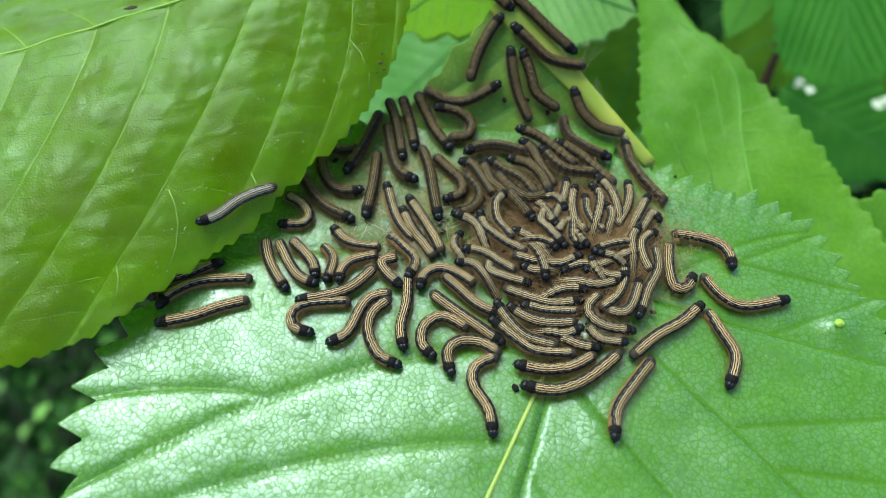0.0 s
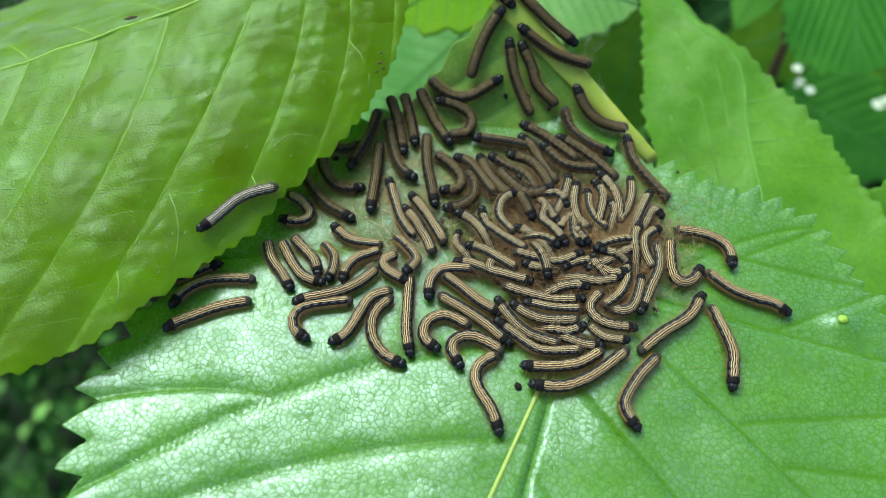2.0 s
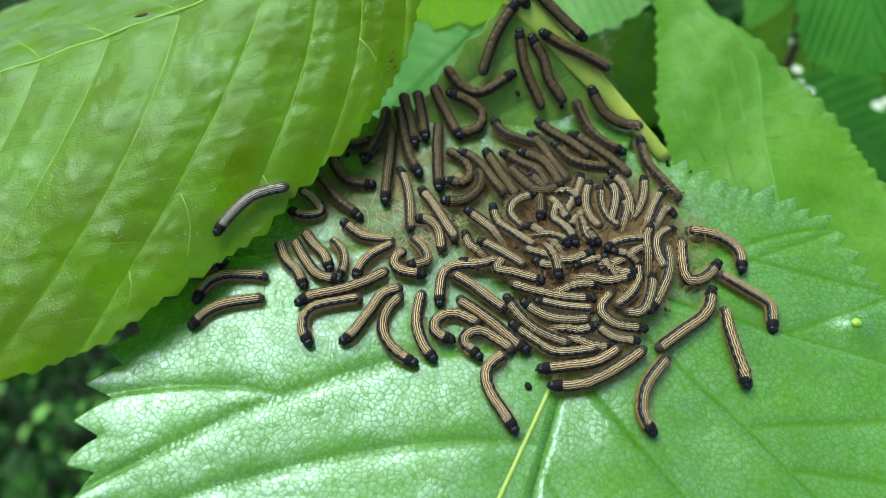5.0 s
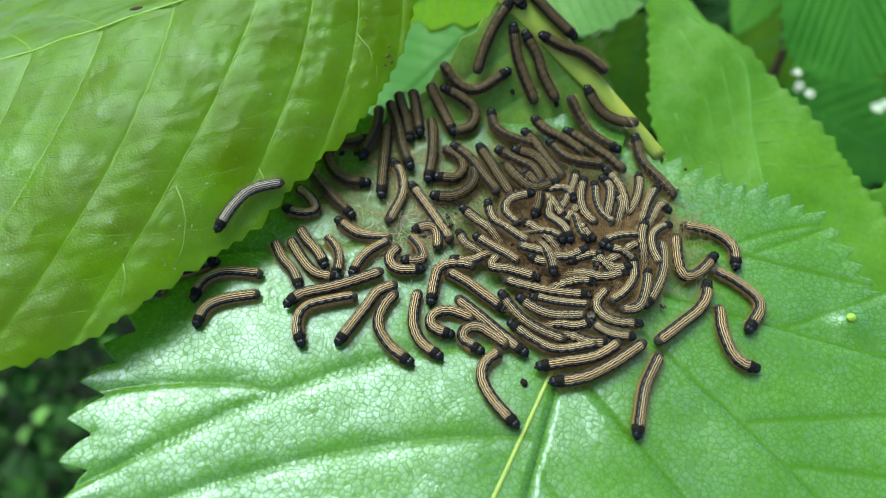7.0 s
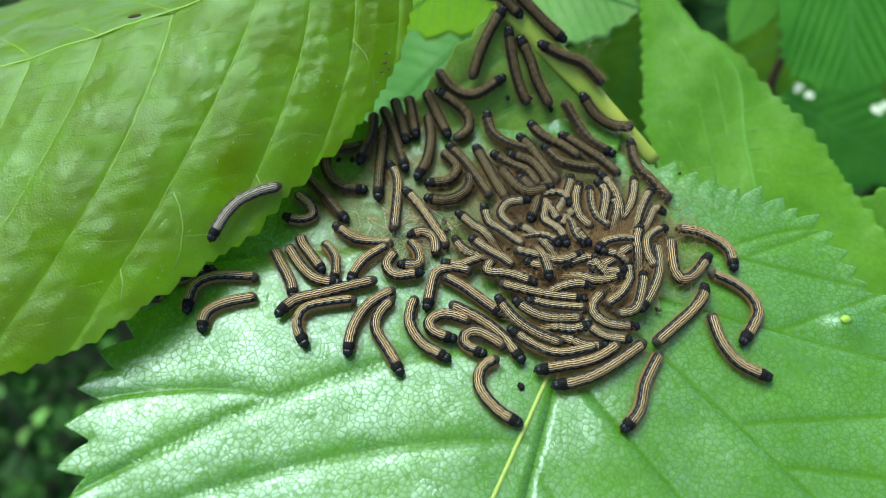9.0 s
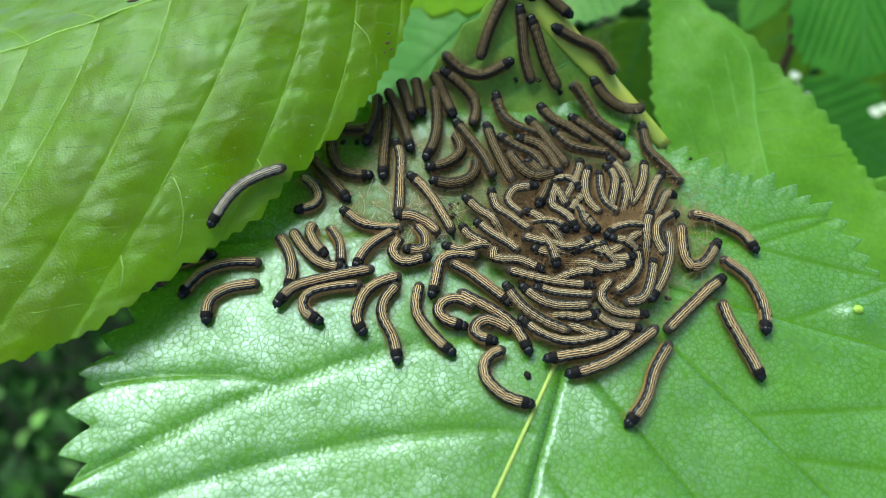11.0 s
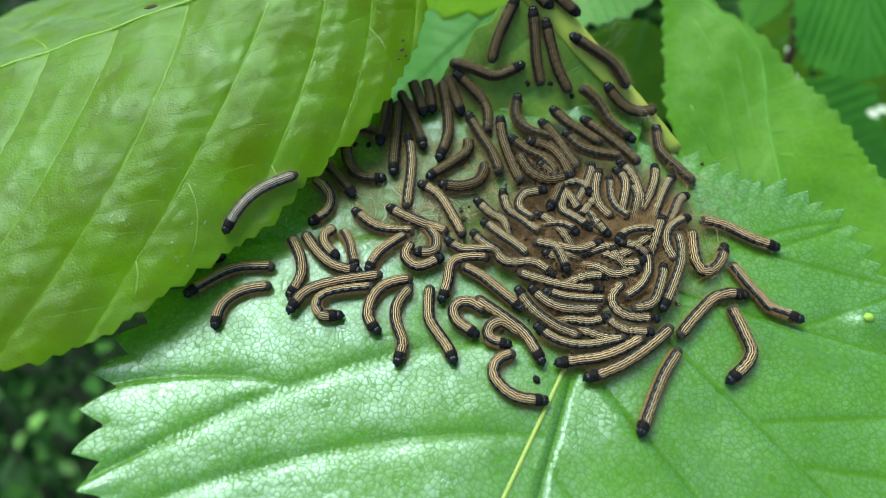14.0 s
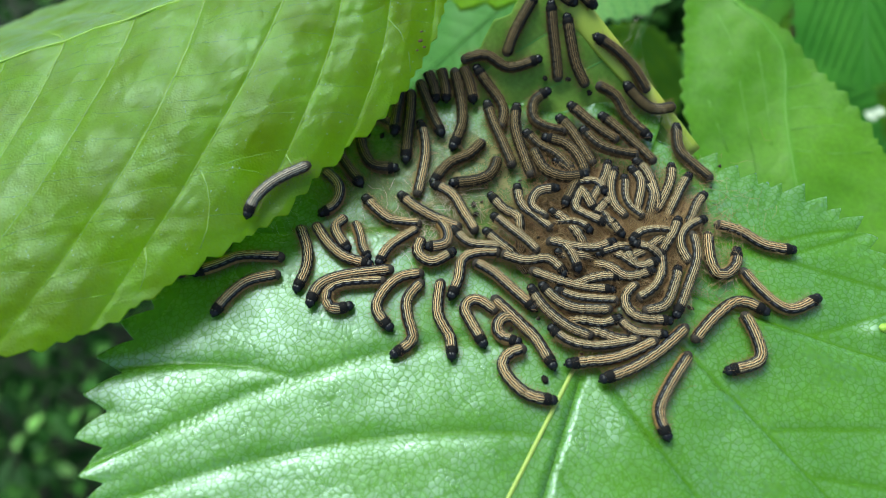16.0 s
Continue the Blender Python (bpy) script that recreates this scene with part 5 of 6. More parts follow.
    crawl(herd["A12"], perch_height, 0.3, (0, (0.6, 18.3), (-2.1, 22.2), (-3.6, 25.3), (-5.4, 28.2)), (7.5, (-0.2, 20.2), (-1.7, 23.6), (-3, 25.9), (-4.4, 28.3)), (12.5, (-0.9, 21.9), (-2.1, 24.5), (-2.9, 26.4), (-4.1, 27.9)), (16, (-1.9, 23.5), (-2.4, 25.2), (-3, 26.7), (-3.9, 28.1)))
    crawl(herd["A13"], perch_height, 0.5, (0, (-5.1, 11.5), (-7.9, 13), (-9.5, 17.2), (-10.6, 22.9)), (3.5, (-5.9, 11.2), (-8.1, 13.8), (-9.6, 18.5), (-10.6, 23.9)), (7.5, (-7.4, 12.8), (-8.9, 16.9), (-10, 21.6), (-11.6, 25.6)), (12.5, (-7.7, 14.6), (-9, 18.7), (-10.7, 22.7), (-12.1, 25.5)), (16, (-6.9, 16.4), (-8.7, 20), (-10.2, 23.7), (-11.3, 25.9)))
    crawl(herd["A14"], perch_height, 0.3, (0, (-2.1, 26.2), (1.4, 25.8), (4.1, 24), (3.7, 21.1), (0.4, 20.7)), (7.5, (-2.3, 28), (0.7, 26.7), (3.4, 24.7), (3, 21.6), (0.1, 20.2)), (12.5, (-2.7, 28.7), (-0, 27), (2.3, 25), (3.3, 22.5), (3.3, 19)), (16, (-1.8, 28.5), (0.3, 26.2), (2.5, 23.8), (3.4, 21.1), (2.8, 18.1)))
    crawl(herd["A15"], perch_height, 0.5, (0, (-1.2, 3.7), (-2.1, 8.4), (-2.9, 13.6), (-4.3, 18.2)), (3.5, (-2.7, 7.3), (-3.4, 12), (-3.9, 16.7), (-3.5, 21.5)), (7.5, (-4.8, 10.3), (-3.9, 14), (-3.6, 18.8), (-4.1, 23.1)), (9, (-5.7, 11.6), (-4, 15.1), (-3.4, 20), (-4, 24.5)), (12.5, (-4.9, 12.3), (-3.6, 16.4), (-3.5, 21.7), (-4.3, 26.7)), (16, (-5, 13.6), (-3.6, 18.5), (-4.1, 23.5), (-5.5, 27.9)))
    crawl(herd["A16"], perch_height, 0.2, (0, (-10.1, 10.9), (-9.2, 6.9), (-7.8, 3), (-5.4, 0.2)), (3.5, (-10, 12.1), (-8.8, 7.7), (-7.7, 3.9), (-6.1, 0.5)), (7.5, (-10.5, 14.5), (-8.9, 11.3), (-8.7, 7.3), (-10.9, 2.1)), (9, (-10.6, 15.2), (-9, 11.3), (-9, 6.2), (-9.3, 1.5)), (12.5, (-10.3, 17.1), (-9.6, 12.6), (-9.6, 6.9), (-9.7, 2.6)), (16, (-10.7, 19), (-9.5, 13.9), (-9.6, 9.4), (-10.2, 4.3)))
    crawl(herd["A17"], perch_height, 0.4, (0, (-6.4, 8.1), (-4.2, 4.5), (-2.2, 1.1), (-0.7, -2.5)), (3.5, (-6.1, 8.4), (-3.9, 5.4), (-2, 2.3), (-0.5, -0.7)), (7.5, (-7.4, 9.4), (-5.2, 6.1), (-2.8, 2.4), (-0.5, -1.7)), (12.5, (-7.9, 8.7), (-5.1, 6.3), (-2.7, 2.6), (-0.7, -1.8)), (16, (-7.8, 6.6), (-4.5, 4.7), (-2.6, 1.8), (-0.5, -1.9)))
    crawl(herd["A18"], perch_height, 0.3, (0, (-7.3, 5.9), (-5.7, 2.4), (-4.1, 0.1), (-1.9, -3.3)), (3.5, (-7.1, 4.9), (-4.8, 3.3), (-3.3, 0.5), (-2.6, -2.8)), (7.5, (-6.4, 0.5), (-4.1, 1.3), (-2.7, 0.2), (-2.4, -2.9)), (9, (-6.6, 0.6), (-4.3, 1.3), (-2.6, -0.1), (-2.2, -3)), (12.5, (-12, 2.5), (-9, 1.5), (-5.8, 0.3), (-3.3, -1.1)), (16, (-12.9, 4.5), (-10.3, 2.3), (-6.5, 0.4), (-2.9, -1.2)))
    crawl(herd["A19"], perch_height, 0.2, (0, (-18.4, 2.1), (-16.4, -0.1), (-13.6, -1.4), (-10.6, -1.7)), (7.5, (-19, 2.5), (-16.3, 0.3), (-13.6, -0.5), (-9.9, -1.1)), (12.5, (-18.2, 2.5), (-15.3, 0.2), (-12.1, -0.8), (-8.2, -1)), (16, (-18.5, 3.7), (-16.5, 1.5), (-13.6, -0.3), (-9.1, -0.8)))
    crawl(herd["A20"], perch_height, 0.2, (0, (-0.3, 7.8), (2.4, 8.6), (2.6, 11.2), (0.4, 13.8), (-2, 16.6)), (7.5, (-3.4, 10.9), (-0.1, 10.5), (1.5, 12.5), (0.8, 14.8), (-1.8, 16.8)), (12.5, (-5.6, 10.3), (-2.4, 11.6), (-0.1, 13.7), (0.5, 15.4), (-0.1, 17.4)), (16, (-7.8, 6.8), (-5.3, 10.7), (-2.2, 12.5), (0.1, 15.4)))
    crawl(herd["A21"], perch_height, 0.5, (0, (1.2, 4.7), (3.9, 5.4), (5.5, 7.5), (5, 9.9), (3, 12.4)), (7.5, (-3.8, 7.1), (-0.6, 6.7), (2, 8), (3.3, 10), (3.2, 12.3)), (12.5, (-4.2, 8), (-0.9, 7.3), (1.8, 8.2), (2.9, 10.1), (2.8, 11.8)), (16, (-4.8, 6.8), (-1, 7.4), (1.5, 8.8), (2.5, 11.9)))
    crawl(herd["A22"], perch_height, 0.8, (0, (2.4, 15.1), (4.3, 14.3), (6, 11.6), (7.7, 8)), (7.5, (-0.4, 17.3), (2.7, 14), (4.8, 10.6), (7, 7)), (12.5, (-0.3, 20.9), (2.1, 16.8), (4.2, 13.3), (5.5, 9.3)), (16, (0.4, 23), (1.5, 19.1), (3.3, 14.6), (5, 10.2)))
    crawl(herd["A23"], perch_height, 0.8, (0, (6.2, 15.2), (6.8, 12.8), (7.8, 10.4), (10, 8.2)), (7.5, (4.1, 17.2), (6, 13.6), (7.8, 9.7), (9.3, 6.5)), (12.5, (5.3, 20.2), (6.1, 15.7), (7.4, 11.6), (8.9, 7.5)), (16, (5.5, 22.8), (5.3, 18.2), (6.6, 13.1), (8.1, 8.3)))
    crawl(herd["A24"], perch_height, 0.6, (0, (3.3, 17.4), (6.3, 18.7), (9.7, 18.7), (13.8, 17.4)), (3.5, (5.4, 21.4), (8, 19.7), (10.9, 18.8), (14.4, 18)), (7.5, (6.4, 24.6), (6.9, 21.3), (9.5, 18.9), (13.8, 17.2)), (12.5, (7.2, 25.3), (8.1, 21.2), (10.5, 18.7), (14.1, 17.2)), (16, (10.9, 25.5), (8.4, 23.7), (8.3, 20.3), (10.4, 18.6), (13.9, 17.9)))
    crawl(herd["A25"], perch_height, 1.2, (0, (12.4, 22.1), (15.7, 20.7), (18.9, 17.7), (21.8, 14.4)), (7.5, (13.8, 22.7), (15.8, 20.1), (19.1, 18), (21.9, 15.3)), (16, (14.4, 23.1), (16.9, 20.7), (19.4, 18.4), (22.2, 16.3)))
    crawl(herd["A26"], perch_height, 0.9, (0, (12.9, 19.8), (14.8, 17.8), (16.1, 14), (18, 9.7)), (7.5, (11.9, 20.2), (14.2, 17), (15.9, 13.3), (18, 10)), (16, (12.5, 20.7), (14.6, 18.2), (16.3, 14.8), (18, 11)))
    crawl(herd["A27"], perch_height, 1.4, (0, (16.3, 17.8), (18.6, 14.3), (20.9, 12.8), (25, 12.7)), (7.5, (16.1, 17.6), (18.3, 14.3), (21, 13.1), (24.8, 12.7)), (16, (16.4, 18.2), (18.6, 15.2), (21.3, 13.9), (25.3, 13.4)))
    crawl(herd["A28"], perch_height, 1.0, (0, (18.9, 19.7), (22.4, 17.4), (25.5, 13.9), (28.2, 10.6)), (7.5, (19.1, 20.5), (22.5, 17.9), (25.7, 15.2), (28.4, 12)), (16, (19.6, 21.6), (22.6, 18.8), (25.3, 16), (28.1, 12.6)))
    crawl(herd["A29"], perch_height, 0.6, (0, (28.2, 16.9), (23.6, 19.3), (21.1, 21.8), (20.5, 24.8)), (7.5, (28.3, 16.9), (24.4, 19.3), (22.1, 22.9), (20.1, 26.6)), (16, (27.9, 17.9), (24.3, 21.7), (22.2, 25.1), (18.9, 26.6)))
    crawl(herd["A30"], perch_height, 1.1, (0, (7.2, 15.3), (10, 12.9), (12.7, 10.9), (14.6, 7.6)), (7.5, (7.2, 16), (10.2, 13.7), (13, 11.8), (14.4, 8.6)), (16, (7, 17.1), (9.3, 14.4), (12.1, 12.5), (14.4, 9.5)))
    crawl(herd["A31"], perch_height, 1.3, (0, (10.5, 15.5), (13.8, 14.3), (16, 11.5), (16.9, 8.4)), (7.5, (10, 15.8), (13.6, 14.2), (15.3, 11.7), (16.6, 8.5)), (16, (10, 16), (13.5, 14.9), (15.7, 12), (16.6, 8.8)))
    crawl(herd["A32"], perch_height, 1.5, (0, (17.2, 8.1), (13.6, 6.8), (10.9, 8.7), (8.5, 12)), (7.5, (16.7, 8.6), (12.9, 7.3), (10.5, 9.5), (8.6, 12.4)), (16, (16.7, 8.6), (13.2, 7.8), (10.1, 9.2), (8.3, 13.2)))
    crawl(herd["A33"], perch_height, 0.8, (0, (12.1, 11.1), (13.4, 10.2), (14.5, 8.4), (16.3, 5.5)), (7.5, (11.4, 11.2), (12.7, 9.7), (13.9, 7.6), (15.6, 4.6)), (16, (11.9, 11.7), (13.2, 10.6), (14.5, 9), (16.6, 6.4)), sink=2.6)
    crawl(herd["B1"], perch_height, 0.0, (0, (-24.7, -9.4), (-26.7, -6.7), (-28.4, -3.4), (-29.1, -0.3)), (7.5, (-23.7, -10.2), (-24.9, -7.5), (-26.8, -5.2), (-28.6, -1.9)), (12.5, (-26.4, -12.3), (-25.2, -9.4), (-25.8, -5.9), (-27.9, -2.6)), (16, (-26.9, -13.3), (-25.9, -9.6), (-26.3, -6.2), (-28.2, -2.2)))
    crawl(herd["B2"], perch_height, 0.2, (0, (-20.1, -8.5), (-22.8, -7.3), (-24.9, -4.5), (-26.9, -0.6)), (7.5, (-17.5, -8.4), (-21.2, -7.7), (-23.6, -5.3), (-26.1, -1.4)), (16, (-16.1, -8.5), (-20.3, -7.5), (-23.2, -5.1), (-25.7, -1.7)))
    crawl(herd["B3"], perch_height, 0.2, (0, (-20.4, -7.2), (-20.9, -4.9), (-23, -2.3), (-24.9, -0.3)), (7.5, (-20, -6.4), (-21.3, -4.2), (-23.2, -1.8), (-25, 0.7)), (12.5, (-20.3, -5.9), (-22, -4.4), (-22.8, -2.1), (-21.5, -0.6)), (16, (-20, -6.1), (-21.3, -4.5), (-22.4, -2.3), (-21.1, -0.2)))
    crawl(herd["B4"], perch_height, 0.3, (0, (-18.6, -7.9), (-18, -5.7), (-18, -3.6), (-19.8, -1.3)), (7.5, (-18.3, -8), (-18, -5.7), (-18.4, -3.6), (-20.4, -0.9)), (16, (-16.7, -7.4), (-17.8, -5.8), (-18.3, -3.9), (-19.5, -1.1)))
    crawl(herd["B5"], perch_height, 0.3, (0, (-16.6, -7.9), (-16.2, -5.9), (-14.7, -4.3), (-10.9, -3.2)), (7.5, (-15.7, -7.8), (-14.5, -5.3), (-12.9, -3.5), (-10.2, -1.7)), (16, (-15, -8.3), (-14, -6), (-12.6, -4.4), (-9.5, -1.9)))
    crawl(herd["B6"], perch_height, 0.5, (0, (-22.7, -11.5), (-18.9, -10.8), (-14.7, -9.2), (-11.2, -5.6)), (7.5, (-25.6, -13.5), (-23.3, -11.4), (-18.5, -10.1), (-11.1, -7.4)), (12.5, (-27, -15.2), (-24.6, -12), (-19.6, -10.2), (-13.1, -8.8)), (16, (-24.5, -15.8), (-23.5, -12.6), (-19.9, -10.7), (-12.8, -9.2)))
    crawl(herd["B7"], perch_height, 0.2, (0, (-19.9, -16.7), (-22.6, -15.9), (-23.2, -13.6), (-20.8, -12.1), (-14.6, -11.5)), (7.5, (-22.4, -19.6), (-23.3, -16.3), (-22.4, -13.7), (-19.6, -12.6), (-14.8, -11.5)), (9, (-21.5, -18.8), (-23, -15.5), (-22.1, -12.9), (-18.7, -11.9), (-14.5, -11.3)), (12.5, (-19, -16.3), (-22.2, -15.5), (-22.2, -13), (-18.7, -11.7), (-14.3, -11.1)), (16, (-18.3, -15.3), (-21, -16.1), (-22.2, -13.9), (-20.2, -12.1), (-13.7, -11.1)))
    crawl(herd["B8"], perch_height, 0.2, (0, (-17.5, -18.2), (-14.7, -16.7), (-13, -12.7), (-11.5, -10.6), (-8.5, -9.8)), (7.5, (-17.1, -19.4), (-15.3, -16.4), (-13.1, -13), (-11.6, -10.6), (-8.8, -9.4)), (9, (-15.2, -20.1), (-14.6, -15.8), (-12.5, -12), (-8.7, -9.4)), (12.5, (-13.2, -18.1), (-14.7, -16), (-14, -12.2), (-11.9, -10.3), (-8.5, -9.4)), (16, (-12.2, -18.6), (-14.6, -15.9), (-13.9, -12.9), (-11.6, -10.3), (-8.2, -9.4)))
    crawl(herd["B9"], perch_height, 0.2, (0, (-6.6, -21.6), (-9.8, -20.1), (-11.6, -16.6), (-11.3, -13.3), (-8.6, -10.8)), (7.5, (-6, -22.3), (-9.2, -19.6), (-11.3, -16.2), (-10.6, -13), (-8.8, -10.7)), (9, (-7.2, -23.1), (-9, -19.7), (-11.2, -16.2), (-10.9, -13.4), (-8.9, -11)), (12.5, (-8.9, -23.1), (-9.3, -19.6), (-10.8, -16.1), (-10.5, -13.3), (-8.7, -10.7)), (16, (-11.7, -22.6), (-9, -20), (-9.9, -16.9), (-10.3, -13.8), (-8.2, -10.7)))
    crawl(herd["B10"], perch_height, 0.2, (0, (-6.2, -18.9), (-6.7, -15.4), (-5.9, -11.3), (-5.9, -6.5)), (1.5, (-5.8, -19.6), (-6.3, -15.9), (-6, -11.6), (-5.9, -6.7)), (3.5, (-4.5, -20.9), (-5.7, -17.3), (-6.3, -13.1), (-5.7, -9.1)), (7.5, (-1.3, -21.1), (-4.4, -18.8), (-6, -15.4), (-5.4, -10.4)), (9, (-0.2, -20.7), (-4.1, -18.2), (-6.2, -14.7), (-5.4, -10.6)), (12.5, (-0.8, -22.5), (-3.6, -18.6), (-5.6, -15.5), (-5.6, -10.6)), (16, (-3.1, -22.5), (-3.5, -19.2), (-5.5, -15.7), (-5.4, -10.3)))
    crawl(herd["B11"], perch_height, 0.6, (0, (-7.1, -8.5), (-9.2, -6.6), (-10.2, -4.6), (-7.8, -3.8)), (7.5, (-4.8, -6.7), (-8.7, -7), (-10.1, -5.1), (-8.7, -3)), (16, (-3.7, -5.4), (-6.9, -7.6), (-9.3, -6.1), (-8.7, -3.6)))
    crawl(herd["B12"], perch_height, 0.8, (0, (-5.9, -7.2), (-4.8, -4.3), (-6.7, -2.1), (-9.3, 0.4)), (7.5, (-7.9, -5.3), (-5.1, -5.1), (-5.3, -3.1), (-6.9, -1.2)), (16, (-7.8, -5.1), (-5.2, -4.4), (-5, -2.4), (-6.2, -0.7)))
    crawl(herd["B13"], perch_height, 0.5, (0, (-4, -8.9), (-3.3, -6.6), (-1, -5.4), (2, -6.4), (4.5, -8.2)), (3.5, (-2.6, -11.9), (-2.5, -8.2), (-1, -5.9), (3.5, -5.3)), (7.5, (-3.5, -12.6), (-3, -9.1), (-2.2, -6.5), (0.5, -5.7), (3.3, -6.3)), (16, (-3.8, -13.1), (-2.7, -10.1), (-2.4, -6.9), (-0.3, -5.6), (3.4, -5.3)))
    crawl(herd["B14"], perch_height, 0.4, (0, (8.3, -13.3), (4.9, -11.6), (2.3, -9.2), (-0.5, -6.6)), (7.5, (7.8, -13.5), (5.2, -11.4), (2.2, -9), (-1, -7.1)), (16, (8.8, -14.2), (5.6, -11.4), (2.6, -8.7), (-0.6, -7)))
    crawl(herd["B15"], perch_height, 0.4, (0, (8.7, -17.7), (4.9, -15), (1.2, -12.3), (-2.2, -9.6)), (3.5, (9.9, -18.8), (6.4, -15.3), (3, -12.8), (-0.7, -10.7)), (7.5, (10.7, -20.7), (7.3, -17.2), (3.9, -14.3), (0.5, -11.5)), (9, (10.6, -21.1), (8.1, -17), (4.6, -14.2), (0, -11.7)), (16, (11.5, -23.1), (8.9, -18.7), (5.7, -15.5), (2.5, -12.6)))
    crawl(herd["B16"], perch_height, 0.2, (0, (-1.6, -20.2), (-3.6, -17.9), (-3.1, -15), (-0.3, -13.5), (3.4, -15.5)), (7.5, (0.1, -17.4), (-3, -16.4), (-3.3, -14.5), (-0.8, -13.5), (3.1, -14.8)), (12.5, (1.7, -17.4), (-1.8, -16), (-2, -13.7), (0.3, -12.7), (2.7, -14.1)), (16, (1.5, -20.3), (-0.5, -16.9), (-1.7, -14.5), (-0, -13), (3.2, -14.9)))
    crawl(herd["B17"], perch_height, 0.3, (0, (1, -23), (0.2, -19.6), (1.9, -17.5), (5.3, -17.5), (8.1, -19.7)), (7.5, (4.5, -20.1), (1.6, -18.3), (1.8, -16.5), (4.3, -16.2), (8.1, -19.3)), (12.5, (6.2, -19.7), (3.5, -19.2), (3.1, -17.3), (5.2, -16.1), (8.2, -17.5)), (16, (6.6, -19.5), (3.7, -18.6), (3.3, -16.5), (5.3, -15.4), (8.3, -18)))
    crawl(herd["B18"], perch_height, 0.2, (0, (6.8, -31.9), (6.3, -28.2), (4.1, -24.5), (4.5, -21.7), (7.7, -20.1)), (7.5, (9.2, -31.1), (6.2, -28.2), (4.2, -24.7), (4.7, -21.9), (7, -20.3)), (12.5, (11.3, -28.3), (7, -27.8), (4.1, -25.1), (4.5, -22.4), (7, -21.2)), (16, (11.7, -27.8), (7.5, -27.1), (4.3, -23.8), (4.8, -21.6), (7.4, -20.4)))
    crawl(herd["C1"], perch_height, 0.8, (0, (20.8, -11.4), (16.5, -11.8), (12.6, -10.7), (9, -9.2)), (7.5, (20.7, -11.6), (15.4, -10.9), (11.2, -9.9), (7.7, -8.7)), (16, (20.4, -11.1), (15.6, -10.7), (11.9, -9.8), (7.9, -8.3)))
    crawl(herd["C2"], perch_height, 1.0, (0, (7.7, -11.4), (9.9, -14.8), (12.4, -17), (16.7, -18.4)), (7.5, (7.1, -10.8), (9.8, -14.5), (12.7, -16.6), (16.6, -18.4)), (16, (7.9, -10.9), (10.2, -14.2), (13.5, -16.7), (17, -18.2)))
    crawl(herd["C3"], perch_height, 0.8, (0, (6.8, -14), (9.9, -16.6), (13.2, -19.3), (19.2, -19.7)), (7.5, (8.4, -15.5), (11.8, -18.4), (15.5, -20), (21.4, -19)), (16, (10.9, -16.8), (13.5, -19.1), (17.9, -19.6), (23.7, -18.5)))
    crawl(herd["C4"], perch_height, 1.2, (0, (9.6, -12.2), (12, -14), (15, -15), (19.4, -15)), (7.5, (9.7, -11.7), (12.3, -13.7), (15.2, -14.7), (19.6, -14.7)), (16, (9.5, -10.6), (11.8, -13), (14.7, -14.2), (19.7, -14.2)))
    crawl(herd["C5"], perch_height, 1.0, (0, (11.7, -12.1), (15.1, -13.1), (19.9, -13.4)), (7.5, (11.7, -11.7), (15.3, -12.7), (20.2, -13.3)), (16, (11.7, -11.4), (14.9, -12.6), (20.7, -12.9)))
    crawl(herd["C6"], perch_height, 0.6, (0, (10.4, -21.3), (14.3, -22.1), (18.4, -21.7), (22, -19.9)), (7.5, (12.3, -22.5), (17, -21.7), (21.1, -20.9), (24.5, -18.8)), (16, (13.3, -22.4), (17.5, -21.8), (21.1, -21), (26.1, -18.5)))
    crawl(herd["C7"], perch_height, 0.6, (0, (11.1, -24.5), (16.1, -25.3), (20.7, -23.5), (25.7, -19.7)), (7.5, (14.2, -24.8), (18.4, -24.3), (23, -22.2), (28, -18.9)), (16, (18, -24.6), (22.6, -22.6), (26.6, -19.9), (30.5, -16.1)))
    crawl(herd["C8"], perch_height, 1.0, (0, (28.1, -16.4), (23.3, -15.5), (21.4, -13), (23.5, -10.6)), (7.5, (27.8, -16.2), (23.2, -15.7), (21.3, -13.3), (23.2, -10.7)), (16, (28.3, -15.6), (23.1, -15.2), (21.7, -12.5), (23.6, -10.1)))
    crawl(herd["C9"], perch_height, 0.8, (0, (26.6, -18.3), (22.9, -17.6), (21.3, -15.6)), (7.5, (26.3, -18.3), (22.9, -17.6), (20.8, -16.1)), (16, (27.3, -17.7), (23.1, -17.4), (21, -15.7)))
    crawl(herd["C10"], perch_height, 1.2, (0, (27.8, -4.9), (27.5, -8.3), (26.1, -11.2), (23.3, -13.3)), (7.5, (27.5, -5), (27.6, -8.4), (25.9, -11.3), (23.4, -13.1)), (16, (27.4, -4.2), (27.5, -7.6), (26.1, -10.8), (23.5, -12.7)))
    crawl(herd["C11"], perch_height, 1.2, (0, (29.7, -8.1), (28.1, -12.1), (26.8, -13.6), (24.1, -13.5)), (7.5, (29.7, -7.4), (28.4, -11.8), (27.3, -13.8), (24.7, -14.3)), (16, (29.9, -7), (28.5, -10.9), (27.2, -13.5), (24.1, -14.6)))
    crawl(herd["C12"], perch_height, 1.3, (0, (28.8, -14.5), (30.8, -9.7), (32.9, -5.9), (32.8, -2)), (7.5, (28.3, -13.8), (31.1, -9.6), (32.3, -5.9), (32.3, -2.3)), (16, (28.8, -15.1), (31, -9.9), (32.8, -5), (32.5, -0.8)))
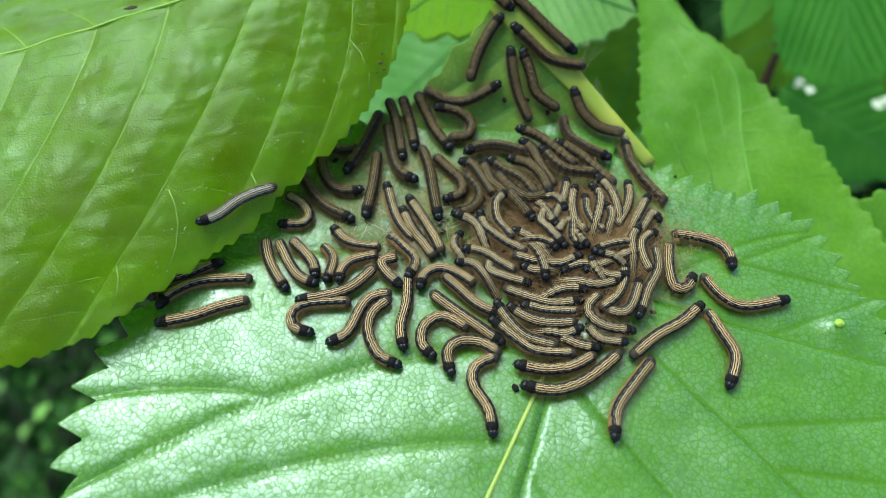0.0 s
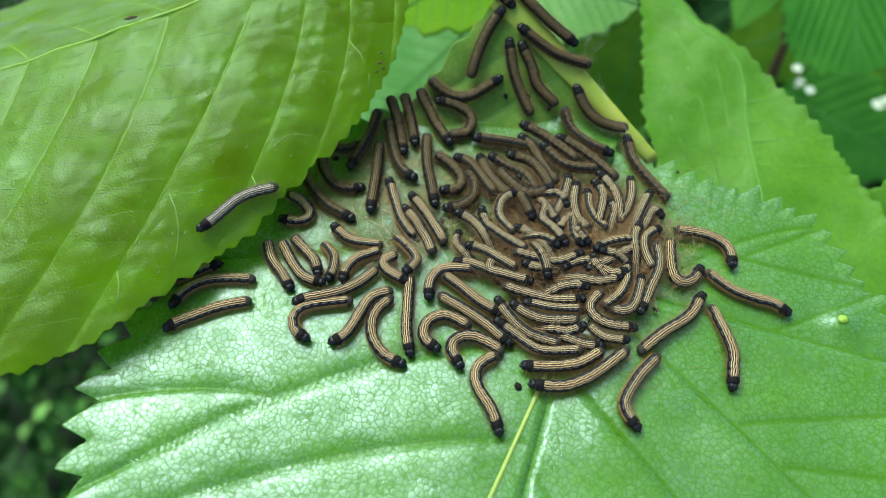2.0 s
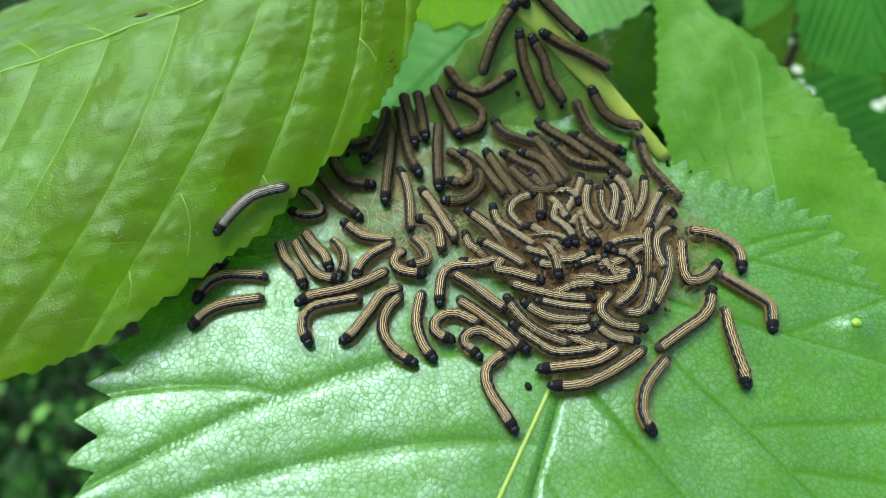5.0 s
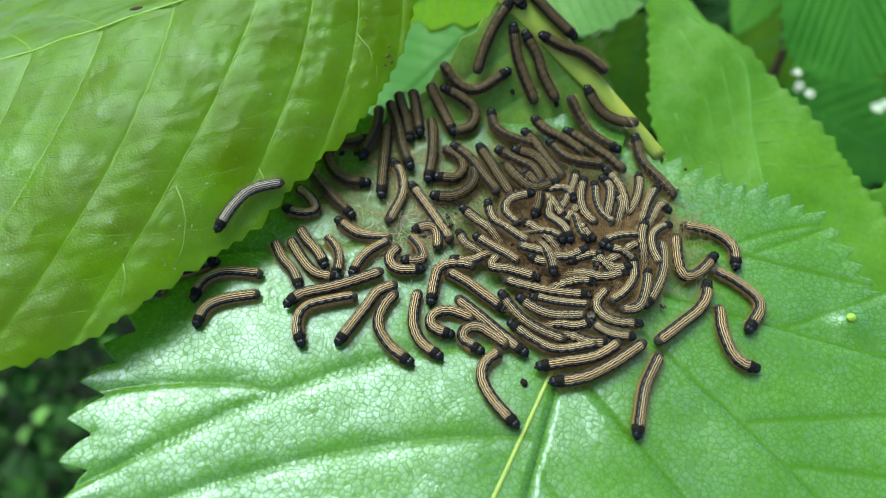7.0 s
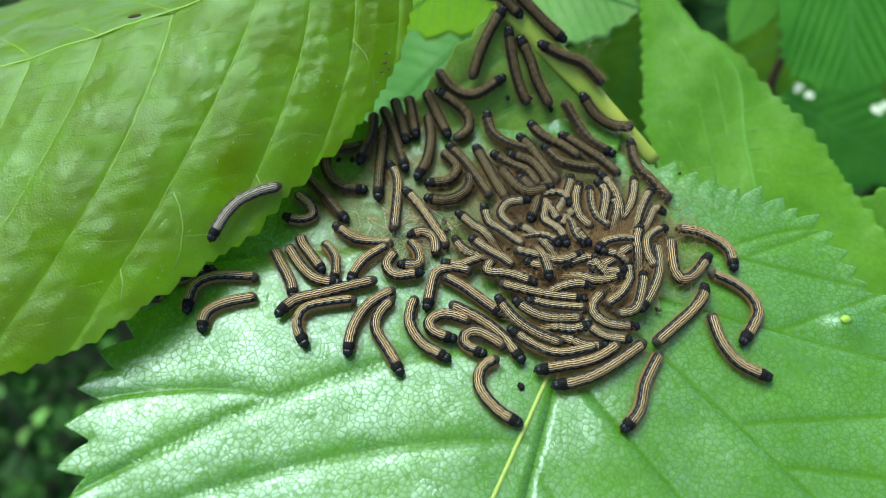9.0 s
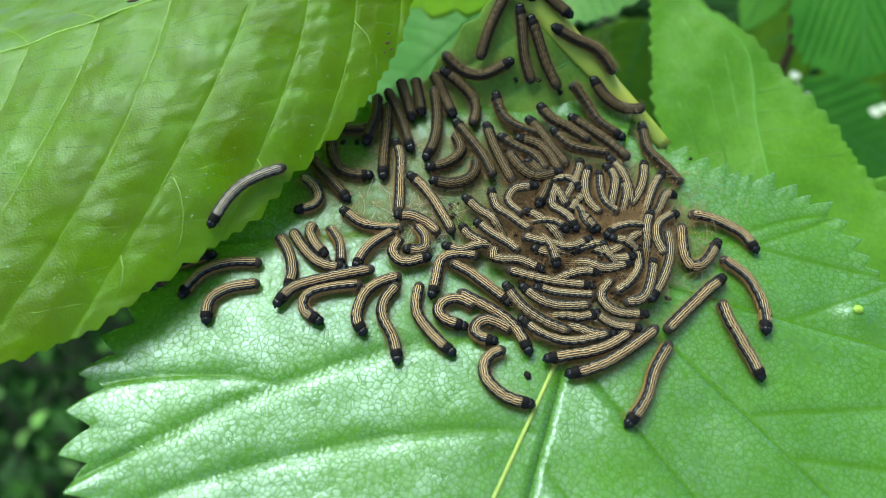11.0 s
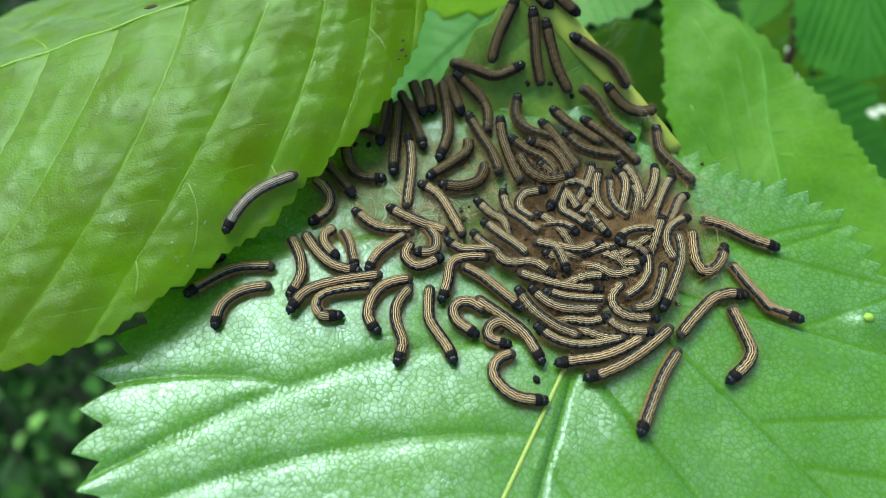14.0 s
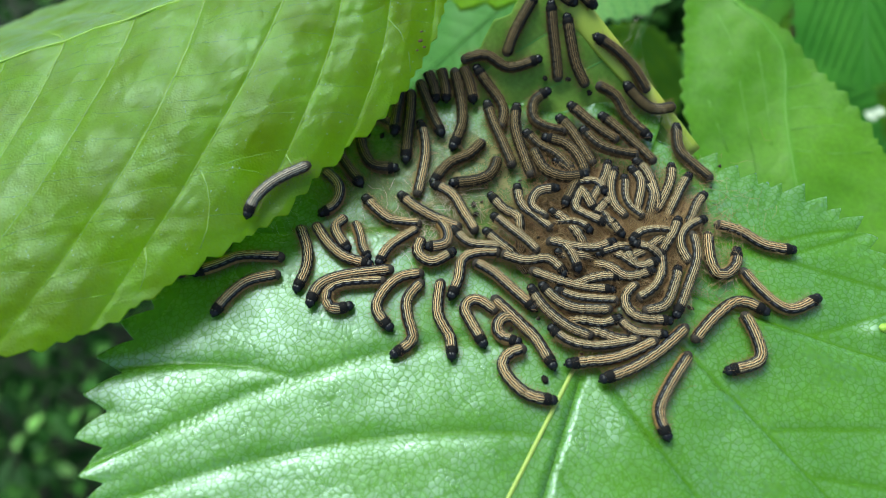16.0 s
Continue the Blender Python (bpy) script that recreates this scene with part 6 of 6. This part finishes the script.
    crawl(herd["C13"], perch_height, 0.4, (0, (38.9, -6.1), (37.4, -8.4), (35.4, -8.5), (35, -5.3), (35.8, -0.7)), (7.5, (41.3, -3.3), (38.1, -6.7), (35.6, -7.8), (34.9, -5.3), (35.4, -0.2)), (16, (39.8, -2.2), (39.1, -5.3), (36.6, -7.3), (35.3, -5.1), (35.5, -0)))
    crawl(herd["C14"], perch_height, 0.3, (0, (45.5, -4.6), (45, -1), (41.7, 0.8), (36.8, 1.5)), (7.5, (44, -5.9), (44.2, -1.7), (40.9, 1), (36.6, 1.7)), (12.5, (48.1, -3.2), (44.8, -0.8), (40.5, 1.5), (37.2, 2.1)), (16, (48.9, -1.8), (44.3, -1.3), (40.8, 0.9), (37, 1.9)))
    crawl(herd["C15"], perch_height, 0.2, (0, (53.2, -9.9), (46, -11.5), (42.5, -9.8), (40.3, -6.2)), (3.5, (50.3, -14.7), (48.4, -11.2), (44.4, -9), (40.6, -6.2)), (7.5, (43.2, -17.3), (46.5, -12.5), (44.1, -8.8), (40.2, -6.3)), (9, (43.1, -18.4), (46.9, -12.9), (45.1, -8.9), (40.6, -6.2)), (12.5, (47.7, -17.4), (45.3, -13.5), (43.5, -9.5), (41, -5.7)), (16, (51.3, -9.6), (46.4, -12.1), (42.8, -9.7), (40.1, -5.9)))
    crawl(herd["C16"], perch_height, 0.4, (0, (39.4, -11.2), (35.4, -14.7), (31.3, -16.9), (27.3, -20.3)), (7.5, (39.1, -8.4), (37.6, -12.5), (33.5, -16), (29.9, -18.7)), (12.5, (41.6, -9.9), (38.1, -11), (33.9, -14.8), (30.8, -18.1)), (16, (43.1, -12.8), (39.2, -11.2), (34.8, -14.2), (31.5, -18.1)))
    crawl(herd["C17"], perch_height, 0.2, (0, (41.1, -24.5), (42.8, -19.9), (41.3, -16.3), (40, -12.3)), (3.5, (41, -25.4), (41.4, -20.8), (40.9, -17), (40.2, -12)), (7.5, (44.8, -22.4), (41.2, -21.2), (39.8, -17.7), (39.9, -13)), (9, (46.3, -23.6), (42.2, -21.5), (40, -18.1), (39.2, -13.8)), (12.5, (39.8, -25.3), (41.6, -21.1), (40.3, -16.8), (39.3, -13.3)), (16, (35.9, -22.2), (40.6, -20.5), (40.5, -17), (39.1, -13.5)))
    crawl(herd["C18"], perch_height, 0.2, (0, (23.7, -32.4), (24.4, -28), (27.2, -24.2), (30.3, -20.6)), (1.5, (26.1, -31), (24.7, -27.8), (27.4, -23.7), (30.7, -20.5)), (3.5, (28.2, -31), (25.8, -27.5), (27.4, -23.6), (30.8, -20.2)), (7.5, (25.2, -32.5), (26.5, -28.7), (27.6, -25), (29.9, -20.6)), (9, (24.3, -31.1), (26.7, -28.4), (27.9, -24.6), (30.6, -20)), (12.5, (23.3, -32.6), (26.5, -27.8), (28, -24.2), (30.8, -20.1)), (16, (27, -32.2), (25.8, -28.6), (27.6, -24.6), (30.6, -20.1)))
    crawl(herd["D1"], perch_height, 1.2, (0, (5.5, 4.6), (6.1, 1.9), (9, -1.2), (12.6, -3.4)), (7.5, (5.4, 5.3), (6.2, 1.9), (8.8, -0.5), (11.6, -2.8)), (16, (5.7, 6.3), (6.2, 3), (8.4, 0.7), (11.1, -1.7)))
    crawl(herd["D2"], perch_height, 1.0, (0, (1.5, 4.3), (4.6, 2.7), (6.1, -1.1), (7.3, -4.3)), (7.5, (1.1, 4.4), (3.6, 2.1), (5.9, -0.3), (8.3, -2.8)), (16, (1.4, 4.8), (3.8, 2.1), (6, 0.9), (6.3, -1.2), (6.8, -4.6)), sink=2.6)
    crawl(herd["D3"], perch_height, 1.5, (0, (10.4, 8), (8.1, 6.3), (8.2, 2.6), (10.5, -1)), (7.5, (12.9, 6.2), (9.2, 5.4), (8, 3.1), (9.9, 0.3)), (16, (12.1, 5.7), (8.9, 5), (7.9, 2.4), (10.3, 0.1)))
    crawl(herd["D4"], perch_height, 1.6, (0, (18.8, -2.6), (16.6, 0.2), (15, 2.5), (16, 4.2), (17.7, 7.1)), (7.5, (18.2, -2.9), (17.2, -0.2), (15, 2.1), (15.5, 4.3), (16.3, 7.6)), (16, (19.7, -0.7), (17, 0.5), (14.7, 2.2), (15.4, 4.7), (16.3, 8)), sink=2.6)
    crawl(herd["D5"], perch_height, 1.2, (0, (10.7, 0.9), (13.5, -0.8), (15.5, -3.4), (17.6, -6.1)), (7.5, (10.5, 1.5), (13.3, -0.5), (15.5, -3.2), (17.6, -5.8)), (16, (10.9, 1.9), (13.6, -0.4), (15.4, -3), (17.3, -5.8)), sink=2.6)
    crawl(herd["D6"], perch_height, 1.5, (0, (2.9, -2.5), (6.1, -3.5), (8.4, -5.2), (10.7, -6.8)), (7.5, (3.3, -1.3), (5.7, -3.3), (8.3, -5), (9.8, -6.3)), (16, (2, 0.9), (4.9, -1.9), (7.5, -4.1), (9, -5.7)))
    crawl(herd["D7"], perch_height, 1.0, (0, (12.9, -8.6), (9.3, -7.4), (6.7, -6.1), (7.2, -4.6)), (7.5, (13.1, -8.8), (8.7, -7.2), (5.7, -6.6), (7, -4.7)), (16, (13.2, -9), (10.6, -6.5), (7.2, -6.9), (3.6, -5.8)))
    crawl(herd["D8"], perch_height, 0.6, (0, (2.4, 1.2), (1.4, -1.1), (2.8, -3.7), (4.4, -6.7)), (7.5, (0.7, 0.2), (2.2, -2.3), (4.2, -3.6), (7.1, -5.5)), (16, (0.9, -1.5), (3.3, -3.7), (5.2, -5.3), (7.8, -7.5)), sink=2.6)
    crawl(herd["D9"], perch_height, 0.6, (0, (1.7, -4.3), (4.5, -5), (6.3, -7.3), (8.4, -10)), (7.5, (-0.6, -4.8), (2.2, -5.4), (5.3, -4.3), (8.5, -3.2)), (16, (-4.2, -1.3), (-1.5, -4), (3.1, -4.4), (6.5, -4.7)), sink=2.6)
    crawl(herd["D10"], perch_height, 1.6, (0, (21, -4), (17.6, -5.7), (14.1, -5.3), (10.5, -4.1)), (7.5, (20.6, -4.1), (16.9, -5.7), (13.5, -4.7), (9.9, -3.5)), (16, (20.5, -3.4), (17.7, -4.8), (14.7, -4.8), (10.3, -3.9)))
    crawl(herd["D11"], perch_height, 1.9, (0, (23, -3.6), (24.8, -2.7), (28.2, -1.9), (31.5, -1.1)), (7.5, (22.8, -3.7), (24.5, -2.4), (27.7, -1.9), (31.1, -1.4)), (16, (23, -3.4), (24.7, -1.8), (27.8, -1.3), (31.2, -0.8)), sink=2.6)
    crawl(herd["D12"], perch_height, 1.4, (0, (21.3, -6.6), (24.6, -5.4), (26.9, -4.2), (29.5, -3.1), (32.6, -1.8)), (7.5, (21.6, -7), (24.7, -5.5), (27.7, -3.3), (30.4, -1.3)), (16, (21.7, -6.4), (24.9, -4.7), (27.4, -2.6), (30, -0.4)), sink=2.6)
    crawl(herd["D13"], perch_height, 2.0, (0, (15.3, -8.2), (15, -5.9), (14.1, -3.7), (12.8, -0.6)), (7.5, (15.1, -8.5), (14.9, -6.8), (14.3, -4.9), (13.3, -1.7)), (16, (14.9, -8.6), (14.3, -7.2), (13.4, -5.5), (11.8, -2.5)), sink=2.6)
    crawl(herd["D14"], perch_height, 1.4, (0, (26.9, -8.2), (23.3, -9.2), (19.9, -8.4), (16.6, -7.6)), (7.5, (26.5, -7.8), (22.7, -8.9), (20, -8.1), (16.7, -7.1)), (16, (26.3, -7.8), (22.2, -9.2), (19.5, -7.6), (16.6, -5.9)), sink=2.6)
    crawl(herd["D15"], perch_height, 1.2, (0, (21.5, -9.7), (18.3, -9.5), (15.6, -10.6), (12.5, -11.9)), (7.5, (21.6, -9.6), (19.3, -9.2), (16.5, -9.9), (13.2, -10.7)), (16, (21.2, -9.1), (18.9, -9.1), (16.1, -9.9), (12.8, -10.8)), sink=2.6)
    crawl(herd["D16"], perch_height, 1.2, (0, (33.7, 1.1), (31.1, -1.1), (31, -4), (31.8, -6.4)), (7.5, (34.5, 1.3), (31.4, -0.9), (30.9, -3.7), (31.8, -6.3)), (16, (35.1, 2.2), (31.5, -0.5), (30.6, -3.3), (31.8, -6.2)))
    crawl(herd["D17"], perch_height, 1.2, (0, (34.7, 3.4), (33.5, 4.7), (31.9, 2.3), (30, -0.5)), (7.5, (34.7, 3.9), (33.2, 5), (31.6, 2.2), (29.9, -0.8)), (16, (35.7, 7), (34, 4.9), (32.7, 2), (31.3, -1.1)), sink=2.6)
    crawl(herd["D18"], perch_height, 1.6, (0, (30.9, 1.6), (29.3, -1.1), (29.2, -3.8), (29.1, -7.2)), (7.5, (30.3, 1.2), (29.2, -1.9), (29.3, -4), (29.5, -7.4)), (16, (30.7, 1.5), (29.4, -1.6), (28.3, -3.4), (26.5, -6.3)), sink=2.6)
    crawl(herd["D19"], perch_height, 1.2, (0, (14.1, 2.9), (12.4, 5.3), (10.5, 7.8), (8.4, 10.5)), (7.5, (12.8, 2.3), (13.6, 4), (14, 5.9), (14.7, 9.2)), (16, (13.2, 3), (14.1, 4.7), (14.9, 6.5), (16.3, 9.6)), sink=2.6)
    crawl(herd["D20"], perch_height, 1.4, (0, (17.3, -0.6), (18.6, 1.6), (19.6, 2.4), (22.3, 4.5)), (7.5, (17.2, 0.1), (18.5, 2.3), (19.1, 3.1), (21.1, 5.8)), (16, (17.6, 0.5), (18.9, 2.8), (19.6, 3.6), (21.8, 6.2)), sink=2.6)
    crawl(herd["D21"], perch_height, 0.8, (0, (20.4, -15.7), (17.9, -16.8), (15.4, -16.3), (12.1, -15.6)), (7.5, (20.8, -15.7), (18.1, -16.4), (15.5, -16), (12.1, -15.5)), (16, (21.1, -15.3), (18.4, -16.3), (15.4, -15.9), (12, -15.5)), sink=2.6)
    crawl(herd["D22"], perch_height, 0.7, (0, (22.7, -18.9), (19.9, -18.3), (17.5, -17.2), (14.4, -15.8)), (7.5, (23.1, -18.9), (20, -18.8), (17.5, -17.7), (14.4, -16.3)), (16, (23, -18.5), (20.4, -18.4), (17.4, -17.3), (14.2, -16.1)), sink=2.6)
    crawl(herd["D23"], perch_height, 1.5, (0, (27.9, -7.2), (25.3, -7.7), (22.6, -6.4), (19.5, -4.9)), (7.5, (26.9, -6.9), (24.5, -7.5), (22.3, -6.1), (19.4, -4.3)), (16, (26.9, -6.1), (23.9, -7.5), (21.5, -5.8), (18.7, -3.8)), sink=2.6)
    crawl(herd["D24"], perch_height, 1.6, (0, (21.3, -2.6), (19.8, -1.3), (20.1, 1.5), (20.5, 4.9)), (7.5, (21, -2.6), (19.6, -1.2), (19.1, 1.3), (18.4, 4.6)), (16, (21.5, -2.1), (19.8, -0.8), (19.2, 0.7), (17.9, 3.9)), sink=2.6)
    crawl(herd["E1"], perch_height, 1.2, (0, (20.1, 11), (19, 6.9), (17, 2.7)), (7.5, (20.2, 11.1), (18.6, 6.6), (16.4, 2.6)), (16, (20.4, 11.7), (19.1, 7.5), (16.6, 2.7)))
    crawl(herd["E2"], perch_height, 1.3, (0, (21.3, 9.5), (20.5, 5.9), (20.8, 2.5), (22.4, 0.4)), (7.5, (21.4, 9.6), (20.4, 5.7), (20.9, 2.7), (22.5, 0.6)), (16, (21.4, 10.4), (20.4, 6.2), (20.9, 3.2), (22.6, 1)))
    crawl(herd["E3"], perch_height, 1.3, (0, (22.8, 7.6), (22.7, 4.4), (23.5, 2.4), (25.1, 0.4)), (7.5, (23, 8.8), (22.7, 5.4), (23.4, 2.6), (25.2, 0.6)), (16, (22.8, 8.9), (22.5, 4.8), (23.4, 2.8), (25.2, 1.2)))
    crawl(herd["E4"], perch_height, 1.5, (0, (24, 10), (25.3, 7.5), (24.7, 4.6), (23.9, 1.9), (22.9, -1.4)), (7.5, (24.2, 10.1), (25.4, 7.4), (24.5, 3.1), (23.8, -0.2)), (16, (23.8, 10.7), (25.3, 7.9), (24.5, 3.6), (23.9, 0.3)), sink=2.6)
    crawl(herd["E5"], perch_height, 1.2, (0, (25.2, 12.2), (27.3, 9), (27.9, 6.2), (28, 4.3), (28.2, 0.9)), (7.5, (25, 12.1), (26.9, 9.1), (27.5, 6.6), (27.6, 4.1), (27.7, 0.7)), (16, (24.7, 12.7), (26.7, 10), (27.4, 7), (27.6, 4.9), (27.9, 1.5)), sink=2.6)
    crawl(herd["E6"], perch_height, 1.2, (0, (25.8, 6.3), (26.8, 4.3), (26, 1.6), (25, -1.7)), (7.5, (25.9, 6.9), (26.9, 4.9), (26.2, 2.3), (25.3, -1)), (16, (25.9, 8.4), (27, 5.9), (26.5, 3.5), (25.8, 0.2)), sink=2.6)
    crawl(herd["E7"], perch_height, 0.8, (0, (30.6, 11.6), (30.3, 8.1), (29.2, 5), (27.2, 1.9)), (7.5, (30.9, 11.7), (30.3, 8.2), (29.2, 5.2), (27.4, 2.7)), (16, (31, 12.7), (30.4, 9.3), (29.1, 6.1), (27.3, 2.7)))
    crawl(herd["E8"], perch_height, 0.8, (0, (33.7, 8.7), (32.2, 5.8), (30.5, 2.7), (28.9, -0.3)), (7.5, (33.8, 9.4), (31.6, 5.7), (30.3, 2.4), (29.1, -0.8)), (16, (33.8, 11), (31.9, 7.5), (30, 3.5), (28.5, 0.4)), sink=2.6)
    crawl(herd["E9"], perch_height, 0.2, (0, (31.3, 21.2), (31.8, 16.6), (33.7, 12.4), (36.6, 8)), (7.5, (31.4, 20.2), (31.9, 15), (33.9, 11.9), (36.5, 7.7)), (16, (32.6, 21.1), (32.6, 16.2), (34.6, 13.5), (37.4, 10.5)))
    crawl(herd["E10"], perch_height, 0.3, (0, (22.3, 29.1), (23.9, 25.9), (26.9, 23.2), (31.2, 22.3)), (7.5, (23.1, 28), (25.4, 24.9), (28.4, 23), (32, 22.6)), (16, (23.9, 27.1), (26.1, 25.1), (28.6, 23.6), (32.2, 24.1)))
    crawl(herd["E11"], perch_height, 0.5, (0, (11.3, 37.7), (14.6, 35.3), (18.1, 33), (24.1, 32.1)), (7.5, (15, 35.1), (18.6, 33.5), (22.6, 32.4), (26.4, 29.9)), (12.5, (16.8, 34.2), (20.5, 32.5), (24.5, 30.7), (27.1, 27.6)), (16, (18, 33.2), (21.7, 31.4), (24.8, 29.2), (27.5, 26.1)))
    crawl(herd["E12"], perch_height, 0.5, (0, (22.4, 34), (18, 36.9), (14.5, 39.5), (11.4, 41.6)), (3.5, (22, 34.7), (18, 37.3), (14.5, 39.9), (12, 41.8)), (7.5, (20.5, 34.9), (17, 37.4), (14, 39.8), (11.5, 41.7)), (12.5, (18.7, 36.4), (15.9, 38.1), (13.4, 39.9), (10.9, 41.7)), (16, (17.5, 37), (15.2, 38.6), (12.7, 40.6), (10.2, 42.3)))
    crawl(herd["E13"], perch_height, 0.5, (0, (9.3, 38.9), (7.1, 36.5), (5.2, 33.3), (4, 29.9)), (7.5, (9.6, 39.8), (6.8, 36.4), (4.9, 32.9), (3.8, 29.8)), (12.5, (8, 39), (6.3, 36.1), (4.8, 33.1), (3.9, 30.1)), (16, (7.5, 38.1), (5.2, 34.5), (4, 32.2), (3.3, 30.1)))
    crawl(herd["E14"], perch_height, 0.2, (0, (11, 34.7), (11.6, 31.1), (12.8, 27.6), (14.6, 24.3)), (7.5, (10, 36.8), (10.6, 33.2), (12, 29.7), (14, 25.9)), (12.5, (10.6, 37.5), (11.1, 34.1), (11.4, 30.7), (12.5, 27.2)), (16, (10.2, 37.5), (10.8, 34.1), (11.6, 30.8), (12.3, 27.1)))
    crawl(herd["E15"], perch_height, 0.2, (0, (13.1, 34.4), (14.7, 31.2), (15.8, 28.4), (19.7, 26.1)), (7.5, (12, 35.7), (14.3, 32.4), (15.4, 29.7), (17.8, 26.2)), (12.5, (12.6, 36), (13.9, 32.6), (15.2, 29.6), (17.4, 26.2)), (16, (13, 35.9), (14, 32.7), (15.2, 29.4), (17.2, 26.5)))
    crawl(herd["E16"], perch_height, 0.3, (0, (9.2, 29.7), (3.8, 27.2), (-0.2, 27.1), (-3.9, 28.6)), (7.5, (9.5, 30.4), (4.1, 27.6), (0.3, 28.5), (-2.2, 31.2)), (12.5, (9.3, 29.9), (4.7, 28.1), (0.7, 28.8), (-2.7, 30.5)), (16, (9.1, 30), (3.8, 28.5), (-0.2, 30.1), (-4.2, 29.2)))
    crawl(herd["E17"], perch_height, 0.5, (0, (11, 39.9), (9.3, 41), (7.3, 42.1), (4.3, 43.7)), (7.5, (11.8, 38.8), (10.4, 40), (8.6, 41.3), (5.8, 43.3)), (16, (14.2, 37.3), (12.5, 38), (10.7, 39.2), (7.9, 41.1)), sink=2.6)
    crawl(herd["F1"], perch_height, 0.0, (0, (-15.3, 18.6), (-18, 17.9), (-20.5, 18.6)), (7.5, (-15.3, 19.3), (-17.7, 18.2), (-20.2, 18.3)), (16, (-14.6, 17.7), (-16.8, 19.2), (-19.3, 20.1)))
    crawl(herd["D25"], perch_height, 2.0, (0, (22.2, -2.5), (21.4, -1.5), (20.6, -0.2), (18.8, 2.7)), (7.5, (21.7, -2.6), (20.8, -1.6), (20, -0.3), (18.2, 2.6)), (16, (21.7, -2.5), (20.9, -1.6), (20.1, -0.4), (18.2, 2.4)), sink=2.6)
    crawl(herd["D26"], perch_height, 2.1, (0, (23.8, -3.9), (25.3, -4.3), (26.4, -4.9), (29.4, -6.5)), (7.5, (23.6, -4), (25.1, -4.5), (26.1, -5), (29.1, -6.5)), (16, (23.3, -3.9), (24.8, -4.3), (26, -4.9), (29, -6.4)), sink=2.6)
    crawl(herd["D27"], perch_height, 1.9, (0, (22.5, -4.7), (22.8, -6.1), (23.5, -7.2), (25.3, -10.1)), (7.5, (22.3, -4.7), (22.5, -6.1), (23.3, -7.2), (25.3, -9.9)), (16, (22.2, -4.6), (22.4, -5.9), (23.2, -7), (25.2, -9.7)), sink=2.6)
    crawl(herd["D28"], perch_height, 1.5, (0, (17.7, 1.5), (16.8, 3), (15.6, 5.1), (13.9, 8.1)), (7.5, (17.6, 1.3), (16.8, 2.9), (15.7, 4.9), (14.1, 7.9)), (16, (18, 1.9), (17.1, 3.2), (16, 5.1), (14.3, 8)), sink=2.6)
    crawl(herd["D29"], perch_height, 1.3, (0, (11.9, -5.7), (13.6, -6.7), (15.8, -6.5), (19.2, -6.2)), (7.5, (11.7, -5.2), (13.4, -6.2), (15.6, -6), (19, -5.7)), (16, (11.8, -5.3), (13.5, -6.2), (15.6, -6), (19, -5.7)), sink=2.6)
    crawl(herd["D30"], perch_height, 1.5, (0, (17.3, -2.9), (16, -1.9), (13.9, -1.4), (10.6, -0.6)), (7.5, (17, -2.7), (15.8, -1.7), (13.8, -1.2), (10.5, -0.4)), (16, (16.9, -1.9), (15.6, -1), (13.7, -0.6), (10.4, 0.1)), sink=2.6)
    crawl(herd["D31"], perch_height, 1.3, (0, (18, -6.7), (19.8, -5.8), (22, -5.5), (25.4, -5)), (7.5, (17.7, -6.2), (19.5, -5.5), (21.8, -5), (25.1, -4.3)), (16, (17.7, -5.6), (19.4, -4.9), (21.6, -4.2), (24.8, -3.2)), sink=2.6)
    crawl(herd["D32"], perch_height, 1.4, (0, (19.2, 4.7), (18, 6.7), (16.2, 6.9), (12.8, 7.3)), (7.5, (19.4, 5.1), (18.2, 7), (16.3, 7.1), (12.9, 7.3)), (16, (19.6, 5.3), (18.3, 7), (16.5, 7.1), (13.1, 7.3)), sink=2.6)
    upper = [upper_leaf, leaf_hairs, herd["A1"][0]]
    lower = [lower_leaf, rear_leaf, *NEAR_LEAVES]
    for ob in scene.objects:
        if ob.parent is None and ob not in upper and ob.get("category") in ("caterpillar", "web", "silk", "pellet", "crumbs", "gall"):
            lower.append(ob)
        elif ob.parent is None and ob.get("category") == "speck":
            upper.append(ob)
    swayed(lower, LOWER_PIVOT, LOWER_SWAY)
    swayed(upper, UPPER_PIVOT, UPPER_SWAY)
    swayed([side_leaf, *SIDE_LEAVES], SIDE_PIVOT, SIDE_SWAY)
    swayed([twig, *TWIG_LEAVES], (0, 0, 0), TWIG_SWAY)


motions()
